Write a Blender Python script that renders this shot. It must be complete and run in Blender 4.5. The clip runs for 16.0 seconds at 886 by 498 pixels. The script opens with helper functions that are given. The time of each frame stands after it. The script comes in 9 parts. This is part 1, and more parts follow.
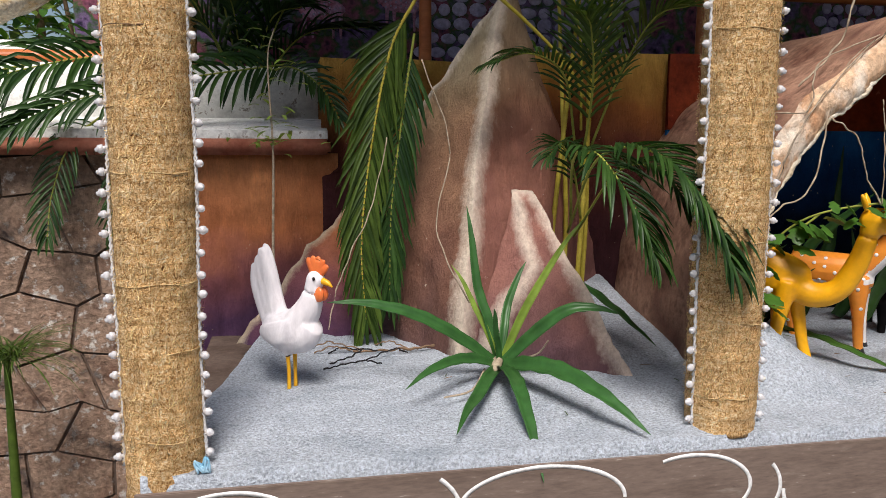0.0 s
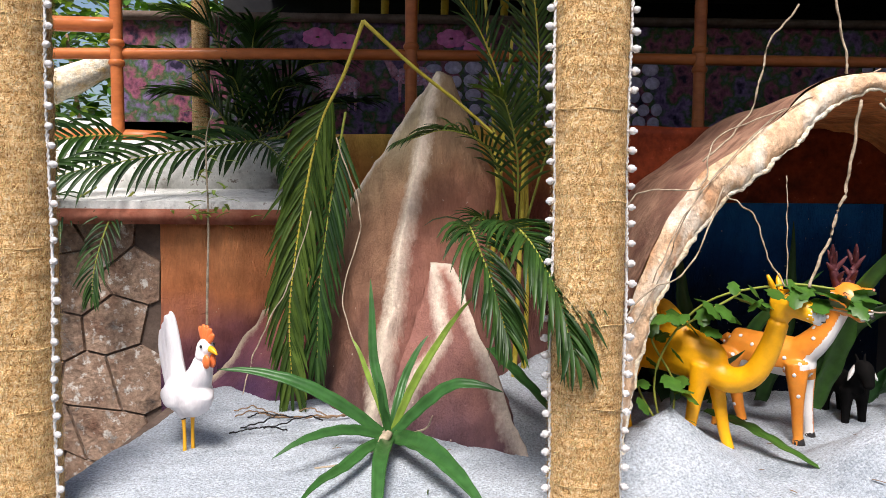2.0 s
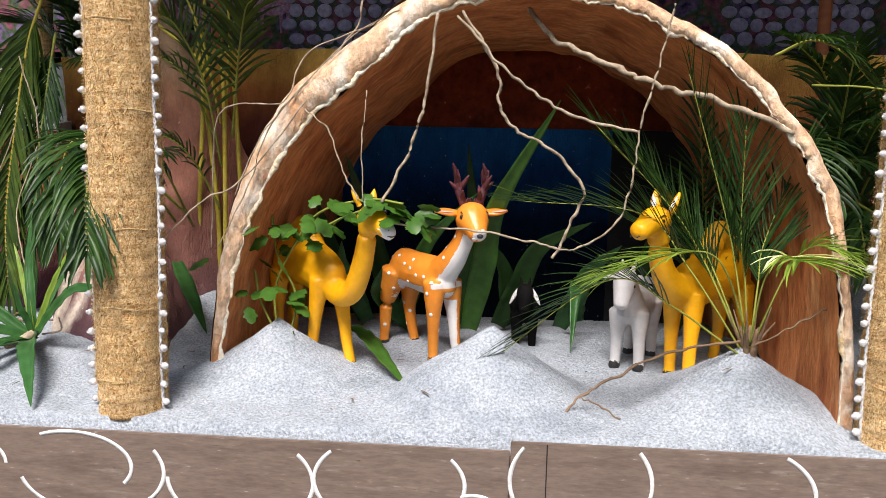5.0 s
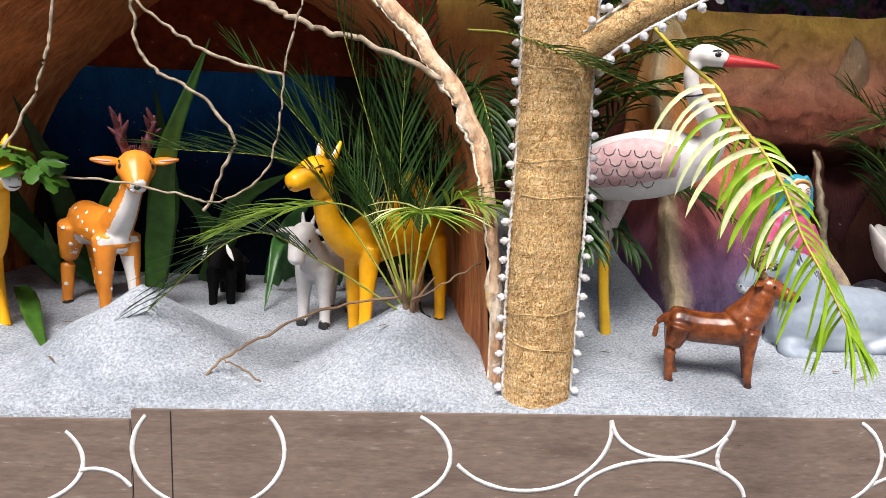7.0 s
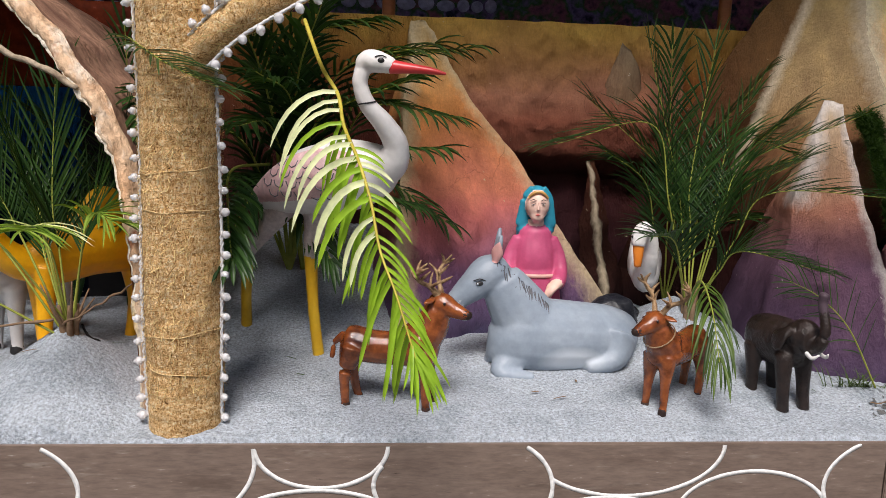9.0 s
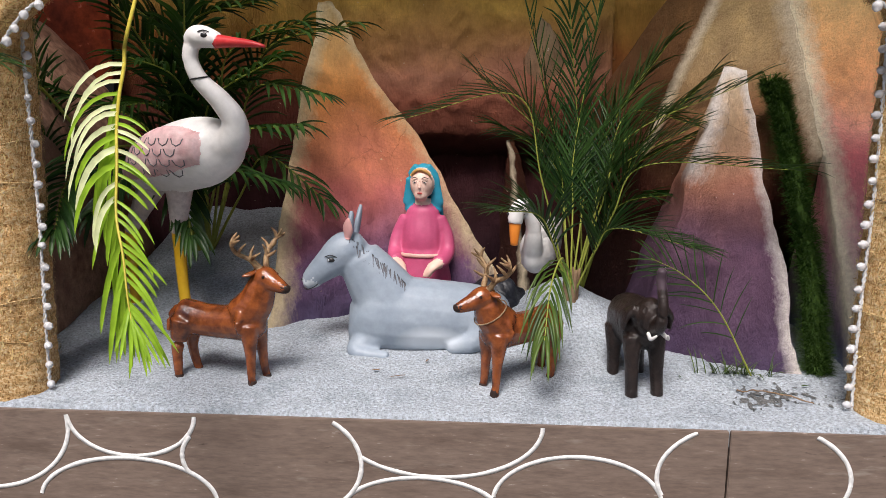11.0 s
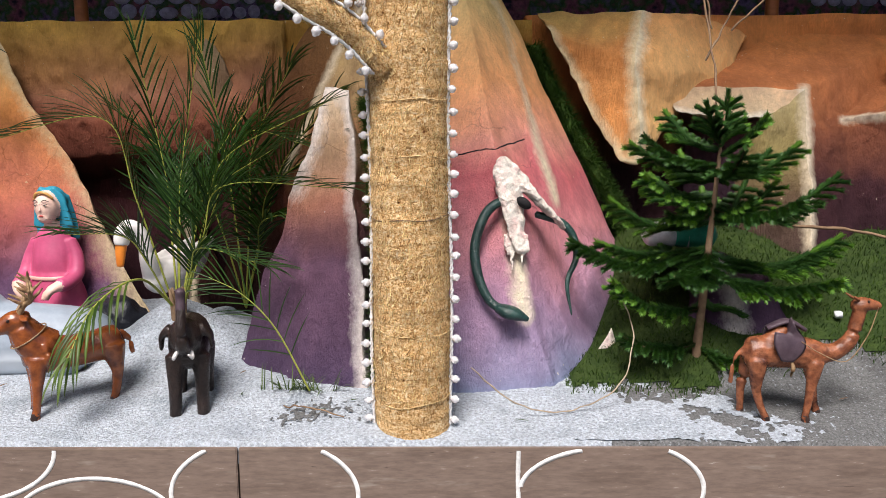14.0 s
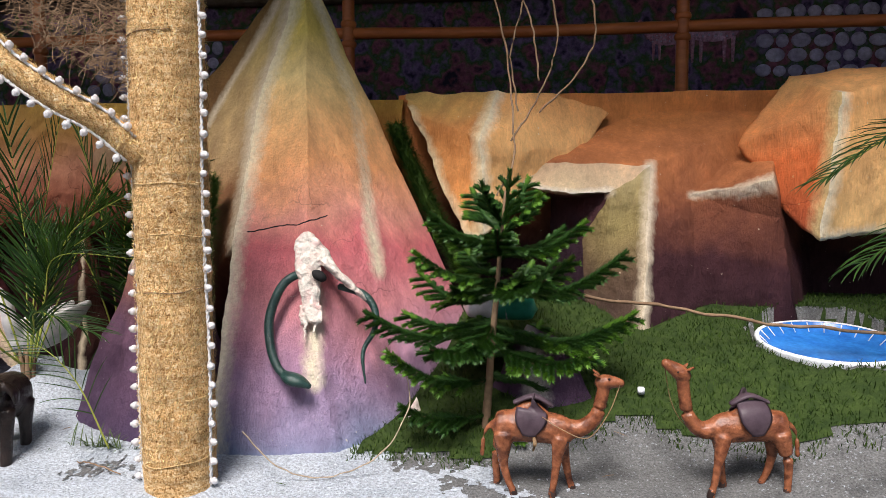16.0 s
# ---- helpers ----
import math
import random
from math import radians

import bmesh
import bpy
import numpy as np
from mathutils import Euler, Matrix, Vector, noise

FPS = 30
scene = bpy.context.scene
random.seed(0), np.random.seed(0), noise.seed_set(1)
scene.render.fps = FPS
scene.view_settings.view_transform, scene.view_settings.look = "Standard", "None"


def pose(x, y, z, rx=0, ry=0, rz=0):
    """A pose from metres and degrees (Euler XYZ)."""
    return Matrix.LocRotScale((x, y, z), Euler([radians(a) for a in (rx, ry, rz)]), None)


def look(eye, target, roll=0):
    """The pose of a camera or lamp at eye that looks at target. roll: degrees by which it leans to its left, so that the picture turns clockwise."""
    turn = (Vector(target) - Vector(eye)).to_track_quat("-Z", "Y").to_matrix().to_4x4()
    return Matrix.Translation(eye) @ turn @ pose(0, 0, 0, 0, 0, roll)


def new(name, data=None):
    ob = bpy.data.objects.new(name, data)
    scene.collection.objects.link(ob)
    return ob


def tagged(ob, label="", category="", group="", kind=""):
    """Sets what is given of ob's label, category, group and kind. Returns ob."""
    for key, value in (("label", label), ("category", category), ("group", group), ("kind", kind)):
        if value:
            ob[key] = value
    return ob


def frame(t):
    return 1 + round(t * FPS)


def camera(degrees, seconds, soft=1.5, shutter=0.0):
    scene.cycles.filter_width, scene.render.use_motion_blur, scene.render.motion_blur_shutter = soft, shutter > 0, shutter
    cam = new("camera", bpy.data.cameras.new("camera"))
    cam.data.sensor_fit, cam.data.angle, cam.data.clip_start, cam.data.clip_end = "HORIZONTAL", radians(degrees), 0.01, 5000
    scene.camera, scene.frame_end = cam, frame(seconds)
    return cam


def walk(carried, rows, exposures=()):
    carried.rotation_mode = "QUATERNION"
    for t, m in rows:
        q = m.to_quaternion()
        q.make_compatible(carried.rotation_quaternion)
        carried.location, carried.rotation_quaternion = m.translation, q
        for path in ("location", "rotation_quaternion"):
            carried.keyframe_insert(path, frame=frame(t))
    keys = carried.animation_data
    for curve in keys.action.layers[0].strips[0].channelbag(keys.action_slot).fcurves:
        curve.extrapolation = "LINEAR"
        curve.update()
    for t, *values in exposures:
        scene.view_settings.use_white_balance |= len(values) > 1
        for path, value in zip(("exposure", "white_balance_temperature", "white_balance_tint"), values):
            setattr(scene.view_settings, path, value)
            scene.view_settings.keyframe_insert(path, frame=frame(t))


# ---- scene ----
cam = camera(59.5, 16.0, 0.5)
PATH = [
    (0, (1.488, -1.624, 0.717), (1.865, 0.32, 0.436), 0.3),
    (0.5, (1.658, -1.633, 0.738), (1.919, 0.345, 0.607), 1.4),
    (1, (1.829, -1.664, 0.766), (1.996, 0.325, 0.652), 1.3),
    (1.5, (1.999, -1.702, 0.78), (2.097, 0.289, 0.624), 0.7),
    (2, (2.138, -1.733, 0.768), (2.193, 0.262, 0.635), 0.4),
    (2.5, (2.306, -1.753, 0.746), (2.303, 0.244, 0.631), 0.2),
    (3, (2.48, -1.788, 0.74), (2.451, 0.207, 0.593), 0.0),
    (5.5, (3.645, -1.744, 0.689), (3.48, 0.227, 0.392), 1.3),
    (6, (3.762, -1.705, 0.684), (3.706, 0.267, 0.359), 2.0),
    (6.5, (3.879, -1.665, 0.698), (3.938, 0.301, 0.339), 2.4),
    (7, (4.056, -1.637, 0.696), (4.183, 0.322, 0.315), 2.3),
    (7.5, (4.268, -1.629, 0.693), (4.439, 0.324, 0.299), 1.7),
    (8, (4.455, -1.599, 0.678), (4.675, 0.353, 0.304), 1.4),
    (8.5, (4.635, -1.579, 0.697), (4.848, 0.378, 0.342), 1.4),
    (9, (4.809, -1.586, 0.706), (4.984, 0.377, 0.366), 1.9),
    (11.5, (5.625, -1.556, 0.644), (5.484, 0.41, 0.303), 0.1),
    (12, (5.766, -1.524, 0.649), (5.632, 0.444, 0.323), -0.3),
    (12.5, (5.882, -1.522, 0.679), (5.82, 0.453, 0.367), 0.0),
    (13, (6.072, -1.55, 0.658), (6.043, 0.426, 0.35), -0.0),
    (13.5, (6.262, -1.567, 0.64), (6.257, 0.41, 0.333), -0.0),
    (14, (6.432, -1.564, 0.672), (6.42, 0.412, 0.364), -0.2),
    (14.5, (6.638, -1.614, 0.681), (6.569, 0.365, 0.405), -0.6),
    (15, (6.812, -1.673, 0.695), (6.696, 0.303, 0.413), -0.4),
    (15.5, (7.027, -1.632, 0.697), (6.799, 0.338, 0.435), 0.5),
    (16, (7.174, -1.625, 0.717), (6.953, 0.356, 0.561), -0.1),
]
EXPOSURES = [(0, -0.08), (0.5, -0.02), (1.0, 0.2), (2.5, 0.42), (6.0, 0.34), (6.5, 0.36), (7.5, 0.12), (8.1, -0.14), (9.5, -0.14), (11.5, 0.09), (12, 0.2), (13, 0.27), (15.5, 0.24), (16, 0.28)]
walk(cam, [(t, look(eye, target, roll)) for t, eye, target, roll in PATH], EXPOSURES)

# world, sun, exposure
world = bpy.data.worlds.new("sky")
scene.world = world
world.use_nodes = True
wn, wl = world.node_tree.nodes, world.node_tree.links
sky = wn.new("ShaderNodeTexSky")
sky.sky_type, sky.sun_disc = "NISHITA", False
sky.sun_elevation, sky.sun_rotation = radians(57), radians(191)
sky.dust_density = 3.0
wl.new(sky.outputs[0], wn["Background"].inputs[0])
wn["Background"].inputs[1].default_value = 0.105
sun_data = bpy.data.lights.new("sun", "SUN")
sun_data.energy, sun_data.angle, sun_data.color = 5.0, radians(24), (1.0, 0.93, 0.90)
sun = new("sun", sun_data)
sun.matrix_world = look((2.4, -5.4, 8.6), (3.5, 0.0, 0.0))


# ---- materials ----
def shader(name):
    m = bpy.data.materials.new(name)
    m.use_nodes = True
    return m, m.node_tree.nodes, m.node_tree.links, m.node_tree.nodes["Principled BSDF"]


def rgba(c):
    return (c[0], c[1], c[2], 1.0)


def coords(nt, ln, stretch=(1, 1, 1), space="Object"):
    tc, mp = nt.new("ShaderNodeTexCoord"), nt.new("ShaderNodeMapping")
    mp.inputs["Scale"].default_value = stretch
    ln.new(tc.outputs[space], mp.inputs["Vector"])
    return mp.outputs["Vector"]


def noise_tex(nt, ln, vec, scale, detail=4.0, rough=0.55):
    n = nt.new("ShaderNodeTexNoise")
    n.inputs["Scale"].default_value, n.inputs["Detail"].default_value, n.inputs["Roughness"].default_value = scale, detail, rough
    ln.new(vec, n.inputs["Vector"])
    return n.outputs["Fac"]


def ramp(nt, ln, fac, stops):
    r = nt.new("ShaderNodeValToRGB")
    e = r.color_ramp.elements
    while len(e) < len(stops):
        e.new(0.5)
    for k, (p, c) in enumerate(stops):
        e[k].position, e[k].color = p, rgba(c)
    ln.new(fac, r.inputs[0])
    return r.outputs[0]


def mixed(nt, ln, fac, a, b, mode="MIX"):
    n = nt.new("ShaderNodeMix")
    n.data_type, n.blend_type = "RGBA", mode
    for k, v in ((0, fac), (6, a), (7, b)):
        if isinstance(v, (int, float)):
            n.inputs[k].default_value = v
        elif isinstance(v, tuple):
            n.inputs[k].default_value = rgba(v)
        else:
            ln.new(v, n.inputs[k])
    return n.outputs[2]


def bumped(nt, ln, bs, height, strength, distance):
    b = nt.new("ShaderNodeBump")
    b.inputs["Strength"].default_value, b.inputs["Distance"].default_value = strength, distance
    ln.new(height, b.inputs["Height"])
    ln.new(b.outputs[0], bs.inputs["Normal"])


def surf(name, stops, scale=8.0, rough=0.7, bump=0.3, bscale=60.0, bdist=0.004, stretch=(1, 1, 1), metallic=0.0, grain=0.25, spec=0.2, space="Object", specks=()):
    """A surface with colour patches at one scale, grain at a finer one and a fine relief."""
    m, nt, ln, bs = shader(name)
    v = coords(nt, ln, stretch, space)
    big, fine = noise_tex(nt, ln, v, scale), noise_tex(nt, ln, v, bscale, 5.0, 0.65)
    n = len(stops)
    col = ramp(nt, ln, big, [(0.3 + 0.4 * k / max(1, n - 1), c) for k, c in enumerate(stops)])
    shade = ramp(nt, ln, fine, [(0.3, (1 - grain,) * 3), (0.7, (1 + 0.4 * grain,) * 3)])
    col = mixed(nt, ln, 1.0, col, shade, "MULTIPLY")
    for tone, sc, lo, hi in specks:
        spots = ramp(nt, ln, noise_tex(nt, ln, v, sc, 4.0, 0.65), [(lo, (0, 0, 0)), (hi, (1, 1, 1))])
        col = mixed(nt, ln, spots, col, tone)
    ln.new(col, bs.inputs["Base Color"])
    bs.inputs["Roughness"].default_value, bs.inputs["Metallic"].default_value = rough, metallic
    bs.inputs["Specular IOR Level"].default_value = spec
    if bump:
        bumped(nt, ln, bs, fine, bump, bdist)
    return m


def zpaint(name, stops, z0, z1, wander=0.25, rough=0.75, streak=(4, 4, 1.5), blotch=None, edge=(0.66, 0.56, 0.40)):
    """Sprayed plaster rock: colours blend into one another from z0 to z1, with brush streaks and blotches."""
    m, nt, ln, bs = shader(name)
    v = coords(nt, ln)
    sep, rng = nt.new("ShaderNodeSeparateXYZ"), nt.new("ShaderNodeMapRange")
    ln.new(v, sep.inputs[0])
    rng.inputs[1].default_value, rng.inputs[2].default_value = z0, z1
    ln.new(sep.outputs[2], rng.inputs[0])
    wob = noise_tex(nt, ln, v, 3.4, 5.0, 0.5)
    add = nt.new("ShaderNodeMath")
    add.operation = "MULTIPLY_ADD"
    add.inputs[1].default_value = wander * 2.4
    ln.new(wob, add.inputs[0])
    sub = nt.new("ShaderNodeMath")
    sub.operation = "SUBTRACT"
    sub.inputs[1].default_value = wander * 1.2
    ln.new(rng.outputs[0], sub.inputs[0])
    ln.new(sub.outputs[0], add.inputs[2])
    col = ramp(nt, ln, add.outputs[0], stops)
    st = noise_tex(nt, ln, coords(nt, ln, streak), 4.0, 8.0, 0.66)
    col = mixed(nt, ln, 1.0, col, ramp(nt, ln, st, [(0.3, (0.78, 0.75, 0.76)), (0.52, (1.03, 1.03, 1.03)), (0.72, (1.32, 1.30, 1.26))]), "MULTIPLY")
    hairs = noise_tex(nt, ln, coords(nt, ln, (10, 10, 1.6)), 22.0, 5.0, 0.7)
    col = mixed(nt, ln, 1.0, col, ramp(nt, ln, hairs, [(0.32, (0.91, 0.90, 0.90)), (0.68, (1.09, 1.09, 1.08))]), "MULTIPLY")
    fine = noise_tex(nt, ln, v, 75.0, 5.0, 0.7)
    col = mixed(nt, ln, 1.0, col, ramp(nt, ln, fine, [(0.32, (0.94, 0.93, 0.93)), (0.68, (1.06, 1.06, 1.05))]), "MULTIPLY")
    # hairline cracks and chips of the paint
    cells = nt.new("ShaderNodeTexVoronoi")
    cells.feature = "DISTANCE_TO_EDGE"
    cells.inputs["Scale"].default_value = 5.0
    warp = nt.new("ShaderNodeMix")
    warp.data_type = "VECTOR"
    warp.inputs[0].default_value = 0.16
    bent = nt.new("ShaderNodeTexNoise")
    bent.inputs["Scale"].default_value, bent.inputs["Detail"].default_value = 7.0, 5.0
    ln.new(v, bent.inputs["Vector"])
    ln.new(v, warp.inputs[4])
    ln.new(bent.outputs["Color"], warp.inputs[5])
    ln.new(warp.outputs[1], cells.inputs["Vector"])
    crack = ramp(nt, ln, cells.outputs["Distance"], [(0.002, (0.34, 0.30, 0.30)), (0.009, (1, 1, 1))])
    some = ramp(nt, ln, noise_tex(nt, ln, v, 2.3, 3.0), [(0.56, (0, 0, 0)), (0.66, (0.6, 0.6, 0.6))])
    col = mixed(nt, ln, some, col, mixed(nt, ln, 1.0, col, crack, "MULTIPLY"))
    chips = ramp(nt, ln, noise_tex(nt, ln, v, 52.0, 3.0, 0.6), [(0.71, (0, 0, 0)), (0.75, (0.6, 0.6, 0.6))])
    col = mixed(nt, ln, chips, col, edge)
    # dry-brushed edges, from the mask that the rocks carry along their ridges
    mask = nt.new("ShaderNodeAttribute")
    mask.attribute_name = "brushed"
    worn = nt.new("ShaderNodeMath")
    worn.operation = "MULTIPLY_ADD"
    worn.inputs[1].default_value = 1.15
    ln.new(mask.outputs["Fac"], worn.inputs[0])
    scrape = nt.new("ShaderNodeMath")
    scrape.operation = "MULTIPLY_ADD"
    scrape.inputs[1].default_value, scrape.inputs[2].default_value = 1.0, -0.58
    ln.new(noise_tex(nt, ln, coords(nt, ln, (1.6, 1.6, 0.7)), 34.0, 6.0, 0.72), scrape.inputs[0])
    ln.new(scrape.outputs[0], worn.inputs[2])
    col = mixed(nt, ln, ramp(nt, ln, worn.outputs[0], [(0.18, (0, 0, 0)), (0.55, (0.45, 0.45, 0.45)), (0.95, (0.88, 0.88, 0.88))]), col, mixed(nt, ln, 1.0, edge, ramp(nt, ln, fine, [(0.3, (0.82, 0.80, 0.78)), (0.65, (1.1, 1.1, 1.1))]), "MULTIPLY"))
    if blotch:
        spots = ramp(nt, ln, noise_tex(nt, ln, v, 9.0, 5.0, 0.7), [(0.55, (0, 0, 0)), (0.72, (1, 1, 1))])
        col = mixed(nt, ln, spots, col, blotch)
    ln.new(col, bs.inputs["Base Color"])
    bs.inputs["Roughness"].default_value, bs.inputs["Specular IOR Level"].default_value = rough, 0.08
    hv = nt.new("ShaderNodeMath")
    hv.operation = "ADD"
    ln.new(st, hv.inputs[0])
    ln.new(noise_tex(nt, ln, v, 13.0, 7.0, 0.62), hv.inputs[1])
    hw = nt.new("ShaderNodeMath")
    hw.operation = "MULTIPLY_ADD"
    hw.inputs[1].default_value = 0.6
    ln.new(hairs, hw.inputs[0])
    ln.new(hv.outputs[0], hw.inputs[2])
    bumped(nt, ln, bs, hw.outputs[0], 1.0, 0.015)
    return m


def leaf_mat(name, dark, light, rough=0.45, veins=0.0):
    m, nt, ln, bs = shader(name)
    v = coords(nt, ln)
    rnd = nt.new("ShaderNodeNewGeometry")
    col = ramp(nt, ln, rnd.outputs["Random Per Island"], [(0.0, dark), (1.0, light)])
    n = noise_tex(nt, ln, v, 25.0, 4.0)
    col = mixed(nt, ln, 1.0, col, ramp(nt, ln, n, [(0.3, (0.7, 0.72, 0.65)), (0.7, (1.2, 1.2, 1.1))]), "MULTIPLY")
    ln.new(col, bs.inputs["Base Color"])
    bs.inputs["Roughness"].default_value, bs.inputs["Specular IOR Level"].default_value = rough, 0.25
    bumped(nt, ln, bs, noise_tex(nt, ln, v, 120.0), 0.2, 0.002)
    tr = nt.new("ShaderNodeBsdfTranslucent")
    ln.new(mixed(nt, ln, 1.0, col, (1.3, 1.4, 0.6), "MULTIPLY"), tr.inputs[0])
    ms = nt.new("ShaderNodeMixShader")
    ms.inputs[0].default_value = 0.2
    ln.new(bs.outputs[0], ms.inputs[1])
    ln.new(tr.outputs[0], ms.inputs[2])
    ln.new(ms.outputs[0], nt["Material Output"].inputs[0])
    return m


def gloss_paint(name, col, col2, rough=0.35, scale=14.0, bump=0.12):
    """Enamel on cast plaster."""
    return surf(name, [col, col2], scale, rough, bump, 45.0, 0.003, grain=0.12, spec=0.45)


M = {}
M["sand"] = surf("blue_grey_sand", [(0.43, 0.485, 0.545), (0.59, 0.645, 0.71), (0.50, 0.555, 0.62)], 6.0, 0.95, 1.0, 150.0, 0.012, grain=0.55, spec=0.05, specks=(((0.25, 0.28, 0.31), 120.0, 0.62, 0.74), ((0.72, 0.77, 0.81), 90.0, 0.60, 0.76)))
M["earth"] = surf("grey_earth", [(0.125, 0.127, 0.127), (0.205, 0.208, 0.207), (0.16, 0.162, 0.161)], 9.0, 0.95, 1.0, 200.0, 0.008, grain=0.6, spec=0.05, specks=(((0.42, 0.46, 0.50), 120.0, 0.60, 0.70),))
M["board"] = surf("brown_painted_board", [(0.135, 0.098, 0.078), (0.20, 0.15, 0.122), (0.16, 0.117, 0.094)], 3.0, 0.55, 0.15, 30.0, 0.002, stretch=(1, 1, 5), grain=0.25, specks=(((0.30, 0.26, 0.22), 7.0, 0.60, 0.80), ((0.34, 0.30, 0.26), 30.0, 0.67, 0.74), ((0.06, 0.045, 0.036), 18.0, 0.68, 0.78)))
M["white_line"] = surf("white_brush_line", [(0.72, 0.72, 0.70), (0.85, 0.85, 0.83)], 20, 0.6, 0.2, 80)
M["paving"] = surf("grey_floor", [(0.15, 0.145, 0.14), (0.21, 0.20, 0.19)], 3.0, 0.85, 0.4, 60)
M["white_rock"] = surf("white_plaster", [(0.64, 0.46, 0.40), (0.84, 0.79, 0.70), (0.70, 0.46, 0.43)], 18.0, 0.8, 1.0, 50, 0.012, grain=0.45)
M["pink_rock"] = zpaint("pink_rock", [(0, (0.118, 0.067, 0.084)), (0.28, (0.302, 0.143, 0.118)), (0.55, (0.386, 0.176, 0.126)), (0.78, (0.286, 0.151, 0.092)), (1, (0.336, 0.252, 0.160))], 0.0, 1.1, 0.25, edge=(0.80, 0.68, 0.56))
M["tan_rock"] = zpaint("tan_rock", [(0, (0.086, 0.054, 0.061)), (0.35, (0.216, 0.108, 0.072)), (0.6, (0.317, 0.180, 0.108)), (0.85, (0.346, 0.245, 0.144)), (1, (0.418, 0.346, 0.223))], 0.0, 1.1, 0.25, edge=(0.80, 0.70, 0.56))
M["ochre_pale"] = zpaint("pale_yellow_rock", [(0.0, (0.72, 0.46, 0.20)), (0.4, (0.86, 0.52, 0.22)), (1.0, (0.86, 0.44, 0.17))], 0.55, 1.05, 0.3, edge=(0.84, 0.76, 0.56))
M["ledge_pale"] = zpaint("pale_ledge_plaster", [(0.0, (0.13, 0.08, 0.08)), (0.45, (0.34, 0.24, 0.13)), (0.75, (0.66, 0.54, 0.34)), (1.0, (0.70, 0.50, 0.32))], 0.2, 0.8, 0.2, edge=(0.84, 0.78, 0.66))
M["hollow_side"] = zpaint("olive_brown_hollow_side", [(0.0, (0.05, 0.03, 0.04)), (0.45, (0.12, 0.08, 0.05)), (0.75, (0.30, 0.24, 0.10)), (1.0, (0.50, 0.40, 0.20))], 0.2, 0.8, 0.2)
M["sunset_rock"] = zpaint("sunset_rock", [(0.0, (0.055, 0.06, 0.12)), (0.2, (0.17, 0.09, 0.17)), (0.42, (0.50, 0.15, 0.13)), (0.68, (0.66, 0.27, 0.085)), (1.0, (0.56, 0.38, 0.15))], 0.02, 1.0, 0.14, edge=(0.66, 0.54, 0.33))
M["violet_rock"] = zpaint("violet_rock", [(0, (0.055, 0.042, 0.090)), (0.4, (0.150, 0.080, 0.125)), (0.6, (0.36, 0.16, 0.11)), (0.8, (0.55, 0.36, 0.22)), (1, (0.66, 0.56, 0.40))], 0.0, 0.8, 0.1, edge=(0.76, 0.70, 0.66))
M["tall_rock"] = zpaint("tall_rock", [(0.0, (0.19, 0.24, 0.38)), (0.15, (0.40, 0.26, 0.40)), (0.29, (0.66, 0.27, 0.30)), (0.42, (0.62, 0.17, 0.19)), (0.50, (0.80, 0.36, 0.28)), (0.62, (0.90, 0.44, 0.20)), (0.74, (0.86, 0.50, 0.22)), (0.86, (0.74, 0.58, 0.26)), (1.0, (0.62, 0.50, 0.13))], 0.03, 1.25, 0.09, edge=(0.80, 0.74, 0.54))
# near-black violet that puts shade into the faces of the ledge's hollow
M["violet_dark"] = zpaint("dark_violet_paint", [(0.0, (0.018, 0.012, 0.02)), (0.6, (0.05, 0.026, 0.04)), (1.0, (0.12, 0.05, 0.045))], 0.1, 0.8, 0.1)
M["peg"] = surf("yellow_peg_paint", [(0.55, 0.36, 0.02), (0.62, 0.42, 0.04)], 10, 0.5, 0.1, 40)
M["turf"] = surf("dark_turf_soil", [(0.018, 0.035, 0.008), (0.04, 0.065, 0.014)], 30, 0.95, 0.8, 120)
M["ochre_rock"] = zpaint("ochre_rock", [(0.0, (0.70, 0.38, 0.15)), (0.45, (0.74, 0.33, 0.11)), (0.75, (0.62, 0.27, 0.09)), (1.0, (0.60, 0.40, 0.14))], 0.55, 1.05, 0.3, edge=(0.84, 0.72, 0.46))
# back wall colours, near black at the foot and brightest at the top
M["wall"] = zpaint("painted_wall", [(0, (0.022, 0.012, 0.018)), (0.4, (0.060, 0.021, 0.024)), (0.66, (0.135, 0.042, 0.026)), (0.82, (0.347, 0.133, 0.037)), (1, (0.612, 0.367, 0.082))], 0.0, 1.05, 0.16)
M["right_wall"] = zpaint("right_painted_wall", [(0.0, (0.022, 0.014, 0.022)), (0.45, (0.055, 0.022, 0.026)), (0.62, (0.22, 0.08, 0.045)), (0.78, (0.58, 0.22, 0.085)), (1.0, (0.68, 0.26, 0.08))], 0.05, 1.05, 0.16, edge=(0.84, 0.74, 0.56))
M["orange_panel"] = zpaint("orange_panel", [(0.0, (0.08, 0.04, 0.085)), (0.32, (0.24, 0.09, 0.09)), (0.55, (0.52, 0.19, 0.08)), (1.0, (0.62, 0.28, 0.12))], 0.0, 0.75, 0.25)
M["red_rock"] = zpaint("red_orange_rock", [(0.0, (0.40, 0.08, 0.04)), (0.5, (0.74, 0.19, 0.06)), (1.0, (0.82, 0.50, 0.20))], 0.5, 1.1, 0.2, edge=(0.74, 0.56, 0.26))
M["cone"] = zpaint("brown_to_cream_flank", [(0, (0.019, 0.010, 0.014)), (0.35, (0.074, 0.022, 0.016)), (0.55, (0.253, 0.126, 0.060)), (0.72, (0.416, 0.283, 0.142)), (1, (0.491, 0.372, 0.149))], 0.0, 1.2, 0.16)
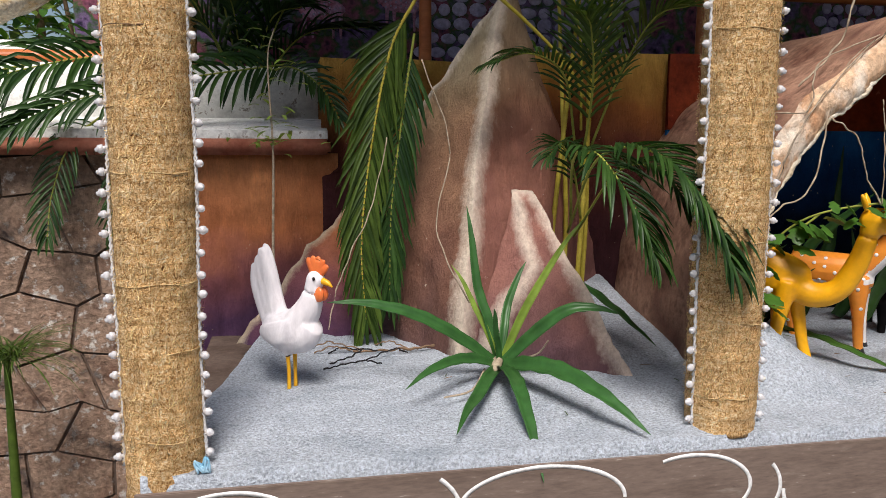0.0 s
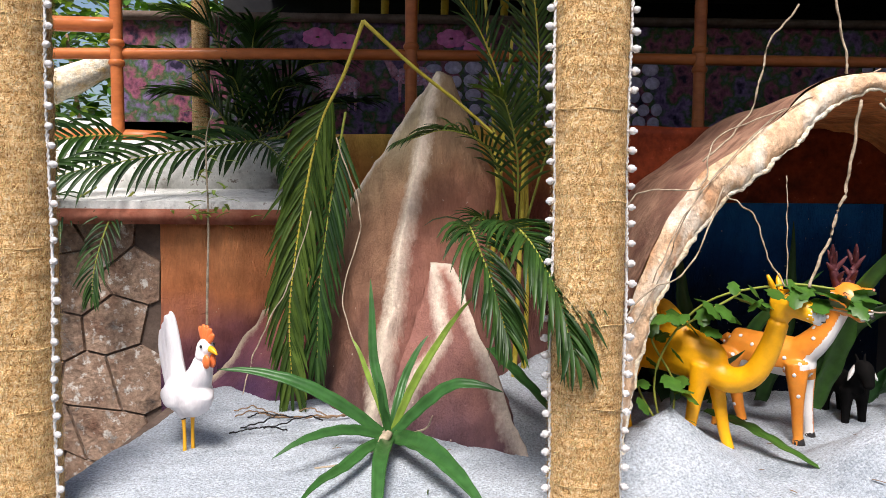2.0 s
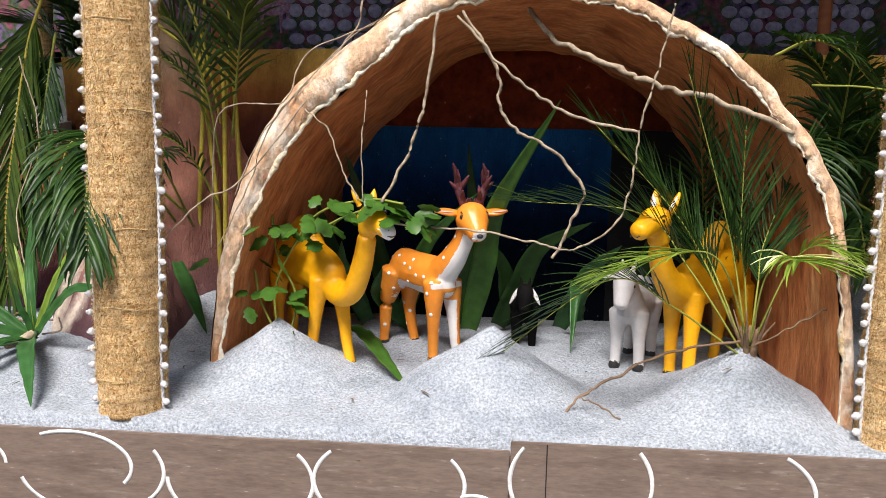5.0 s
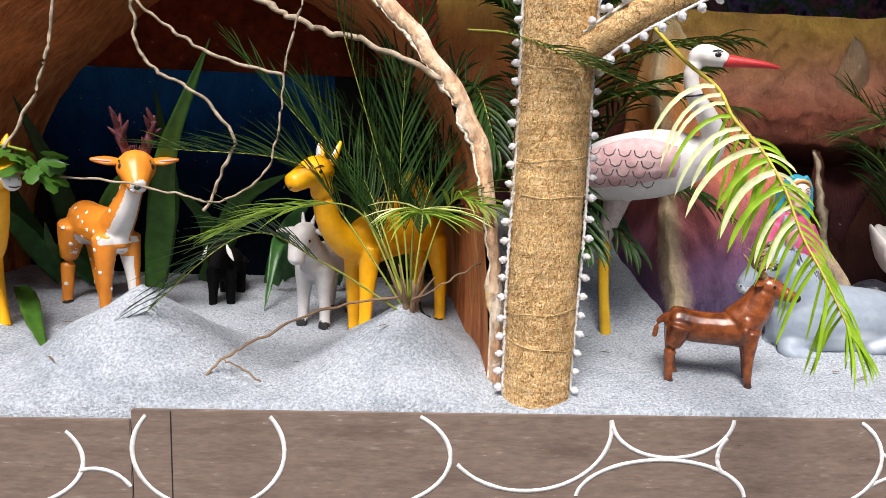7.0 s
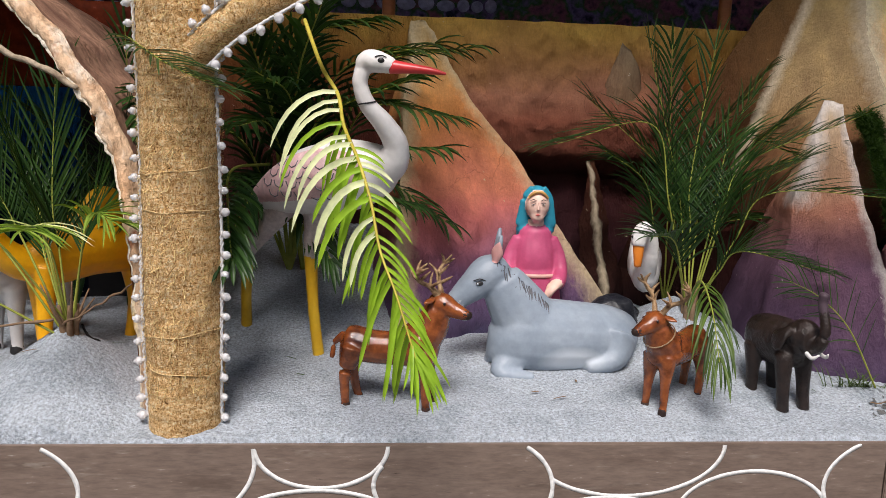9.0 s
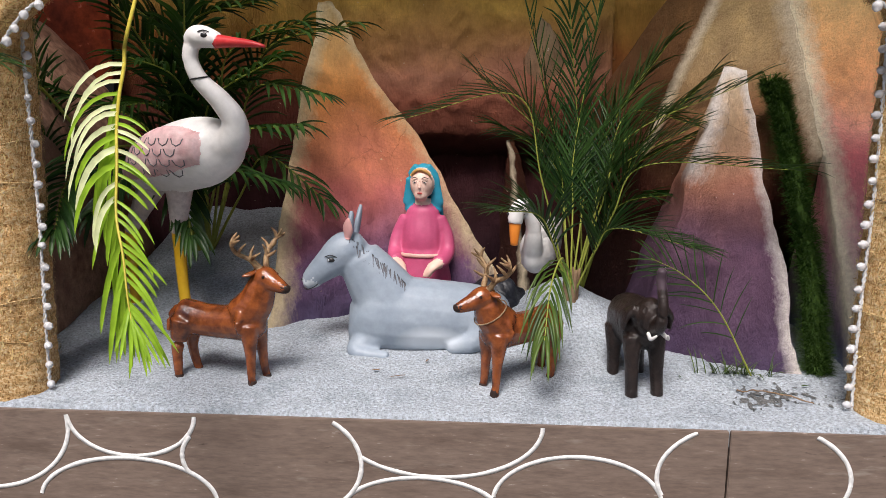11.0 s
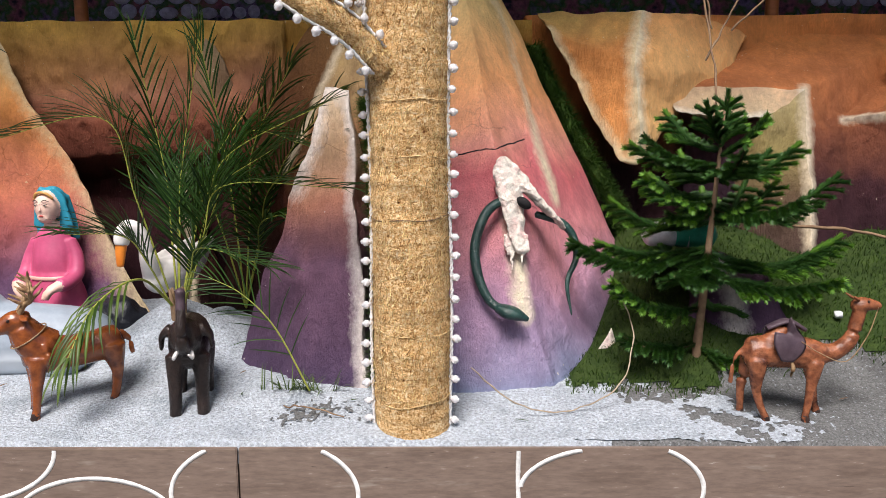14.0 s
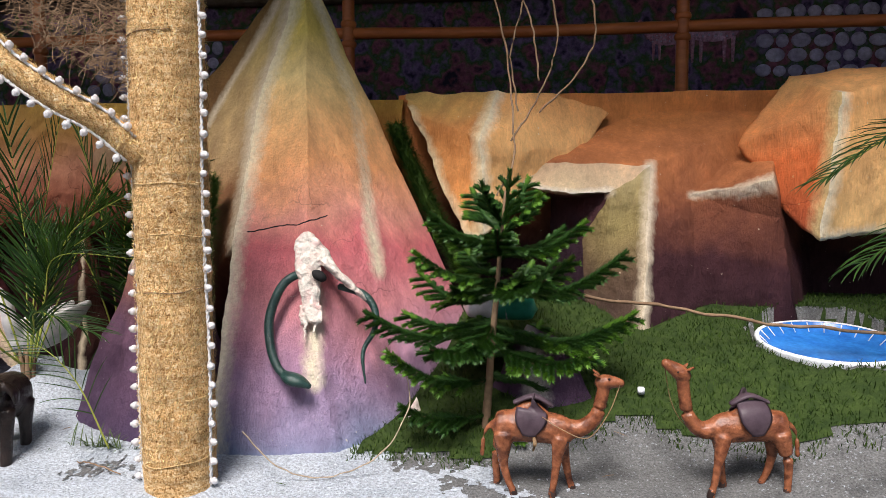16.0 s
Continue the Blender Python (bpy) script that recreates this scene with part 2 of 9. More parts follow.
# darker copy of the flank paint, with the shade of its left side in the colour
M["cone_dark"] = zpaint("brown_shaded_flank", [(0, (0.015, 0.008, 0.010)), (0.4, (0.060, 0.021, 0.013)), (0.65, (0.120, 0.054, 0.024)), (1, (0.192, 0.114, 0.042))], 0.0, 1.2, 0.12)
M["shelf"] = zpaint("red_brown_shelf", [(0, (0.074, 0.021, 0.016)), (0.3, (0.260, 0.090, 0.055)), (0.5, (0.400, 0.181, 0.110)), (0.75, (0.440, 0.231, 0.081)), (1, (0.600, 0.370, 0.085))], 0.54, 1.03, 0.2, streak=(3, 3, 3))
M["cave_out"] = surf("brown_pink_shell", [(0.22, 0.10, 0.065), (0.42, 0.24, 0.16), (0.17, 0.075, 0.055)], 5.0, 0.8, 0.7, 40, 0.010, grain=0.45)
M["cave_in"] = surf("orange_shell_lining", [(0.32, 0.085, 0.028), (0.72, 0.28, 0.10), (0.44, 0.13, 0.045)], 5.0, 0.7, 0.7, 34, 0.010, stretch=(1, 1.6, 0.5), grain=0.4, specks=(((0.74, 0.40, 0.18), 9.0, 0.58, 0.74),))
M["rim"] = surf("peach_shell_rim", [(0.50, 0.23, 0.10), (0.74, 0.52, 0.34), (0.60, 0.33, 0.17)], 7.0, 0.8, 1.0, 45, 0.014, stretch=(1, 1, 0.6), grain=0.5, specks=(((0.84, 0.76, 0.64), 9.0, 0.50, 0.66), ((0.34, 0.14, 0.07), 11.0, 0.62, 0.72)))
M["torn"] = surf("raw_torn_edge", [(0.74, 0.60, 0.40), (0.88, 0.82, 0.68), (0.72, 0.50, 0.22)], 12.0, 0.8, 1.0, 55, 0.012, grain=0.4)
# blue paint, its lower part darkened for the depth of the cave
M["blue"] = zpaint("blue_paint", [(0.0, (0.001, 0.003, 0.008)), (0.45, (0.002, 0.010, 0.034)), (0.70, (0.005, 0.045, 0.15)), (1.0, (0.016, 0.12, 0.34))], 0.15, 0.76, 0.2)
M["maroon"] = surf("dark_red_paint", [(0.13, 0.018, 0.006), (0.20, 0.034, 0.010), (0.075, 0.013, 0.006)], 4.0, 0.6, 0.4, 30, grain=0.5, spec=0.1, specks=(((0.32, 0.10, 0.06), 30.0, 0.66, 0.72),))
M["stone"] = surf("brown_wall_stone", [(0.17, 0.095, 0.065), (0.36, 0.25, 0.18), (0.26, 0.16, 0.11)], 7.0, 0.8, 1.0, 50, 0.012, grain=0.55, specks=(((0.60, 0.57, 0.52), 24.0, 0.56, 0.66), ((0.05, 0.035, 0.03), 6.0, 0.54, 0.68)))
M["mortar"] = surf("dark_mortar", [(0.10, 0.07, 0.055), (0.17, 0.125, 0.10)], 12, 0.9, 0.8, 60)
M["white_wall"] = surf("weathered_white_plaster", [(0.60, 0.60, 0.56), (0.84, 0.84, 0.80), (0.78, 0.78, 0.74)], 4.5, 0.85, 0.5, 40, grain=0.3, specks=(((0.20, 0.19, 0.16), 7.0, 0.56, 0.70), ((0.30, 0.26, 0.22), 40.0, 0.60, 0.68)))
M["lip"] = surf("rust_red_lip", [(0.33, 0.10, 0.06), (0.48, 0.20, 0.13)], 10, 0.8, 0.6, 50)
M["bamboo"] = surf("varnished_brown_rail", [(0.40, 0.11, 0.035), (0.56, 0.18, 0.055)], 8, 0.3, 0.2, 40, stretch=(0.3, 1, 1))
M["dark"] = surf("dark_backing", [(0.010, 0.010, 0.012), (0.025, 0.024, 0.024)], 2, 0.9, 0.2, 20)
M["mural"] = surf("dark_mural_paint", [(0.022, 0.018, 0.04), (0.20, 0.13, 0.27), (0.05, 0.11, 0.035), (0.28, 0.09, 0.14), (0.03, 0.024, 0.045)], 9.0, 0.6, 0.2, 30, grain=0.6, spec=0.1)
M["mural_stone"] = surf("lavender_mural_stone", [(0.34, 0.30, 0.46), (0.60, 0.54, 0.70)], 12, 0.6, 0.2, 40, grain=0.4)
M["mural_pink"] = surf("magenta_mural_paint", [(0.62, 0.10, 0.36), (0.74, 0.26, 0.56)], 12, 0.6, 0.1, 40)
M["mural_deer"] = surf("mauve_mural_paint", [(0.46, 0.15, 0.20), (0.62, 0.40, 0.58)], 18, 0.6, 0.1, 60, grain=0.6)
M["roof"] = surf("dark_roof", [(0.05, 0.045, 0.04), (0.09, 0.08, 0.07)], 3, 0.9, 0.2, 30)
M["wire"] = surf("white_cable", [(0.62, 0.62, 0.62), (0.75, 0.75, 0.75)], 30, 0.5, 0.3, 200)
M["vine"] = surf("pale_dry_vine", [(0.22, 0.165, 0.11), (0.44, 0.36, 0.26), (0.29, 0.23, 0.16)], 18, 0.8, 0.5, 90, grain=0.4)
M["twig"] = surf("dry_twig", [(0.16, 0.10, 0.06), (0.27, 0.18, 0.11)], 18, 0.85, 0.5, 90)
M["palm"] = leaf_mat("palm_leaf", (0.010, 0.032, 0.009), (0.042, 0.092, 0.021), 0.38)
M["palm_olive"] = leaf_mat("olive_palm_leaf", (0.022, 0.048, 0.010), (0.085, 0.135, 0.024), 0.38)
# lighter copy of the palm leaf, with sunlight put into its colour
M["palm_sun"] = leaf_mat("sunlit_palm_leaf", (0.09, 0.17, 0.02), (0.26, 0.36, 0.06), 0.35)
M["palm_lime"] = leaf_mat("lime_palm_leaf", (0.20, 0.36, 0.020), (0.42, 0.60, 0.06), 0.35)
M["palm_pale"] = leaf_mat("bleached_palm_leaf", (0.66, 0.70, 0.40), (0.82, 0.84, 0.62), 0.4)
M["rachis"] = surf("yellow_green_stalk", [(0.20, 0.24, 0.04), (0.34, 0.36, 0.07)], 10, 0.5, 0.1, 60)
M["rachis_gold"] = surf("golden_stalk", [(0.42, 0.34, 0.04), (0.55, 0.46, 0.08)], 10, 0.45, 0.1, 60)
M["strap"] = leaf_mat("strap_leaf", (0.030, 0.105, 0.028), (0.07, 0.17, 0.05), 0.3)
M["strap_lime"] = leaf_mat("lime_strap_leaf", (0.16, 0.25, 0.035), (0.24, 0.33, 0.07), 0.35)
M["bush"] = leaf_mat("bush_leaf", (0.035, 0.10, 0.018), (0.09, 0.20, 0.03), 0.35)
M["pine"] = leaf_mat("pine_needle", (0.016, 0.052, 0.016), (0.055, 0.135, 0.026), 0.5)
M["pine_tip"] = leaf_mat("fresh_pine_needle", (0.07, 0.17, 0.022), (0.14, 0.28, 0.04), 0.5)
M["grass"] = leaf_mat("grass_blade", (0.013, 0.036, 0.006), (0.061, 0.108, 0.016), 0.8)
M["moss"] = leaf_mat("moss_blade", (0.022, 0.055, 0.010), (0.075, 0.14, 0.025), 0.8)


def fibre_mat(name):
    m, nt, ln, bs = shader(name)
    v = coords(nt, ln)
    wave = nt.new("ShaderNodeTexWave")
    wave.bands_direction = "Z"
    wave.inputs["Scale"].default_value, wave.inputs["Distortion"].default_value = 13.0, 2.2
    wave.inputs["Detail"].default_value, wave.inputs["Detail Scale"].default_value = 4.0, 2.0
    ln.new(v, wave.inputs["Vector"])
    strands = []
    for stretch, scale in (((1, 1, 0.5), 150.0), ((0.4, 0.4, 1.0), 190.0)):
        n = nt.new("ShaderNodeTexNoise")
        n.inputs["Scale"].default_value, n.inputs["Detail"].default_value, n.inputs["Roughness"].default_value = scale, 4.0, 0.7
        n.inputs["Distortion"].default_value = 1.6
        ln.new(coords(nt, ln, stretch), n.inputs["Vector"])
        strands.append(n.outputs["Fac"])
    blot = noise_tex(nt, ln, v, 16.0, 4.0)
    mix = nt.new("ShaderNodeMath")
    mix.operation = "MULTIPLY_ADD"
    mix.inputs[1].default_value = 0.8
    ln.new(strands[1], mix.inputs[0])
    ln.new(strands[0], mix.inputs[2])
    half = nt.new("ShaderNodeMath")
    half.operation = "MULTIPLY"
    half.inputs[1].default_value = 0.556
    ln.new(mix.outputs[0], half.inputs[0])
    col = ramp(nt, ln, half.outputs[0], [(0.37, (0.13, 0.055, 0.018)), (0.44, (0.56, 0.32, 0.125)), (0.51, (0.86, 0.58, 0.28)), (0.60, (1.0, 0.87, 0.60))])
    col = mixed(nt, ln, 1.0, col, ramp(nt, ln, blot, [(0.3, (0.80, 0.75, 0.7)), (0.7, (1.2, 1.16, 1.08))]), "MULTIPLY")
    col = mixed(nt, ln, 0.34, col, ramp(nt, ln, wave.outputs["Fac"], [(0.0, (0.50, 0.45, 0.40)), (0.35, (1, 1, 1))]), "MULTIPLY")
    ln.new(col, bs.inputs["Base Color"])
    bs.inputs["Roughness"].default_value, bs.inputs["Specular IOR Level"].default_value = 0.8, 0.1
    bumped(nt, ln, bs, half.outputs[0], 1.0, 0.016)
    return m


M["coir"] = fibre_mat("coir_rope")
M["coir_hair"] = leaf_mat("loose_coir_fibre", (0.24, 0.12, 0.04), (0.90, 0.70, 0.40), 0.7)
M["coir_thread"] = surf("golden_coir_thread", [(0.52, 0.34, 0.14), (0.80, 0.60, 0.32)], 30, 0.7, 0.3, 120)
glass, gnt, gln, gbs = shader("clear_bulb_cap")
gbs.inputs["Base Color"].default_value = (0.93, 0.93, 0.95, 1)
gbs.inputs["Roughness"].default_value, gbs.inputs["Transmission Weight"].default_value = 0.15, 0.5
M["bulb"] = glass


# ---- mesh helpers ----
def finish(bm, name, mats, smooth=True):
    me = bpy.data.meshes.new(name)
    bmesh.ops.recalc_face_normals(bm, faces=bm.faces)
    bm.to_mesh(me)
    bm.free()
    for m in mats if isinstance(mats, (list, tuple)) else [mats]:
        me.materials.append(m)
    if smooth:
        me.polygons.foreach_set("use_smooth", [True] * len(me.polygons))
    return me


def part(name, bm, material, parent, label="", smooth=True):
    ob = new(name, finish(bm, name, material, smooth))
    ob.parent = parent
    return tagged(ob, label)


def thing(name, label, category, group="", kind="", m=None):
    ob = new(name)
    ob.empty_display_size = 0.05
    if m is not None:
        ob.matrix_basis = m
    return tagged(ob, label, category, group, kind)


def solid(name, bm, material, label, category="", group="", kind="", smooth=True):
    return tagged(new(name, finish(bm, name, material, smooth)), label, category, group, kind)


def spline(pts, step):
    """A smooth curve through points of any dimension, as an array."""
    p = np.array(pts, float)
    if len(p) < 3:
        return np.array([p[0] + (p[-1] - p[0]) * k / step for k in range(step + 1)])
    q = np.vstack([2 * p[0] - p[1], p, 2 * p[-1] - p[-2]])
    out = []
    for i in range(1, len(q) - 2):
        for k in range(step):
            t = k / step
            out.append(0.5 * (2 * q[i] + (q[i + 1] - q[i - 1]) * t + (2 * q[i - 1] - 5 * q[i] + 4 * q[i + 1] - q[i + 2]) * t * t + (3 * q[i] - q[i - 1] - 3 * q[i + 1] + q[i + 2]) * t**3))
    return np.array(out + [p[-1]])


def tube(bm, pts, n=8, step=4, mat=0, up=(0, 0, 1), wob=0.0):
    """A tube through rows of x, y, z, r or x, y, z, r_side, r_up, with rounded ends."""
    pts = [(*q, q[3]) if len(q) == 4 else tuple(q) for q in pts]
    p = spline(pts, step) if step > 1 else np.array(pts, float)
    rings, k = [], len(p)
    for i in range(k):
        d = Vector(p[min(i + 1, k - 1), :3] - p[max(i - 1, 0), :3])
        if d.length < 1e-9:
            d = Vector((0, 0, 1))
        d.normalize()
        u = Vector(up)
        if abs(d.dot(u)) > 0.97:
            u = Vector((1, 0, 0))
        side = d.cross(u).normalized()
        u = side.cross(d)
        c = Vector(p[i, :3])
        ring = []
        for j in range(n):
            a = 2 * math.pi * j / n
            w = 1 + (wob * noise.noise(c * 40 + Vector((j * 3.1, 0, 0))) if wob else 0)
            ring.append(bm.verts.new(c + (side * math.cos(a) * p[i, 3] + u * math.sin(a) * p[i, 4]) * w))
        rings.append(ring)
    for a, b in zip(rings, rings[1:]):
        for j in range(n):
            bm.faces.new((a[j], a[(j + 1) % n], b[(j + 1) % n], b[j])).material_index = mat
    for ring, i, s in ((rings[0], 0, -1), (rings[-1], k - 1, 1)):
        d = Vector(p[min(i + 1, k - 1), :3] - p[max(i - 1, 0), :3]).normalized() * s
        tip = bm.verts.new(Vector(p[i, :3]) + d * 0.5 * min(p[i, 3], p[i, 4]))
        for j in range(n):
            bm.faces.new((ring[j], ring[(j + 1) % n], tip)).material_index = mat


def box(bm, x0, x1, y0, y1, z0, z1, mat=0, bevel=0.0):
    g = bmesh.ops.create_cube(bm, size=1.0, matrix=Matrix.LocRotScale(((x0 + x1) / 2, (y0 + y1) / 2, (z0 + z1) / 2), None, (abs(x1 - x0), abs(y1 - y0), abs(z1 - z0))))
    fs = {f for v in g["verts"] for f in v.link_faces}
    for f in fs:
        f.material_index = mat
    if bevel:
        bmesh.ops.bevel(bm, geom=list({e for f in fs for e in f.edges}), offset=bevel, segments=2, affect="EDGES")


def ball(bm, c, r, mat=0, seg=12, turn=None):
    g = bmesh.ops.create_uvsphere(bm, u_segments=seg, v_segments=max(6, seg * 2 // 3), radius=1.0,
                                  matrix=Matrix.LocRotScale(c, Euler(turn) if turn else None, r if isinstance(r, tuple) else (r, r, r)))
    for f in {f for v in g["verts"] for f in v.link_faces}:
        f.material_index = mat


def rough(p, amp, freq, seed=0.0):
    v = Vector(p)
    s = Vector((seed, seed * 1.7, -seed))
    return v + noise.noise_vector(v * freq + s) * amp + noise.noise_vector(v * freq * 3.7 + s) * amp * 0.35


def facets(verts, tris, amp=0.02, freq=5.0, size=0.022, seed=0.0, lines=(), paints=None):
    """A lumpy solid: each triangle is divided finely, its points pushed by noise and raised along the ridge lines."""
    bm = bmesh.new()
    cache = {}
    layer = bm.verts.layers.float.new("brushed")
    mid = sum((Vector(v) for v in verts), Vector()) / len(verts)

    def vert(p):
        key = (round(p[0], 4), round(p[1], 4), round(p[2], 4))
        if key not in cache:
            m = 0.0
            for path, r0, r1 in lines:
                n = len(path) - 1
                for k in range(n):
                    a, b = path[k], path[k + 1]
                    t = max(0.0, min(1.0, (p - a).dot(b - a) / (b - a).length_squared))
                    w = (r0 + (r1 - r0) * (k + t) / n) * 3.4
                    m = max(m, 1 - (p - a - (b - a) * t).length / w)
            q = rough(p, amp, freq, seed)
            if m > 0:
                q = q + (p - mid).normalized() * (0.005 * min(1, m * 2)) + noise.noise_vector(p * 45) * 0.0035 * m
            v = bm.verts.new(q)
            v[layer] = max(0.0, m) ** 1.15
            cache[key] = v
        return cache[key]

    reach = max((Vector(verts[t[i]]) - Vector(verts[t[i - 1]])).length for t in tris for i in range(3))
    n = max(8, min(44, int(reach / size)))
    for at, (a, b, c) in enumerate(tris):
        pa, pb, pc = (Vector(verts[i]) for i in (a, b, c))
        grid = {}
        for i in range(n + 1):
            for j in range(n + 1 - i):
                grid[i, j] = vert(pa + (pb - pa) * (i / n) + (pc - pa) * (j / n))
        for i in range(n):
            for j in range(n - i):
                for t in [(grid[i, j], grid[i + 1, j], grid[i, j + 1])] + ([(grid[i + 1, j], grid[i + 1, j + 1], grid[i, j + 1])] if i + j < n - 1 else []):
                    if len(set(t)) == 3 and bm.faces.get(t) is None:
                        bm.faces.new(t).material_index = paints[at] if paints else 0
    return bm

# ---- ground, platform, sand ----
FRONT_LEFT = 1.15


def bell(x, y, cx, cy, r, h, p=1.4):
    d = math.hypot(x - cx, y - cy) / r
    return h * max(0.0, 1 - d) ** p


def sand_height(x, y):
    cave_in = max(0.0, min(1.0, (4.32 - x) / 0.12))
    z = 0.012 + (0.11 - 0.04 * cave_in) * min(y, 0.6) + bell(x, y, 8.02, 0.44, 0.42, 0.13, 1.0)
    if x < 2.3:
        z += bell(x, y, 1.385, 0.95, 0.30, 0.04, 1.0) + bell(x, y, 2.05, 0.43, 0.22, 0.022, 1.0)
    if 4.25 < x < 5.0:
        z += 0.36 * max(0.0, y - 0.5) * min(1, (x - 4.25) / 0.15) * min(1, (5.0 - x) / 0.2)
    if 2.2 < x < 2.75:
        z += 0.22 * max(0.0, y - 0.5) * min(1, (x - 2.2) / 0.15) * min(1, (2.75 - x) / 0.1)
    if x > 6.75:
        z += 0.46 * max(0.0, min(y, 0.85) - 0.26) * min(1, (x - 6.75) / 0.25)
    tub_d = math.hypot(x - 8.02, y - 0.65)
    if tub_d < 0.215:
        z = min(z, 0.238 + 0.12 * (y - 0.65))
    z += bell(x, y, 2.83, 0.36, 0.24, 0.16, 1.25) + bell(x, y, 3.443, 0.25, 0.28, 0.19, 1.2) + bell(x, y, 4.085, 0.24, 0.28, 0.165, 1.2) + bell(x, y, 3.27, 0.22, 0.2, 0.03)
    z += bell(x, y, 5.68, 0.55, 0.26, 0.14, 1.1) + bell(x, y, 2.62, 0.25, 0.15, 0.03)
    z += 0.008 * noise.noise(Vector((x * 5, y * 5, 1))) + 0.004 * noise.noise(Vector((x * 17, y * 17, 5)))
    return z


def sand_sheet(x0, x1, y0, y1, nx, ny, left=None, lift=0.0):
    bm = bmesh.new()
    rows = []
    for j in range(ny + 1):
        y = y0 + (y1 - y0) * j / ny
        row = []
        for i in range(nx + 1):
            a = x0 + (left(y) - x0 if left else 0)
            x = a + (x1 - a) * i / nx
            grit = 0.0022 * noise.noise(Vector((x * 95, y * 95, 0))) + 0.0015 * noise.noise(Vector((x * 190, y * 190, 3)))
            row.append(bm.verts.new((x, y, sand_height(x, y) + grit + lift)))
        rows.append(row)
    for a, b in zip(rows, rows[1:]):
        for i in range(nx):
            bm.faces.new((a[i], a[i + 1], b[i + 1], b[i]))
    for row, dy in ((rows[0], -0.004),):
        low = [bm.verts.new((v.co.x, v.co.y + dy, -0.035)) for v in row]
        for i in range(nx):
            bm.faces.new((low[i], low[i + 1], row[i + 1], row[i]))
    return bm


ground = bmesh.new()
box(ground, -60, 60, -60, 60, -0.95, -0.75)
solid("ground", ground, M["paving"], "grey paved floor in front of the display", "ground", kind="structure", smooth=False)

platform = bmesh.new()
box(platform, FRONT_LEFT + 0.02, 10.4, 0.03, 1.9, -0.75, -0.04)
solid("platform", platform, M["mortar"], "masonry base under the sand of the display", "platform", kind="structure", smooth=False)

left_edge = lambda y: FRONT_LEFT + 0.01 + 0.24 * y
solid("sand", sand_sheet(FRONT_LEFT, 6.78, 0.004, 1.5, 620, 150, left_edge), M["sand"], "pale blue-grey sand heaped into small mounds", "sand", kind="structure")
solid("earth", sand_sheet(6.78, 10.4, 0.004, 1.5, 330, 130), M["earth"], "dark grey gritty earth beside the grass slope", "earth", kind="structure")

# spilled pale sand on the dark earth
def spill_sheet(x0, y0, nx, ny, amount, grit=0.35):
    """A thin uneven layer over the ground wherever amount(x, y) is above nothing."""
    bm = bmesh.new()
    grid = {}
    for i in range(nx):
        for j in range(ny):
            x, y = x0 + i * 0.0035, y0 + j * 0.0035
            f = 0.8 * noise.noise(Vector((x * 9, y * 11, 2))) + 0.5 * noise.noise(Vector((x * 31, y * 37, 4))) + grit * noise.noise(Vector((x * 88, y * 88, 4))) + amount(x, y)
            if f > -0.05:
                grid[i, j] = bm.verts.new((x, y, sand_height(x, y) + 0.0022 * noise.noise(Vector((x * 95, y * 95, 0))) + min(0.0035, 0.0014 + f * 0.006)))
    for (i, j), v in grid.items():
        q = [grid.get(k) for k in ((i, j), (i + 1, j), (i + 1, j + 1), (i, j + 1))]
        if all(q):
            bm.faces.new(q)
    return bm


solid("dirt_smudge", spill_sheet(5.90, 0.02, 130, 80, lambda x, y: 0.1 - ((x - 6.14) / 0.16) ** 2 - ((y - 0.14) / 0.08) ** 2, 1.3), M["earth"], "dark grit scattered thinly over the pale sand", "grit", kind="structure")
solid("sand_spill", spill_sheet(6.70, 0.003, 221, 111, lambda x, y: 0.75 - (x - 6.75) * 2.3 - max(0, y - 0.17) * 5.5), M["sand"], "pale sand spilled thinly over the dark earth", "sand", kind="structure")

# front boards with white brushed rings
fascia = thing("fascia", "brown painted boards with white brushed ring outlines", "fascia", kind="structure")
for x0, x1, top in ((FRONT_LEFT, 3.492, -0.020), (3.494, 5.984, 0.004), (5.988, 10.4, 0.004)):
    b = bmesh.new()
    box(b, x0, x1, -0.012, 0.0, -0.75, top, bevel=0.002)
    part("board", b, M["board"], fascia, smooth=False)
for x in (3.578,):
    b = bmesh.new()
    box(b, x, x + 0.0025, -0.0135, -0.012, -0.75, 0.002)
    part("seam", b, M["dark"], fascia, smooth=False)


ring_n = [0]


def ring_line(cx, cz, rx, rz, a0, a1, w=0.0095):
    """A brushed arc of an ellipse on the boards, thin and slightly uneven."""
    bm = bmesh.new()
    rows = []
    n = 40
    ring_n[0] += 1
    proud = 0.0128 + 0.00005 * (ring_n[0] % 12)
    for i in range(n + 1):
        a = radians(a0 + (a1 - a0) * i / n)
        c, s = math.cos(a), math.sin(a)
        ww = w * (1 + 0.22 * noise.noise(Vector((cx * 9 + i * 0.3, cz, 0))))
        p = Vector((cx + rx * c, 0, cz + rz * s))
        if p.z > 0.0:
            continue
        t = Vector((-rx * s, 0, rz * c)).normalized()
        nrm = Vector((t.z, 0, -t.x))
        rows.append([bm.verts.new((q.x, yy, min(q.z, 0.0015))) for q in (p - nrm * ww / 2, p + nrm * ww / 2) for yy in (-0.0122, -proud)])
    for a, b in zip(rows, rows[1:]):
        bm.faces.new((a[1], a[3], b[3], b[1]))
        bm.faces.new((a[0], a[1], b[1], b[0]))
        bm.faces.new((a[3], a[2], b[2], b[3]))
    part("ring_line", bm, M["white_line"], fascia)


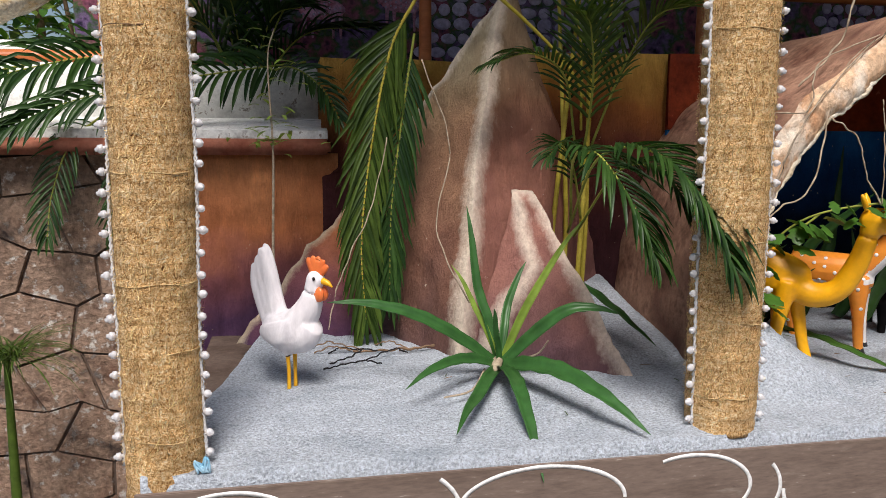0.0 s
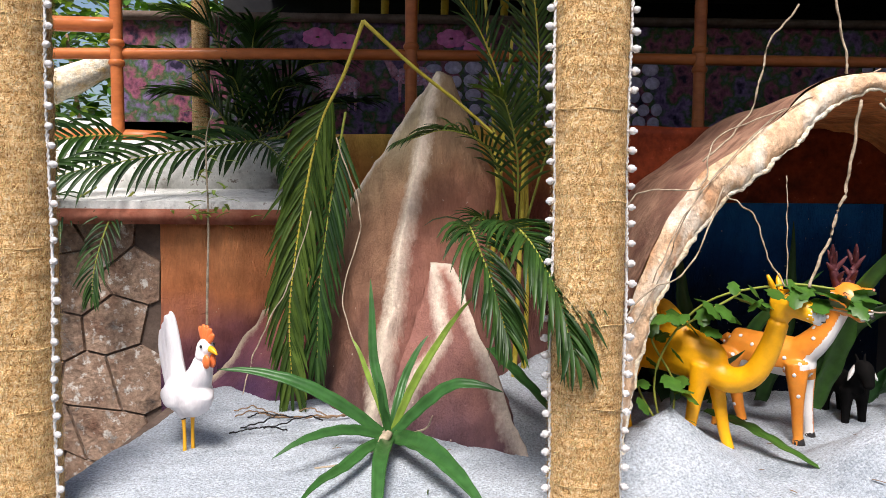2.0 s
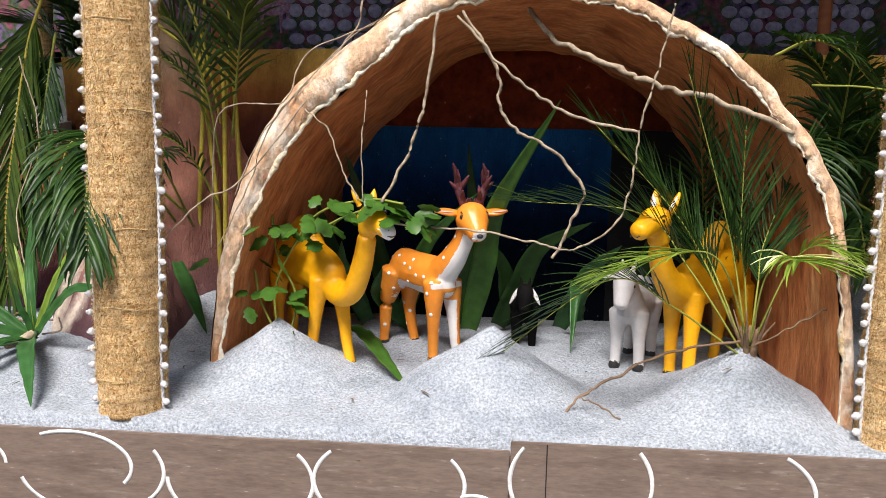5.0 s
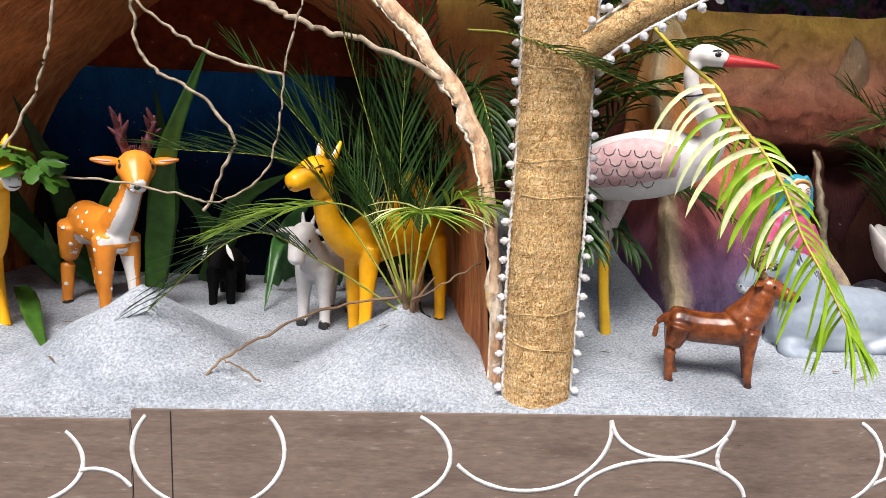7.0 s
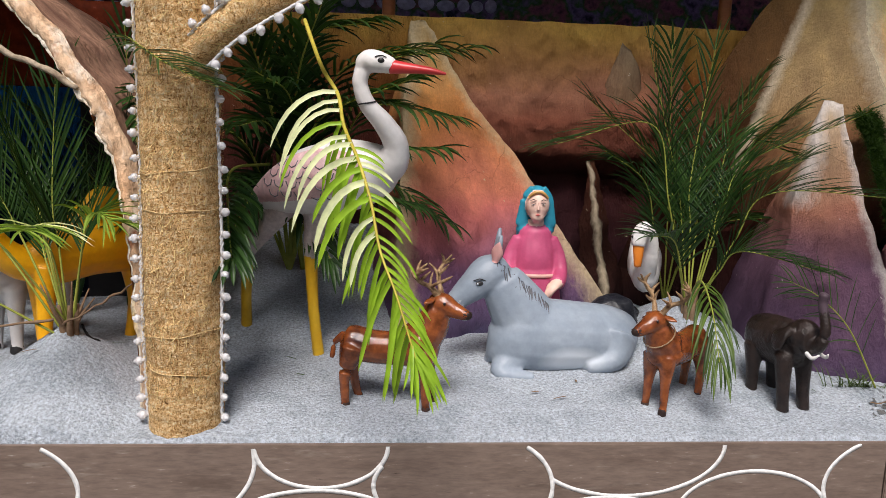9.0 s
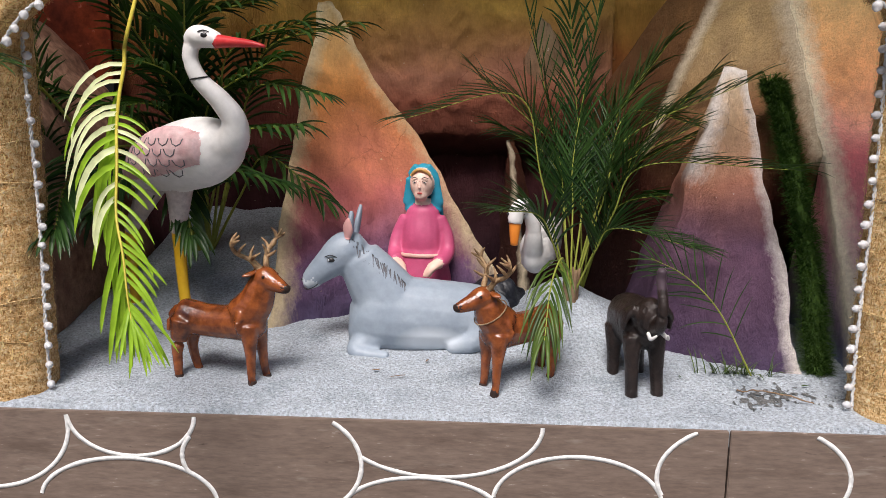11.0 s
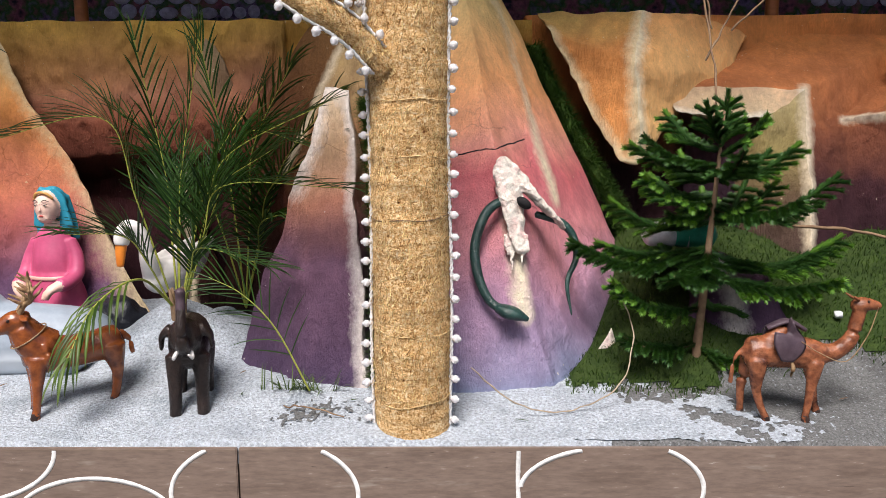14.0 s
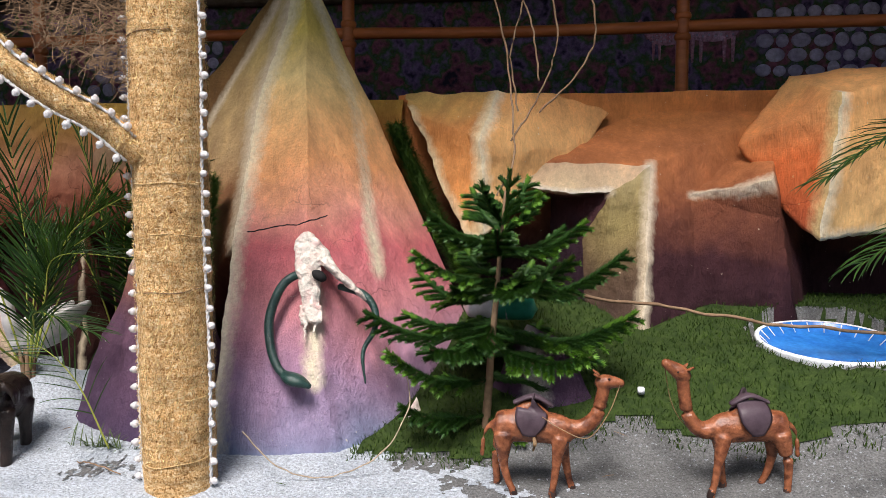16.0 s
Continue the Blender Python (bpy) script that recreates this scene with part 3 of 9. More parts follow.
for arc in (
    (2.46, -0.12, 0.187, 0.115, -165, 30),
    (2.838, -0.128, 0.182, 0.12, 180, 398),
    (3.205, -0.115, 0.183, 0.115, 140, 396),
    (3.41, -0.22, 0.09, 0.085, 30, 110),
    (3.66, -0.09, 0.166, 0.14, 137, 410),
    (4.005, -0.1, 0.192, 0.125, -60, 54),
    (4.37, -0.03, 0.192, 0.15, 215, 374),
    (4.703, 0.0, 0.142, 0.095, 180, 360),
    (4.69, -0.2, 0.2, 0.1, 5, 175),
    (4.9, -0.09, 0.085, 0.07, 140, 215),
    (5.06, -0.1, 0.15, 0.12, -55, 57),
    (5.375, 0, 0.222, 0.12, 222, 360),
    (5.34, -0.2, 0.17, 0.077, 5, 160),
    (5.675, -0.17, 0.18, 0.107, 5, 175),
    (6.04, -0.1, 0.2, 0.125, 127, 200),
    (6.04, -0.1, 0.2, 0.125, -25, 52),
    (6.62, -0.05, 0.04, 0.2, 165, 200),
    (6.78, -0.09, 0.195, 0.095, 100, 175),
    (6.78, -0.09, 0.195, 0.11, -10, 55),
    (7.52, -0.12, 0.12, 0.075, 60, 165),
    (7.45, -0.05, 0.06, 0.2, 165, 205),
    (1.34, -0.13, 0.16, 0.1, 25, 155),
    (1.68, -0.12, 0.165, 0.12, -30, 45),
    (2.04, -0.115, 0.2, 0.09, 0, 180),
    (2.41, -0.11, 0.155, 0.085, -30, 120),
):
    ring_line(*arc)

# ---- left stone wall and white parapet ----
stone_wall = thing("wall_left", "brown crazy-paved stone wall with dark joints and white lime stains", "wall", kind="structure")
b = bmesh.new()
box(b, -3.0, 1.09, 1.44, 1.7, -0.75, 0.70)
part("mortar_bed", b, M["mortar"], stone_wall, smooth=False)


def polygon_stone(cx, cz, pts):
    bm = bmesh.new()
    front, back = [], []
    for x, z in pts:
        inx, inz = cx + (x - cx) * 0.945, cz + (z - cz) * 0.945
        front.append(bm.verts.new((inx, 1.425 + 0.008 * noise.noise(Vector((x * 8, 0, z * 8))), inz)))
        back.append(bm.verts.new((cx + (x - cx) * 0.985, 1.45, cz + (z - cz) * 0.985)))
    n = len(pts)
    bm.faces.new(front)
    for k in range(n):
        bm.faces.new((front[k], front[(k + 1) % n], back[(k + 1) % n], back[k]))
    part("stone", bm, M["stone"], stone_wall, smooth=False)


# hexagon-like stones on a jittered triangular grid
rng = random.Random(4)
sx, sz = 0.25, 0.20
jit = {}

for j in range(-4, 4):
    for i in range(-5, 5):
        ox = (i + 0.5 * (j % 2)) * sx
        x, z = ox, j * sz
        pts = []
        for dx, dz in ((0, 0.62), (0.5, 0.38), (0.5, -0.38), (0, -0.62), (-0.5, -0.38), (-0.5, 0.38)):
            px, pz = x + dx * sx, z + dz * sz
            key = (round(px, 3), round(pz, 3))
            if key not in jit:
                jit[key] = (rng.uniform(-0.062, 0.062), rng.uniform(-0.048, 0.048))
            pts.append((min(px + jit[key][0], 1.085), min(pz + jit[key][1], 0.66)))
        if x < 1.1 and max(p[1] for p in pts) - min(p[1] for p in pts) > 0.05 and max(p[0] for p in pts) - min(p[0] for p in pts) > 0.05:
            polygon_stone(sum(p[0] for p in pts) / 6, sum(p[1] for p in pts) / 6, pts)

parapet = thing("parapet", "weathered white plaster parapet with a rust-red lip", "parapet", kind="structure")
b = bmesh.new()
box(b, -3.0, 1.60, 1.74, 1.95, 0.60, 1.01, bevel=0.006)
part("parapet_wall", b, M["white_wall"], parapet)
b = bmesh.new()
vs = [(-3.0, 1.75, 0.80), (1.62, 1.75, 0.80), (1.62, 1.335, 0.745), (-3.0, 1.335, 0.745), (-3.0, 1.75, 0.70), (1.62, 1.75, 0.70), (1.62, 1.335, 0.715), (-3.0, 1.335, 0.715)]
v = [b.verts.new(p) for p in vs]
for f in ((0, 1, 2, 3), (7, 6, 5, 4), (3, 2, 6, 7), (1, 0, 4, 5), (2, 1, 5, 6), (0, 3, 7, 4)):
    b.faces.new([v[i] for i in f])
part("parapet_shelf", b, M["white_wall"], parapet, smooth=False)
b = bmesh.new()
box(b, -3.0, 1.63, 1.32, 1.46, 0.655, 0.715, bevel=0.012)
part("parapet_lip", b, M["lip"], parapet, "rust-red plaster lip")


def sheet(x0, x1, z0, z1, y0, depth, amp, freq, seed, step=0.03):
    """A lumpy plaster wall: an uneven front face on a slab."""
    bm = bmesh.new()
    nx, nz = max(2, int((x1 - x0) / step)), max(2, int((z1 - z0) / step))
    fr = []
    for j in range(nz + 1):
        row = []
        for i in range(nx + 1):
            x, z = x0 + (x1 - x0) * i / nx, z0 + (z1 - z0) * j / nz
            y = y0 + amp * noise.noise(Vector((x * freq, seed, z * freq))) + amp * 0.4 * noise.noise(Vector((x * freq * 3, seed, z * freq * 3)))
            row.append(bm.verts.new((x, y, z + (0.006 * noise.noise(Vector((x * 6, seed, 3))) if j == nz else 0))))
        fr.append(row)
    for a, c in zip(fr, fr[1:]):
        for i in range(nx):
            bm.faces.new((a[i], a[i + 1], c[i + 1], c[i]))
    bk = [bm.verts.new((v.co.x, y0 + depth, v.co.z)) for v in fr[-1]]
    lo = [bm.verts.new((v.co.x, y0 + depth, z0)) for v in fr[-1]]
    for i in range(nx):
        bm.faces.new((fr[-1][i], fr[-1][i + 1], bk[i + 1], bk[i]))
        bm.faces.new((bk[i], bk[i + 1], lo[i + 1], lo[i]))
    return bm


solid("wall_orange_panel", sheet(1.085, 1.66, -0.2, 0.66, 1.40, 0.2, 0.03, 4, 1), M["orange_panel"], "orange and violet painted plaster panel", "wall", kind="structure")
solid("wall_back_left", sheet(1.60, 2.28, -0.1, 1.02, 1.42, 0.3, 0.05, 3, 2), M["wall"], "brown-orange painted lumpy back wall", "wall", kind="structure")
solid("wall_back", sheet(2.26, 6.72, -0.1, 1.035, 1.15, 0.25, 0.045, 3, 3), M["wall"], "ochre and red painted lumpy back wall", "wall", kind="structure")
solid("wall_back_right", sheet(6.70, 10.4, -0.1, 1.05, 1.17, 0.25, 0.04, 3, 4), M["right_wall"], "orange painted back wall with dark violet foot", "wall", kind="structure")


# ---- painted rocks ----
def rock(name, label, verts, tris, mat, ridges=(), amp=0.02, freq=5.0, seed=0.0, paints=None):
    t = thing(name, label, "rock")
    lines = [([Vector(verts[i] if isinstance(i, int) else i) for i in path], r0, r1) for path, r0, r1 in ridges]
    mats = [M[m] for m in (mat if isinstance(mat, tuple) else (mat,))]
    part("rock_body", facets(verts, tris, amp, freq, 0.02, seed, lines, paints), mats, t)
    return t


# tall pyramid behind the cut plant
rock("pyramid_rock", "tall peach and violet painted rock pyramid with a cream ridge",
     [(2.185, 0.955, 1.195), (1.55, 1.35, -0.05), (1.98, 0.62, 0.03), (2.32, 0.80, 0.0), (2.80, 1.30, 0.0), (2.1, 1.5, 0.0), (2.075, 0.84, 0.62), (2.24, 0.965, 1.18), (2.37, 1.0, 0.81), (1.86, 1.12, 0.72)],
     [(0, 9, 6), (9, 1, 2), (9, 2, 6), (0, 6, 7), (6, 2, 3), (6, 3, 8), (6, 8, 7), (8, 3, 4), (7, 8, 4), (7, 4, 5), (0, 7, 5), (0, 5, 9), (5, 1, 9)], ("tan_rock", "pink_rock"), [((0, 6, 2), 0.016, 0.026), ((0, 9), 0.012, 0.010)], 0.022, 4, 1, (0, 0, 0, 1, 1, 1, 1, 1, 1, 1, 0, 0, 0))
# low rock with a chisel top
rock("low_rock", "small brown-pink painted rock with pale bark-like edges",
     [(2.175, 0.745, 0.56), (2.235, 0.738, 0.553), (2.01, 0.60, 0.03), (2.20, 0.50, 0.03), (2.44, 0.395, 0.03), (2.46, 0.75, 0.02), (2.15, 0.95, 0.02), (2.20, 0.62, 0.33)],
     [(0, 2, 7), (2, 3, 7), (0, 7, 1), (7, 3, 4), (1, 7, 4), (1, 4, 5), (1, 5, 6), (0, 1, 6), (0, 6, 2)], "pink_rock", [((0, 7, 2), 0.013, 0.018), ((1, 4), 0.014, 0.024), ((0, 1), 0.012, 0.012)], 0.014, 7, 5)
# red spur left of the hanging frond
rock("spur_rock", "dark red painted rock spur at the foot of the wall",
     [(1.72, 1.30, 0.50), (1.28, 1.10, 0.0), (1.62, 0.86, 0.02), (1.95, 1.02, 0.0), (1.7, 1.45, 0.0)],
     [(0, 1, 2), (0, 2, 3), (0, 3, 4), (0, 4, 1)], "orange_panel", [((0, 1), 0.012, 0.016)], 0.03, 5, 8)
# sunset pyramid behind the kneeling figure
rock("sunset_rock", "orange to violet painted rock slab with cream edges",
     [(4.905, 1.01, 1.0), (4.955, 1.01, 0.995), (4.87, 0.45, 0.02), (5.10, 0.60, 0.02), (5.60, 0.66, 0.04), (5.3, 1.2, 0.0), (4.75, 1.1, 0.0), (5.12, 0.74, 0.40)],
     [(0, 2, 7), (2, 3, 7), (0, 7, 1), (7, 3, 4), (1, 7, 4), (1, 4, 5), (0, 1, 5), (0, 5, 6), (0, 6, 2)], "sunset_rock", [((0, 2), 0.022, 0.028), ((1, (5.27, 0.87, 0.52), 4), 0.014, 0.034)], 0.022, 4.5, 11)
# violet rock by the moss
rock("violet_rock", "violet painted rock with whitish brushed edges",
     [(6.10, 0.60, 0.775), (6.16, 0.61, 0.765), (5.86, 0.42, 0.02), (6.03, 0.30, 0.02), (6.235, 0.25, 0.02), (6.30, 0.6, 0.0), (6.0, 0.9, 0.0), (5.84, 0.75, 0.0), (6.06, 0.44, 0.38)],
     [(0, 2, 8), (2, 3, 8), (0, 8, 1), (8, 3, 4), (1, 8, 4), (1, 4, 5), (1, 5, 6), (0, 1, 6), (0, 6, 7), (0, 7, 2)], "violet_rock", [((1, (6.19, 0.43, 0.42), 4), 0.010, 0.014), ((0, 1), 0.017, 0.022), ((0, (6.02, 0.54, 0.52)), 0.009, 0.026)], 0.016, 6, 14)
# the tall rock with the snake
APEX = (6.40, 1.02, 1.50)
rock("tall_rock", "tall yellow, pink and violet painted rock with a dark hole",
     [APEX, (6.36, 0.235, 0.02), (6.70, 0.255, 0.02), (6.86, 0.47, 0.02), (7.05, 0.85, 0.15), (6.7, 1.25, 0.0), (5.78, 1.05, 0.0), (6.33, 0.75, 0.0), (6.59, 0.385, 0.45), (6.725, 0.61, 0.48), (6.318, 0.765, 0.955), (6.338, 0.50, 0.563)],
     [(0, 10, 8), (10, 11, 8), (11, 1, 8), (1, 2, 8), (0, 8, 9), (8, 2, 9), (2, 3, 9), (0, 9, 4), (9, 3, 4), (0, 4, 5), (11, 7, 1)],
     "tall_rock", [((0, 10, 11, 1), 0.024, 0.022), ((0, (6.60, 0.88, 0.92), 9), 0.020, 0.017), (((6.585, 0.41, 0.57), (6.60, 0.37, 0.42), (6.625, 0.31, 0.22)), 0.020, 0.016)], 0.012, 4, 17)
# the left facets take the darker paint copy as their shade
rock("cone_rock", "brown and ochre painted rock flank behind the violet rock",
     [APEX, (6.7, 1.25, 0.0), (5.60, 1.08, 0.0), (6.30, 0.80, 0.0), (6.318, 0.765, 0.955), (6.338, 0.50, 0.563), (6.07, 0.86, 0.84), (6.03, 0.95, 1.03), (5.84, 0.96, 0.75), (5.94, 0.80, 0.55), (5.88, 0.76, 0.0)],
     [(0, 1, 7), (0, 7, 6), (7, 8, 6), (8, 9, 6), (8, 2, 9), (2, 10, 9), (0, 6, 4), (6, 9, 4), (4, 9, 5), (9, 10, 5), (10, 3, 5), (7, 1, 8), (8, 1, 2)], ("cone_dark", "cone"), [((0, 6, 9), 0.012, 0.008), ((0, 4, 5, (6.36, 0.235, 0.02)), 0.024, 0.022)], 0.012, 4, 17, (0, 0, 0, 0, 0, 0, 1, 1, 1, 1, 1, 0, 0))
rock("crystal_rock", "small whitish pointed rock at the edge of the grass",
     [(6.868, 0.45, 0.15), (6.80, 0.42, 0.03), (6.85, 0.40, 0.03), (6.90, 0.44, 0.05), (6.86, 0.52, 0.05)], [(0, 1, 2), (0, 2, 3), (0, 3, 4), (0, 4, 1)], "white_rock", (), 0.01, 12, 3)
# jutting ochre rock
rock("ochre_rock", "jutting ochre-yellow painted rock under the wall top",
     [(6.74, 1.12, 1.045), (6.77, 1.03, 0.985), (6.83, 1.0, 0.86), (6.90, 0.93, 0.70), (6.97, 0.86, 0.575), (7.03, 0.87, 0.565), (7.01, 0.885, 0.86), (7.06, 1.03, 1.04), (7.25, 1.06, 1.04), (7.44, 1.14, 0.975), (7.35, 1.04, 0.83), (7.17, 0.96, 0.72), (7.1, 1.3, 1.0), (7.1, 1.25, 0.6), (6.90, 0.99, 0.93)],
     [(0, 1, 14), (0, 14, 7), (1, 2, 14), (2, 3, 14), (14, 3, 6), (14, 6, 7), (3, 4, 6), (4, 5, 6), (7, 6, 8), (6, 10, 8), (6, 11, 10), (6, 5, 11), (8, 10, 9), (4, 13, 5), (3, 13, 4), (2, 13, 3), (1, 13, 2), (0, 13, 1), (5, 13, 11), (11, 13, 10), (10, 13, 9), (0, 7, 12), (7, 8, 12), (8, 9, 12), (0, 12, 13), (9, 13, 12)],
     ("ochre_rock", "ochre_pale"), [((7, 6, 5), 0.016, 0.020), ((1, 2, 3, 4), 0.014, 0.014), ((4, 5), 0.016, 0.016)], 0.016, 7, 21, (0,) * 8 + (1,) * 5 + (0,) * 13)
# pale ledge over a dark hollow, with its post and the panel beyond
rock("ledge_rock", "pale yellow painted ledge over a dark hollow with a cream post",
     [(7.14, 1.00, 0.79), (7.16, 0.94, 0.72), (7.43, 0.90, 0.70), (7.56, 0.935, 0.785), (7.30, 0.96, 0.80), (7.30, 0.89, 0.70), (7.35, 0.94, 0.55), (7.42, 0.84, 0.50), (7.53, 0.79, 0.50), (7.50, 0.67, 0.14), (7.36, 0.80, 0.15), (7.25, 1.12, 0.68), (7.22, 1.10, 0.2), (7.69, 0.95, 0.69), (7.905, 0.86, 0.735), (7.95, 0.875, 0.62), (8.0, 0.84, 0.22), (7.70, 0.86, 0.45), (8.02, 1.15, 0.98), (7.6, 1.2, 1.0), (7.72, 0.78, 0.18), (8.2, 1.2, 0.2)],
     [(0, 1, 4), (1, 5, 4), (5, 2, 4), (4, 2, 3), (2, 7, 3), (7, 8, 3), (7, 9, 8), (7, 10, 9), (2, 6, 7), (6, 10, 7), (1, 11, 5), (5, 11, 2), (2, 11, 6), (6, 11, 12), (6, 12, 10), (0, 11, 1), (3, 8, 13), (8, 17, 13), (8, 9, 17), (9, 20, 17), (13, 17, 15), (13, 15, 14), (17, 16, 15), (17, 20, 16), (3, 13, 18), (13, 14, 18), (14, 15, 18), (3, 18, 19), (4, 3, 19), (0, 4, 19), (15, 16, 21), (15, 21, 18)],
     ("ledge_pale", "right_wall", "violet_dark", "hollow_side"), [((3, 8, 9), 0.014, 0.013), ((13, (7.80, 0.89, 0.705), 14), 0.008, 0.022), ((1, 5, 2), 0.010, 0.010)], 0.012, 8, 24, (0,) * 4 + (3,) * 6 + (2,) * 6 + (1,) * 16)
# red-orange jutting rock at the end
rock("red_rock", "jutting red-orange painted rock with a yellow face",
     [(8.02, 1.10, 1.09), (7.845, 0.99, 0.845), (7.97, 0.92, 0.64), (8.06, 0.86, 0.56), (8.11, 0.86, 1.0), (8.55, 1.0, 1.12), (8.55, 0.95, 0.60), (8.2, 1.35, 0.8)],
     [(0, 1, 4), (1, 2, 4), (2, 3, 4), (0, 4, 5), (4, 3, 6), (4, 6, 5), (0, 7, 1), (1, 7, 2), (2, 7, 3), (3, 7, 6), (6, 7, 5), (5, 7, 0)], ("red_rock", "ochre_pale"), [((4, 3), 0.016, 0.02), ((3, 6), 0.014, 0.014)], 0.016, 6, 27, (0, 0, 0, 1, 1, 1, 0, 0, 0, 0, 0, 0))
# lumpy shelf and spire on the back wall
def crumpled_shelf():
    """A bulging plaster sheet with crumpled folds and an overhanging foot."""
    bm = bmesh.new()
    nx, nz = 110, 66
    rows = []
    for j in range(nz + 1):
        row = []
        for i in range(nx + 1):
            u, w = i / nx, j / nz
            x, z = 4.92 + 0.96 * u, 0.50 + 0.53 * w
            out = np.interp(w, (0, 0.06, 0.16, 0.36, 0.6, 0.8, 1.0), (-0.05, 0.03, 0.085, 0.095, 0.055, 0.035, 0.01)) * min(1, u * 7, (1 - u) * 7)
            p = Vector((x * 9, 1.0, z * 7))
            fold = 1 - abs(noise.noise(p + noise.noise_vector(p * 0.6))) * 2
            fold2 = 1 - abs(noise.noise(p * 2.6)) * 2
            y = 1.135 - out - 0.018 * fold - 0.008 * fold2 - 0.012 * noise.noise(p * 0.5)
            row.append(bm.verts.new((x, y, z + 0.012 * noise.noise(Vector((x * 7, 4, w * 3))))))
        rows.append(row)
    for a, c in zip(rows, rows[1:]):
        for i in range(nx):
            bm.faces.new((a[i], a[i + 1], c[i + 1], c[i]))
    edge = rows[0] + [r[-1] for r in rows[1:]] + rows[-1][-2::-1] + [r[0] for r in rows[-2:0:-1]]
    back = [bm.verts.new((v.co.x, 1.22, v.co.z)) for v in edge]
    for k in range(len(edge)):
        q = (k + 1) % len(edge)
        bm.faces.new((edge[k], back[k], back[q], edge[q]))
    bm.faces.new(back)
    return bm


shelf = thing("shelf_rock", "crumpled ochre and red-brown plaster bulge on the back wall", "rock")
part("rock_body", crumpled_shelf(), M["shelf"], shelf)
rock("spire_rock", "small peach painted spire on the back wall",
     [(5.63, 1.06, 0.955), (5.50, 1.10, 0.60), (5.66, 1.03, 0.58), (5.81, 1.10, 0.60), (5.66, 1.25, 0.60), (5.665, 1.06, 0.94)], [(0, 1, 2), (0, 2, 5), (5, 2, 3), (5, 3, 4), (0, 5, 4), (0, 4, 1)], "tan_rock", (), 0.014, 8, 33)
# the fin wears the shaded flank paint, so the recess's dimness is in its colour
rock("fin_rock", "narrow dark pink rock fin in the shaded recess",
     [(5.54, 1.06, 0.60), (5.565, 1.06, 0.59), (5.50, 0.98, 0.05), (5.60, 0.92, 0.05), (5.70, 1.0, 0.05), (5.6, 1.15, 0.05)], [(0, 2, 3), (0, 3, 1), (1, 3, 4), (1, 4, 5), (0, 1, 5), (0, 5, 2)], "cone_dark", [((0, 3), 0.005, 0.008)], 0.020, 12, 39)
rock("stub_rock", "dark violet rock stub with a pale streak beside the tree",
     [(7.18, 0.52, 0.345), (7.00, 0.43, 0.05), (7.20, 0.38, 0.05), (7.36, 0.44, 0.10), (7.30, 0.62, 0.10), (7.02, 0.66, 0.1), (7.29, 0.50, 0.30)],
     [(0, 1, 2), (0, 2, 6), (2, 3, 6), (6, 3, 4), (0, 6, 4), (0, 4, 5), (0, 5, 1)], "violet_rock", [((0, 2), 0.012, 0.02)], 0.015, 8, 36)

# ---- the cave shell ----
def arch_point(a):
    """The front rim of the shell at angle a (0 right foot, 180 left foot)."""
    c, s = math.cos(radians(a)), abs(math.sin(radians(a)))
    x = 3.49 + (0.80 if c > 0 else 0.81) * c
    z = -0.02 + 1.10 * s ** (0.66 if c > 0 else 1.0)
    y = 0.13 + 0.20 * s ** 1.5 if c > 0 else 0.295 + 0.035 * s
    w = -0.045 * math.exp(-((a - 123) / 11) ** 2) + 0.014 * noise.noise(Vector((a * 0.06, 2, 0))) + 0.008 * noise.noise(Vector((a * 0.2, 7, 0)))
    return Vector((x + w * c, y + 0.6 * w, z + w * s))


def rim_width(a):
    swell = max(0.0, math.sin(radians((a - 92) / 80 * 180))) if 92 < a < 172 else 0.0
    return (0.040 if a > 95 else 0.042) + 0.014 * noise.noise(Vector((a * 0.05, 9, 1))) + 0.050 * swell ** 1.5


cave = thing("cave_shell", "arched plaster cave with a raw pale rim and orange lining", "cave")
n, deep = 120, 14
b = bmesh.new()
rows_in, rows_out = [], []
for i in range(n + 1):
    a = 180 * i / n
    p = arch_point(a)
    out = Vector((math.cos(radians(a)), 0, math.sin(radians(a))))
    ri, ro = [], []
    for j in range(deep + 1):
        t = j / deep
        y = p.y + (1.16 - p.y) * t
        k = 1 - 0.10 * t
        base = Vector((3.5 + (p.x - 3.5) * k, y, p.z * (1 - 0.05 * t)))
        lump = 0.012 * noise.noise(Vector((a * 0.05, t * 4, 1)))
        ri.append(b.verts.new(base + out * lump))
        ro.append(base + out * (rim_width(a) + 0.02 * t + lump) + Vector((0, 0.014 * (1 - t), 0)))
    rows_in.append(ri)
    rows_out.append(ro)
for r, s in zip(rows_in, rows_in[1:]):
    for j in range(deep):
        b.faces.new((r[j], r[j + 1], s[j + 1], s[j]))
part("lining", b, M["cave_in"], cave, "orange-brown painted lining")
b = bmesh.new()
vo = [[b.verts.new(p) for p in r] for r in rows_out]
for r, s in zip(vo, vo[1:]):
    for j in range(deep):
        b.faces.new((r[j], r[j + 1], s[j + 1], s[j]))
part("outer_shell", b, M["cave_out"], cave, "brown-pink painted outer face")
b = bmesh.new()
rows, torn = [], []
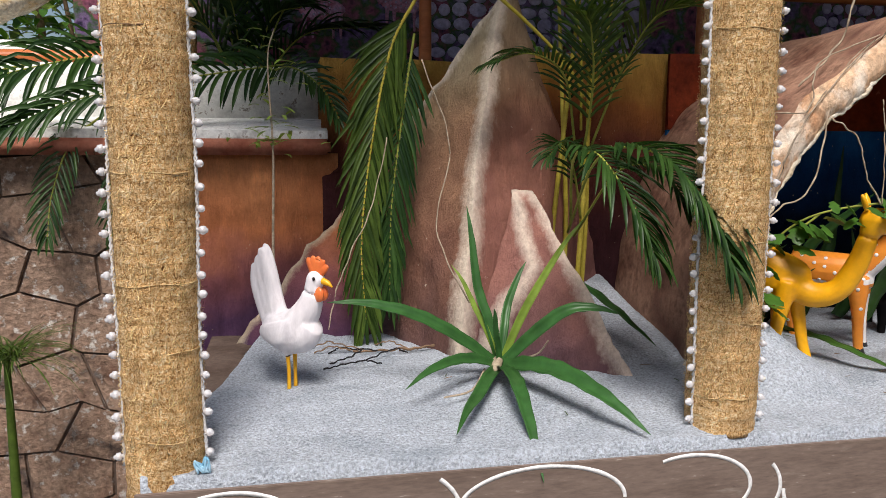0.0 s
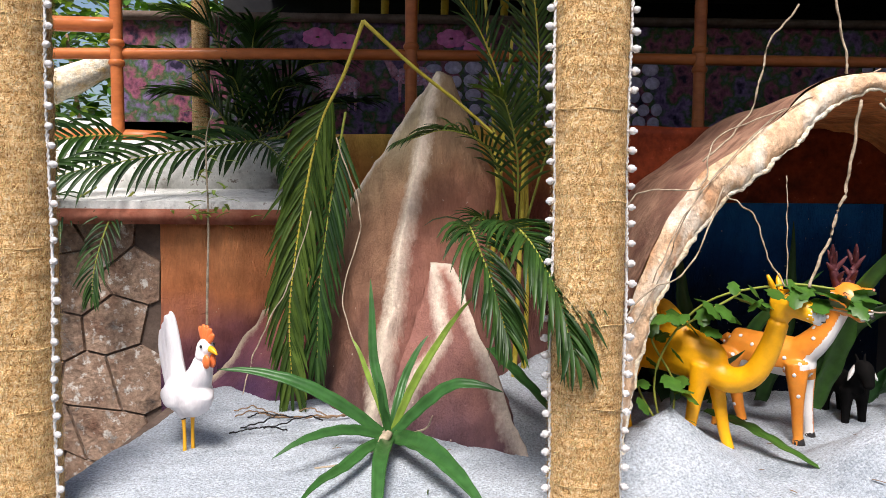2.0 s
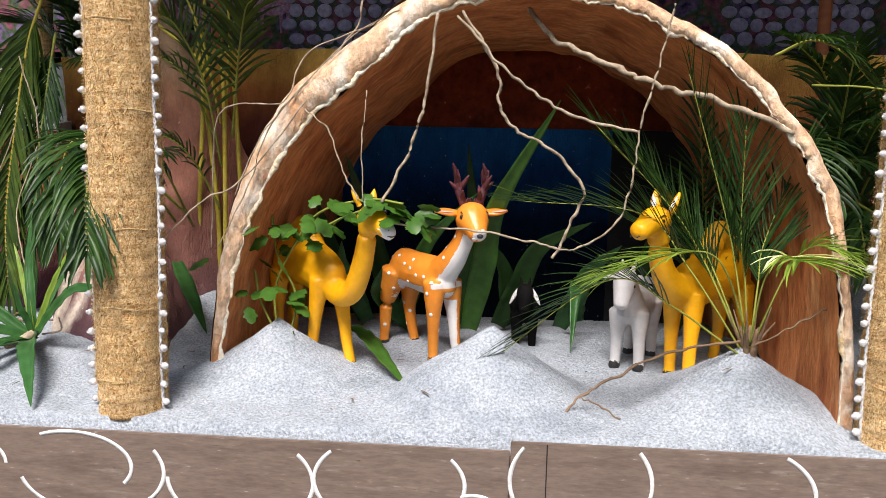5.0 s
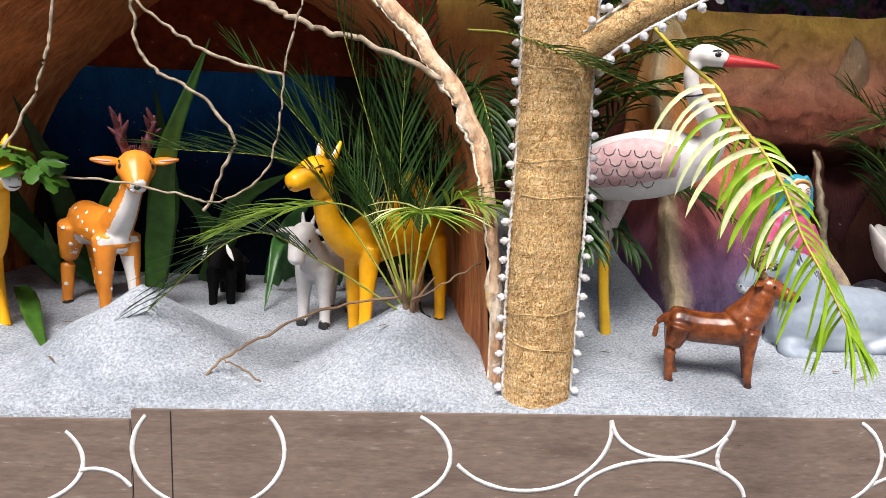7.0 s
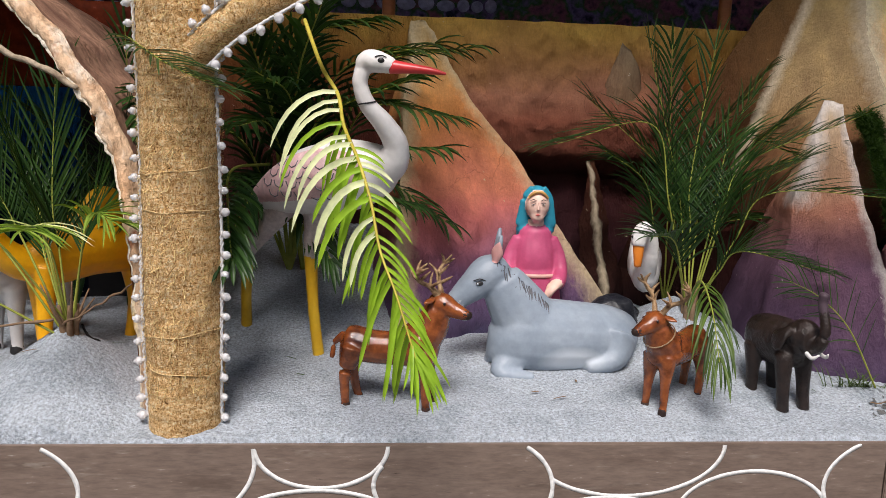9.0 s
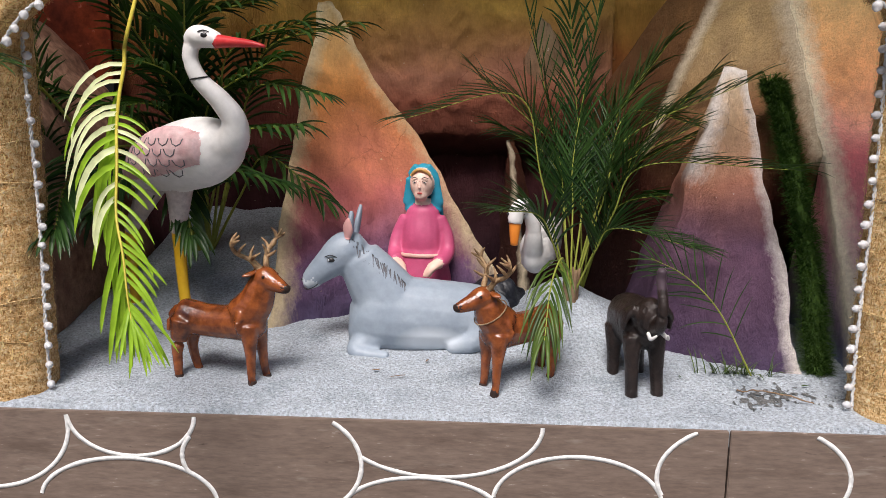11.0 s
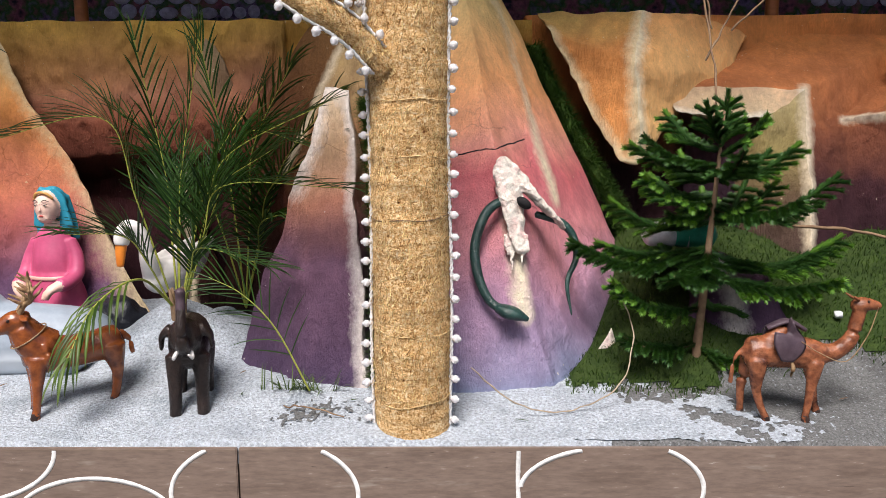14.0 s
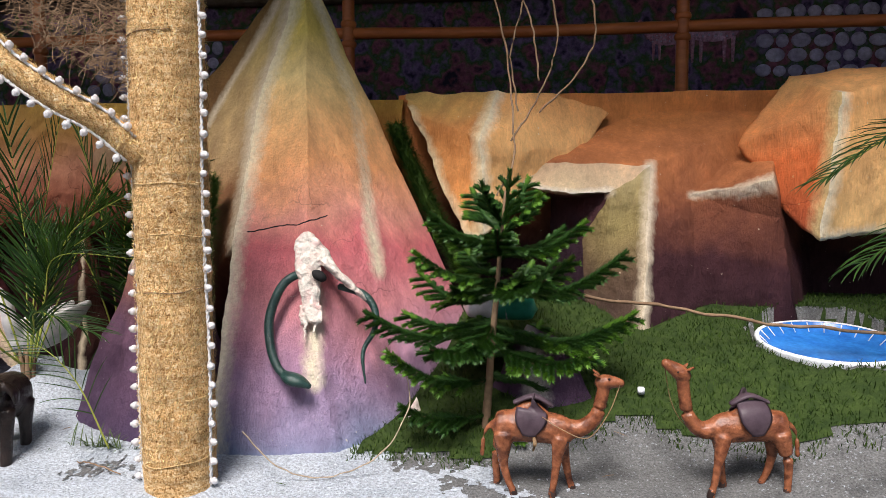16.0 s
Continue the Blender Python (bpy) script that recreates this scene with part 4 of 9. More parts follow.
for i in range(4 * n + 1):
    a = 180 * i / (4 * n)
    p = arch_point(a)
    out = Vector((math.cos(radians(a)), 0, math.sin(radians(a))))
    wide = rim_width(a)
    jag = 0.010 * noise.noise(Vector((a * 0.35, 1, 1))) + 0.006 * noise.noise(Vector((a * 1.1, 1, 5)))
    row = []
    for k, (f, dy) in enumerate(((0, 0.004), (0.12, -0.010), (0.4, -0.016), (0.7, -0.010), (1.0, 0.014))):
        lump = 0.007 * noise.noise(Vector((a * 0.4, f * 5, 3))) + 0.004 * noise.noise(Vector((a * 1.2, f * 9, 8)))
        row.append(b.verts.new(p + out * (wide * f + jag * (1 - f)) + Vector((0, dy + lump, 0))))
    rows.append(row)
    r = max(0.0012, 0.0036 + 0.007 * noise.noise(Vector((a * 0.22, 3, 3))))
    torn.append((*(p + out * (jag + 0.002) + Vector((0, -0.004 + 0.004 * noise.noise(Vector((a * 0.9, 6, 0))), 0))), r * (1.7 if a > 95 else 1.0), r))
for r, s in zip(rows, rows[1:]):
    for k in range(4):
        b.faces.new((r[k], r[k + 1], s[k + 1], s[k]))
part("rim", b, M["rim"], cave, "peach painted rim")
b = bmesh.new()
tube(b, torn, 8, 1, up=(0, 1, 0), wob=0.3)
part("torn_edge", b, M["torn"], cave, "raw whitish torn edge")
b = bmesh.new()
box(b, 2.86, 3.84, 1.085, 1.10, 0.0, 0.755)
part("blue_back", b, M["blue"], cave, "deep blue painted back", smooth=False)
# a near-black panel gives the shade of the cave's back corner
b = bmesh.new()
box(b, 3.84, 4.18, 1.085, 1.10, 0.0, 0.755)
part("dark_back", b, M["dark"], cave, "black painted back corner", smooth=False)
part("red_back", sheet(2.86, 4.18, 0.757, 1.03, 1.08, 0.02, 0.012, 5, 6), M["maroon"], cave, "dark red painted upper back with scuffs")

# ---- corridor behind: mural wall, rails, roof ----
mural = thing("wall_mural", "dark painted mural wall with lavender cobbles and mauve shapes", "wall", kind="structure")
b = bmesh.new()
box(b, 0.42, 11.0, 2.70, 2.85, -0.75, 1.74)
part("mural_wall", b, M["mural"], mural, smooth=False)
b = bmesh.new()
box(b, 0.42, 11.0, 2.64, 2.90, 1.74, 1.78, bevel=0.005)
part("mural_coping", b, M["mortar"], mural)
rng = random.Random(7)
for x0, x1, z0, z1 in ((2.15, 3.45, 1.16, 1.46), (8.35, 9.6, 1.30, 1.62), (4.6, 5.4, 1.25, 1.5)):
    z, k = z0, 0
    while z < z1:
        x = x0 + (0.05 if k % 2 else 0)
        while x < x1:
            w, h = rng.uniform(0.07, 0.12), rng.uniform(0.06, 0.085)
            b = bmesh.new()
            ball(b, (x + w / 2, 2.700, z + h / 2), (w * 0.47, 0.008, h * 0.47), 0, 10)
            part("cobble", b, M["mural_stone"], mural)
            x += w
        z += 0.075
        k += 1
for cx, cz, s in ((1.66, 1.40, 1.0), (2.10, 1.45, 1.0), (8.13, 1.55, 1.1), (7.9, 1.52, 0.8)):
    b = bmesh.new()
    ball(b, (cx, 2.699, cz), (0.13 * s, 0.006, 0.055 * s), 0, 14)
    tube(b, [(cx - 0.11 * s, 2.698, cz, 0.03 * s, 0.005), (cx - 0.16 * s, 2.698, cz + 0.08 * s, 0.018 * s, 0.005), (cx - 0.19 * s, 2.698, cz + 0.11 * s, 0.014 * s, 0.005)], 8, 3, up=(0, 1, 0))
    for dx in (-0.09, -0.05, 0.06, 0.10):
        tube(b, [(cx + dx * s, 2.698, cz - 0.03 * s, 0.012 * s, 0.004), (cx + dx * s, 2.698, cz - 0.15 * s, 0.006 * s, 0.004)], 6, 2, up=(0, 1, 0))
    part("mauve_shape", b, M["mural_deer"], mural)
    b = bmesh.new()
    for q in range(22):
        ball(b, (cx + (q % 8 - 3.5) * 0.028 * s, 2.692, cz + (q // 8 - 1) * 0.028 * s + 0.008 * (q % 2)), (0.006 * s, 0.003, 0.006 * s), 0, 6)
    part("white_spots", b, M["mural_stone"], mural)
for cx, cz in ((1.55, 1.66), (1.70, 1.63), (2.3, 1.66), (2.45, 1.62), (5.0, 1.64)):
    b = bmesh.new()
    for k in range(7):
        a = k * 0.9
        ball(b, (cx + 0.05 * math.cos(a), 2.698, cz + 0.03 * math.sin(a)), (0.04, 0.005, 0.025), 0, 8)
    part("magenta_flower", b, M["mural_pink"], mural)

railing = thing("railing", "varnished brown bamboo-like railing behind the parapet", "railing", kind="structure")
for x in (0.74, 2.085, 3.43, 4.85, 6.35, 7.83, 9.3):
    b = bmesh.new()
    tube(b, [(x, 1.9, 0.9, 0.030), (x, 1.9, 1.40, 0.028), (x, 1.9, 1.9, 0.030), (x, 1.9, 2.4, 0.028)], 12, 3)
    for z in (1.37, 1.46):
        tube(b, [(x, 1.9, z - 0.012, 0.034), (x, 1.9, z, 0.037), (x, 1.9, z + 0.012, 0.034)], 12, 2)
    part("post", b, M["bamboo"], railing)
for z, x0, x1, r in ((1.415, -3.0, 10.4, 0.026), (1.95, -3.0, 10.4, 0.03), (1.54, -3.0, 0.74, 0.035), (1.03, -3.0, 0.95, 0.035)):
    b = bmesh.new()
    tube(b, [(x0 + (x1 - x0) * k / 12, 1.9 + 0.03 * (k % 2), z + 0.006 * (k % 3), r) for k in range(13)], 10, 2)
    part("rail", b, M["bamboo"], railing)

# roof out of view; front and left edges placed to shape the daylight
roof = bmesh.new()
box(roof, 0.85, 12.0, -0.12, 6.0, 2.45, 2.55)
solid("ceiling", roof, M["roof"], "dark roof over the display and the passage", "ceiling", kind="structure", smooth=False)
rear = bmesh.new()
box(rear, 0.45, 12.0, 5.0, 5.2, -0.75, 2.45)
solid("wall_rear", rear, M["dark"], "dark wall behind the passage", "wall", kind="structure", smooth=False)
end = bmesh.new()
box(end, 10.4, 10.6, -0.0, 5.0, -0.75, 2.45)
solid("wall_end", end, M["dark"], "dark end wall of the passage", "wall", kind="structure", smooth=False)

for k in range(7):
    x = 1.75 + k * 0.17
    b = bmesh.new()
    tube(b, [(x, 2.76, 1.775, 0.022), (x + 0.004, 2.76, 1.90, 0.024), (x + 0.008, 2.76, 2.05, 0.016)], 10, 4)
    solid("yellow_peg", b, M["peg"], "yellow peg standing on the mural coping", "peg", "yellow pegs")

# unseen wall, added to keep low skylight off the back of the display
sky_block = bmesh.new()
box(sky_block, -30, 40, -7.2, -7.0, -0.75, 2.2)
solid("wall_facing", sky_block, M["mortar"], "plain garden wall behind the walkway", "wall", kind="structure", smooth=False)

# ---- rope-wrapped pillars and their light strings ----
def wrapped_tube(path, r, seed, n=40, ring_step=0.011):
    """A post wound with coir rope: each turn bulges a little."""
    bm = bmesh.new()
    p = np.array(path, float)
    seg = np.r_[0, np.cumsum(np.linalg.norm(np.diff(p, axis=0), axis=1))]
    k = int(seg[-1] / ring_step)
    rows = []
    for i in range(k + 1):
        s = seg[-1] * i / k
        c = Vector([np.interp(s, seg, p[:, a]) for a in range(3)])
        d = Vector([np.interp(min(s + 0.02, seg[-1]), seg, p[:, a]) - np.interp(max(s - 0.02, 0), seg, p[:, a]) for a in range(3)]).normalized()
        u = Vector((0, 1, 0))
        side = d.cross(u).normalized()
        u = side.cross(d)
        row = []
        for j in range(n):
            a = 2 * math.pi * j / n
            turn = s / 0.046 + j / n * 0.4 + 0.3 * noise.noise(Vector((s * 6, math.cos(a), seed)))
            bulge = 0.0026 * abs(math.sin(math.pi * turn)) + 0.0035 * noise.noise(Vector((math.cos(a) * 3, math.sin(a) * 3, s * 20 + seed))) + 0.0025 * noise.noise(Vector((math.cos(a) * 9, math.sin(a) * 9, s * 70 + seed)))
            row.append(bm.verts.new(c + (side * math.cos(a) + u * math.sin(a)) * (r + bulge)))
        rows.append(row)
    for a, b in zip(rows, rows[1:]):
        for j in range(n):
            bm.faces.new((a[j], a[(j + 1) % n], b[(j + 1) % n], b[j]))
    bm.faces.new(rows[-1])
    bm.faces.new(rows[0][::-1])
    return bm


def fibres(path, r, count, seed, length=0.035):
    """Loose coir hairs lying on a wound post, standing a little proud."""
    rg = random.Random(seed)
    verts, faces = [], []
    p = np.array(path, float)
    for _ in range(count):
        t = rg.random() * (len(p) - 1)
        i = min(int(t), len(p) - 2)
        c = Vector(p[i] + (p[i + 1] - p[i]) * (t - i))
        d = Vector(p[i + 1] - p[i]).normalized()
        side = d.cross(Vector((0, 1, 0))).normalized()
        u = side.cross(d)
        a = rg.uniform(0, 2 * math.pi)
        L, tilt = rg.uniform(0.4, 1.3) * length, rg.gauss(0, 0.5) if rg.random() < 0.3 else rg.uniform(-1.6, 1.6)
        pts = []
        for k in range(4):
            s = (k / 3 - 0.5) * L
            aa = a + math.sin(tilt) * s / r
            rr = r + 0.003 + (0.006 * rg.random() if k in (0, 3) else 0.001) + 0.002 * rg.random()
            pts.append(c + d * math.cos(tilt) * s + (side * math.cos(aa) + u * math.sin(aa)) * rr)
        w = (side * -math.sin(a) + u * math.cos(a)) * 0.0006 + d * 0.0003
        b0 = len(verts)
        for q in pts:
            verts += [q - w, q + w]
        for k in range(3):
            faces.append((b0 + 2 * k, b0 + 2 * k + 1, b0 + 2 * k + 3, b0 + 2 * k + 2))
    me = bpy.data.meshes.new("fibres")
    me.from_pydata(verts, [], faces)
    me.materials.append(M["coir_hair"])
    return me


def bulb_mesh():
    bm = bmesh.new()
    prof = [(0.0, 0.0040), (0.004, 0.0044), (0.0055, 0.0046), (0.006, 0.0076), (0.011, 0.0080), (0.0145, 0.0072), (0.0155, 0.0046), (0.0190, 0.0036), (0.0200, 0.0008)]
    rows = [[bm.verts.new((x, r * math.cos(k * math.pi / 5), r * math.sin(k * math.pi / 5))) for k in range(10)] for x, r in prof]
    for a, b in zip(rows, rows[1:]):
        for k in range(10):
            bm.faces.new((a[k], a[(k + 1) % 10], b[(k + 1) % 10], b[k]))
    bm.faces.new(rows[-1])
    bm.faces.new(rows[0][::-1])
    return finish(bm, "bulb", M["bulb"])


BULB = bulb_mesh()


def light_string(path, ways, seed, gap=0.0445, wire_r=0.0035):
    """A white cable with clear caps at even steps; ways: two directions between which the caps point."""
    rg = random.Random(seed)
    st = thing("light_string", "white cable with clear bulb caps along a coir pillar", "string lights", "light strings on the pillars")
    p = spline(path, 10)
    seg = np.r_[0, np.cumsum(np.linalg.norm(np.diff(p, axis=0), axis=1))]
    for strand in (0, 1):
        bm = bmesh.new()
        rows = []
        for i in range(int(seg[-1] / 0.012) + 1):
            s = min(i * 0.012, seg[-1])
            c = [np.interp(s, seg, p[:, a]) for a in range(3)]
            ph = s * 2 * math.pi / 0.03 + strand * math.pi
            rows.append((c[0] + 0.0028 * math.cos(ph), c[1] + 0.0028 * math.sin(ph), c[2], 0.0029))
        tube(bm, rows, 5, 1)
        part("cable", bm, M["wire"], st, "twisted white cable")
    s = gap * 0.5
    while s < seg[-1]:
        c = Vector([np.interp(s, seg, p[:, a]) for a in range(3)])
        f = rg.random()
        d = (Vector(ways[0]) * (1 - f) + Vector(ways[1]) * f + Vector((rg.gauss(0, 0.08), rg.gauss(0, 0.08), rg.gauss(0, 0.13)))).normalized()
        ob = new("bulb", BULB)
        ob.matrix_basis = Matrix.Translation(c) @ d.to_track_quat("X", "Z").to_matrix().to_4x4() @ Matrix.Scale(rg.uniform(1.02, 1.22), 4)
        ob.parent = st
        s += gap * rg.uniform(0.92, 1.08)
    return st


PILLARS = ((1.203, 0.082, 0.0), (2.53, 0.083, 0.0), (4.400, 0.079, 0.0), (6.352, 0.082, 0.004))
for k, (x, r, lean) in enumerate(PILLARS):
    y = (0.084, 0.084, 0.090, 0.092)[k]
    pil = thing("pillar", "pillar wound with straw-coloured coir rope at platform edge", "pillar", "coir pillars")
    path = [(x - lean * (z - 0.5), y, z) for z in np.linspace(0.004 if k else -0.06, 2.46, 30)]
    part("wrapped_post", wrapped_tube(path, r, k * 3.3), M["coir"], pil)
    hair = new("coir_fuzz", fibres([q for q in path if 0.02 < q[2] < 1.5], r, 6800, k, 0.019))
    hair.parent = pil
    tagged(hair, "loose straw-coloured fibres", kind="stuff")
    rg = random.Random(60 + k)
    for z in [0.10 + 0.17 * i + rg.uniform(-0.06, 0.06) for i in range(8)]:
        b = bmesh.new()
        tilt, turn, arc = rg.uniform(-0.012, 0.012), rg.uniform(0, 6.28), rg.uniform(2.2, 6.2)
        tube(b, [(x - lean * (z - 0.5) + (r + 0.0032) * math.cos(a + turn), y + (r + 0.0032) * math.sin(a + turn), z + tilt * math.cos(a) + 0.002 * math.sin(a * 5 + z * 90), 0.0011) for a in np.linspace(0, arc, 34)], 4, 1)
        part("binding_thread", b, M["coir_thread"] if rg.random() < 0.8 else M["twig"], pil)
    zs = np.linspace(0.015, 1.75, 14)
    wig = lambda z, s: 0.003 * math.sin(z * 9 + s)
    light_string([(x - lean * (z - 0.5) - r - 0.003 + wig(z, k), y - 0.015, z) for z in zs], ((-1, -0.15, 0), (-1, -0.45, 0)), k * 2 + 1)
    light_string([(x - lean * (z - 0.5) + r + 0.003 + wig(z, k + 2), y - 0.02, z) for z in zs], ((1, -0.35, 0), (0.7, -0.9, 0)), k * 2 + 2)


def side_branch(pts, r, seed, strings):
    br = thing("wrapped_branch", "coir-wound side branch lined with bulb caps", "branch", "coir branches")
    path = spline(pts, 10)
    part("wrapped_post", wrapped_tube(path, r, seed, 24, 0.008), M["coir"], br)
    h = new("coir_fuzz", fibres(path, r, 1100, seed, 0.02))
    h.parent = br
    tagged(h, "loose straw-coloured fibres", kind="stuff")
    for off, ways, sd in strings:
        light_string([(q[0] + off[0], q[1] + off[1], q[2] + off[2]) for q in path[2:]], ways, sd, 0.04)


side_branch([(4.44, 0.04, 0.80), (4.52, 0.0, 0.865), (4.63, -0.02, 0.93), (4.80, -0.03, 1.02), (5.0, -0.03, 1.14)], 0.033, 41,
            [((0.02, -0.025, -0.028), ((0.5, -0.5, -0.9), (0.2, -0.8, -0.7)), 50), ((-0.015, -0.02, 0.03), ((-0.3, -0.6, 0.9), (-0.5, -0.5, 0.7)), 51)])
side_branch([(6.31, 0.04, 0.79), (6.24, 0.0, 0.865), (6.15, -0.03, 0.92), (6.05, -0.05, 1.0), (5.95, -0.05, 1.12)], 0.028, 43,
            [((-0.012, -0.02, -0.026), ((-0.5, -0.4, -0.9), (-0.2, -0.8, -0.7)), 52), ((0.012, -0.02, 0.026), ((0.2, -0.6, 0.9), (0.4, -0.6, 0.7)), 53)])


# dry fibre bundle caught between the last pillar and its branch
rg = random.Random(91)
verts, faces = [], []
for _ in range(3200):
    p = Vector((rg.uniform(6.02, 6.29), rg.uniform(0.0, 0.10), 0.0))
    p.z = 0.93 + (6.29 - p.x) * 0.55 + rg.uniform(0.0, 0.42)
    a, e = rg.uniform(0, 6.28), rg.gauss(0, 0.6)
    d = Vector((math.cos(a) * math.cos(e), math.sin(a) * 0.4, math.sin(e))) * rg.uniform(0.02, 0.07)
    w = Vector((0, 0, 0.0007)) if abs(d.x) > abs(d.z) else Vector((0.0007, 0, 0))
    n0 = len(verts)
    m = p + d * 0.5 + Vector((rg.gauss(0, 0.006), -0.004, rg.gauss(0, 0.006)))
    verts += [p - w, p + w, m + w, m - w, p + d]
    faces += [(n0, n0 + 1, n0 + 2, n0 + 3), (n0 + 3, n0 + 2, n0 + 4)]
me = bpy.data.meshes.new("fibre_bundle")
me.from_pydata(verts, [], faces)
me.materials.append(M["twig"])
tagged(new("fibre_bundle", me), "grey-brown dry fibre bundle beside the coir branch", "fibre", kind="stuff")

# ---- painted and leather figures ----
from mathutils.bvhtree import BVHTree

C = {}
C["yellow"] = gloss_paint("yellow_enamel", (0.82, 0.37, 0.003), (0.90, 0.45, 0.006), 0.42)
C["ochre"] = surf("ochre_enamel_shade", [(0.56, 0.27, 0.012), (0.68, 0.36, 0.02)], 20, 0.45, 0.15, 60)
C["orange"] = gloss_paint("orange_enamel", (0.70, 0.22, 0.022), (0.78, 0.29, 0.035))
C["white"] = gloss_paint("white_enamel", (0.72, 0.70, 0.68), (0.82, 0.80, 0.78))
C["black"] = gloss_paint("black_enamel", (0.012, 0.011, 0.012), (0.03, 0.028, 0.028))
C["soot"] = surf("matt_black", [(0.004, 0.004, 0.004), (0.009, 0.008, 0.008)], 20, 0.8, 0.3, 60, spec=0.05)
C["pink"] = gloss_paint("pink_ear_enamel", (0.72, 0.32, 0.30), (0.80, 0.45, 0.42))
C["antler"] = surf("purple_brown_antler", [(0.06, 0.018, 0.022), (0.13, 0.04, 0.045)], 30, 0.5, 0.5, 90)
C["goat"] = gloss_paint("chalky_white", (0.55, 0.53, 0.52), (0.70, 0.68, 0.67), 0.6)
C["coral"] = gloss_paint("coral_comb", (0.72, 0.14, 0.035), (0.80, 0.22, 0.06))
C["beak"] = gloss_paint("yellow_beak", (0.75, 0.36, 0.01), (0.80, 0.45, 0.02))
C["feather"] = surf("white_plastic_feathers", [(0.74, 0.70, 0.72), (0.84, 0.81, 0.82)], 30, 0.5, 0.6, 55, 0.005, stretch=(1, 1, 0.35), grain=0.12)
C["blush"] = surf("blush_pink_wing", [(0.62, 0.30, 0.31), (0.74, 0.52, 0.52), (0.64, 0.38, 0.39)], 12, 0.5, 0.4, 50)
C["red"] = gloss_paint("red_beak", (0.55, 0.03, 0.035), (0.68, 0.06, 0.06))
C["leg"] = gloss_paint("yellow_leg", (0.62, 0.34, 0.01), (0.74, 0.46, 0.03))
C["shank"] = surf("greyish_shank", [(0.50, 0.42, 0.40), (0.62, 0.55, 0.52)], 25, 0.6, 0.5, 80)
C["grey"] = gloss_paint("blue_grey_enamel", (0.235, 0.285, 0.345), (0.31, 0.36, 0.42), 0.5)
grey_nt = C["grey"].node_tree
grey_bs = next(n for n in grey_nt.nodes if n.type == "BSDF_PRINCIPLED")
flank = grey_nt.nodes.new("ShaderNodeVectorMath")
flank.operation = "DISTANCE"
flank.inputs[1].default_value = (0.03 * 0.8, -0.08 * 0.8, 0.075 * 1.5)
grey_nt.links.new(coords(grey_nt.nodes, grey_nt.links, (0.8, 0.8, 1.5)), flank.inputs[0])
worn_patch = ramp(grey_nt.nodes, grey_nt.links, flank.outputs["Value"], [(0.035, (0.85, 0.85, 0.85)), (0.075, (0, 0, 0))])
grey_nt.links.new(mixed(grey_nt.nodes, grey_nt.links, worn_patch, grey_bs.inputs["Base Color"].links[0].from_socket, (0.60, 0.65, 0.70)), grey_bs.inputs["Base Color"])
C["pale_grey"] = gloss_paint("pale_grey_enamel", (0.44, 0.49, 0.54), (0.56, 0.60, 0.64), 0.5)
C["mane"] = surf("dark_mane_strokes", [(0.10, 0.095, 0.10), (0.19, 0.19, 0.21)], 45, 0.6, 0.3, 60)
C["robe"] = gloss_paint("pink_robe", (0.50, 0.070, 0.17), (0.60, 0.11, 0.23), 0.5)
C["skin"] = gloss_paint("peach_enamel", (0.80, 0.52, 0.42), (0.84, 0.58, 0.48), 0.5)
C["veil"] = gloss_paint("turquoise_veil", (0.02, 0.24, 0.36), (0.035, 0.32, 0.44), 0.45)
C["blond"] = gloss_paint("sandy_hair", (0.55, 0.28, 0.08), (0.62, 0.36, 0.12))
C["belt"] = gloss_paint("pale_pink_belt", (0.72, 0.42, 0.36), (0.78, 0.5, 0.44))
C["bill"] = gloss_paint("orange_bill", (0.75, 0.20, 0.02), (0.80, 0.27, 0.04))
C["leather"] = surf("glossy_brown_leather", [(0.12, 0.028, 0.009), (0.27, 0.075, 0.020), (0.055, 0.013, 0.006)], 20, 0.18, 0.5, 45, 0.006, grain=0.35, spec=0.6)
C["tan"] = surf("tan_brown_leather", [(0.14, 0.042, 0.018), (0.30, 0.105, 0.046), (0.07, 0.020, 0.010)], 26, 0.25, 0.7, 65, 0.006, grain=0.5, spec=0.5)
C["hide"] = surf("black_brown_leather", [(0.010, 0.007, 0.006), (0.028, 0.018, 0.015), (0.007, 0.005, 0.005)], 18, 0.3, 0.8, 70, 0.006, grain=0.45, spec=0.4)
C["hoof"] = surf("dark_hoof", [(0.02, 0.012, 0.01), (0.05, 0.03, 0.025)], 20, 0.5, 0.3, 60)
C["saddle"] = surf("dark_plum_saddle", [(0.045, 0.03, 0.04), (0.10, 0.07, 0.085)], 14, 0.4, 0.4, 50)
C["horn"] = surf("brown_straw_antler", [(0.10, 0.045, 0.022), (0.36, 0.24, 0.13), (0.15, 0.07, 0.035)], 60, 0.5, 0.5, 90)
C["snake"] = surf("dark_green_rubber", [(0.008, 0.028, 0.026), (0.02, 0.06, 0.05)], 40, 0.3, 0.8, 130, 0.004, spec=0.5)


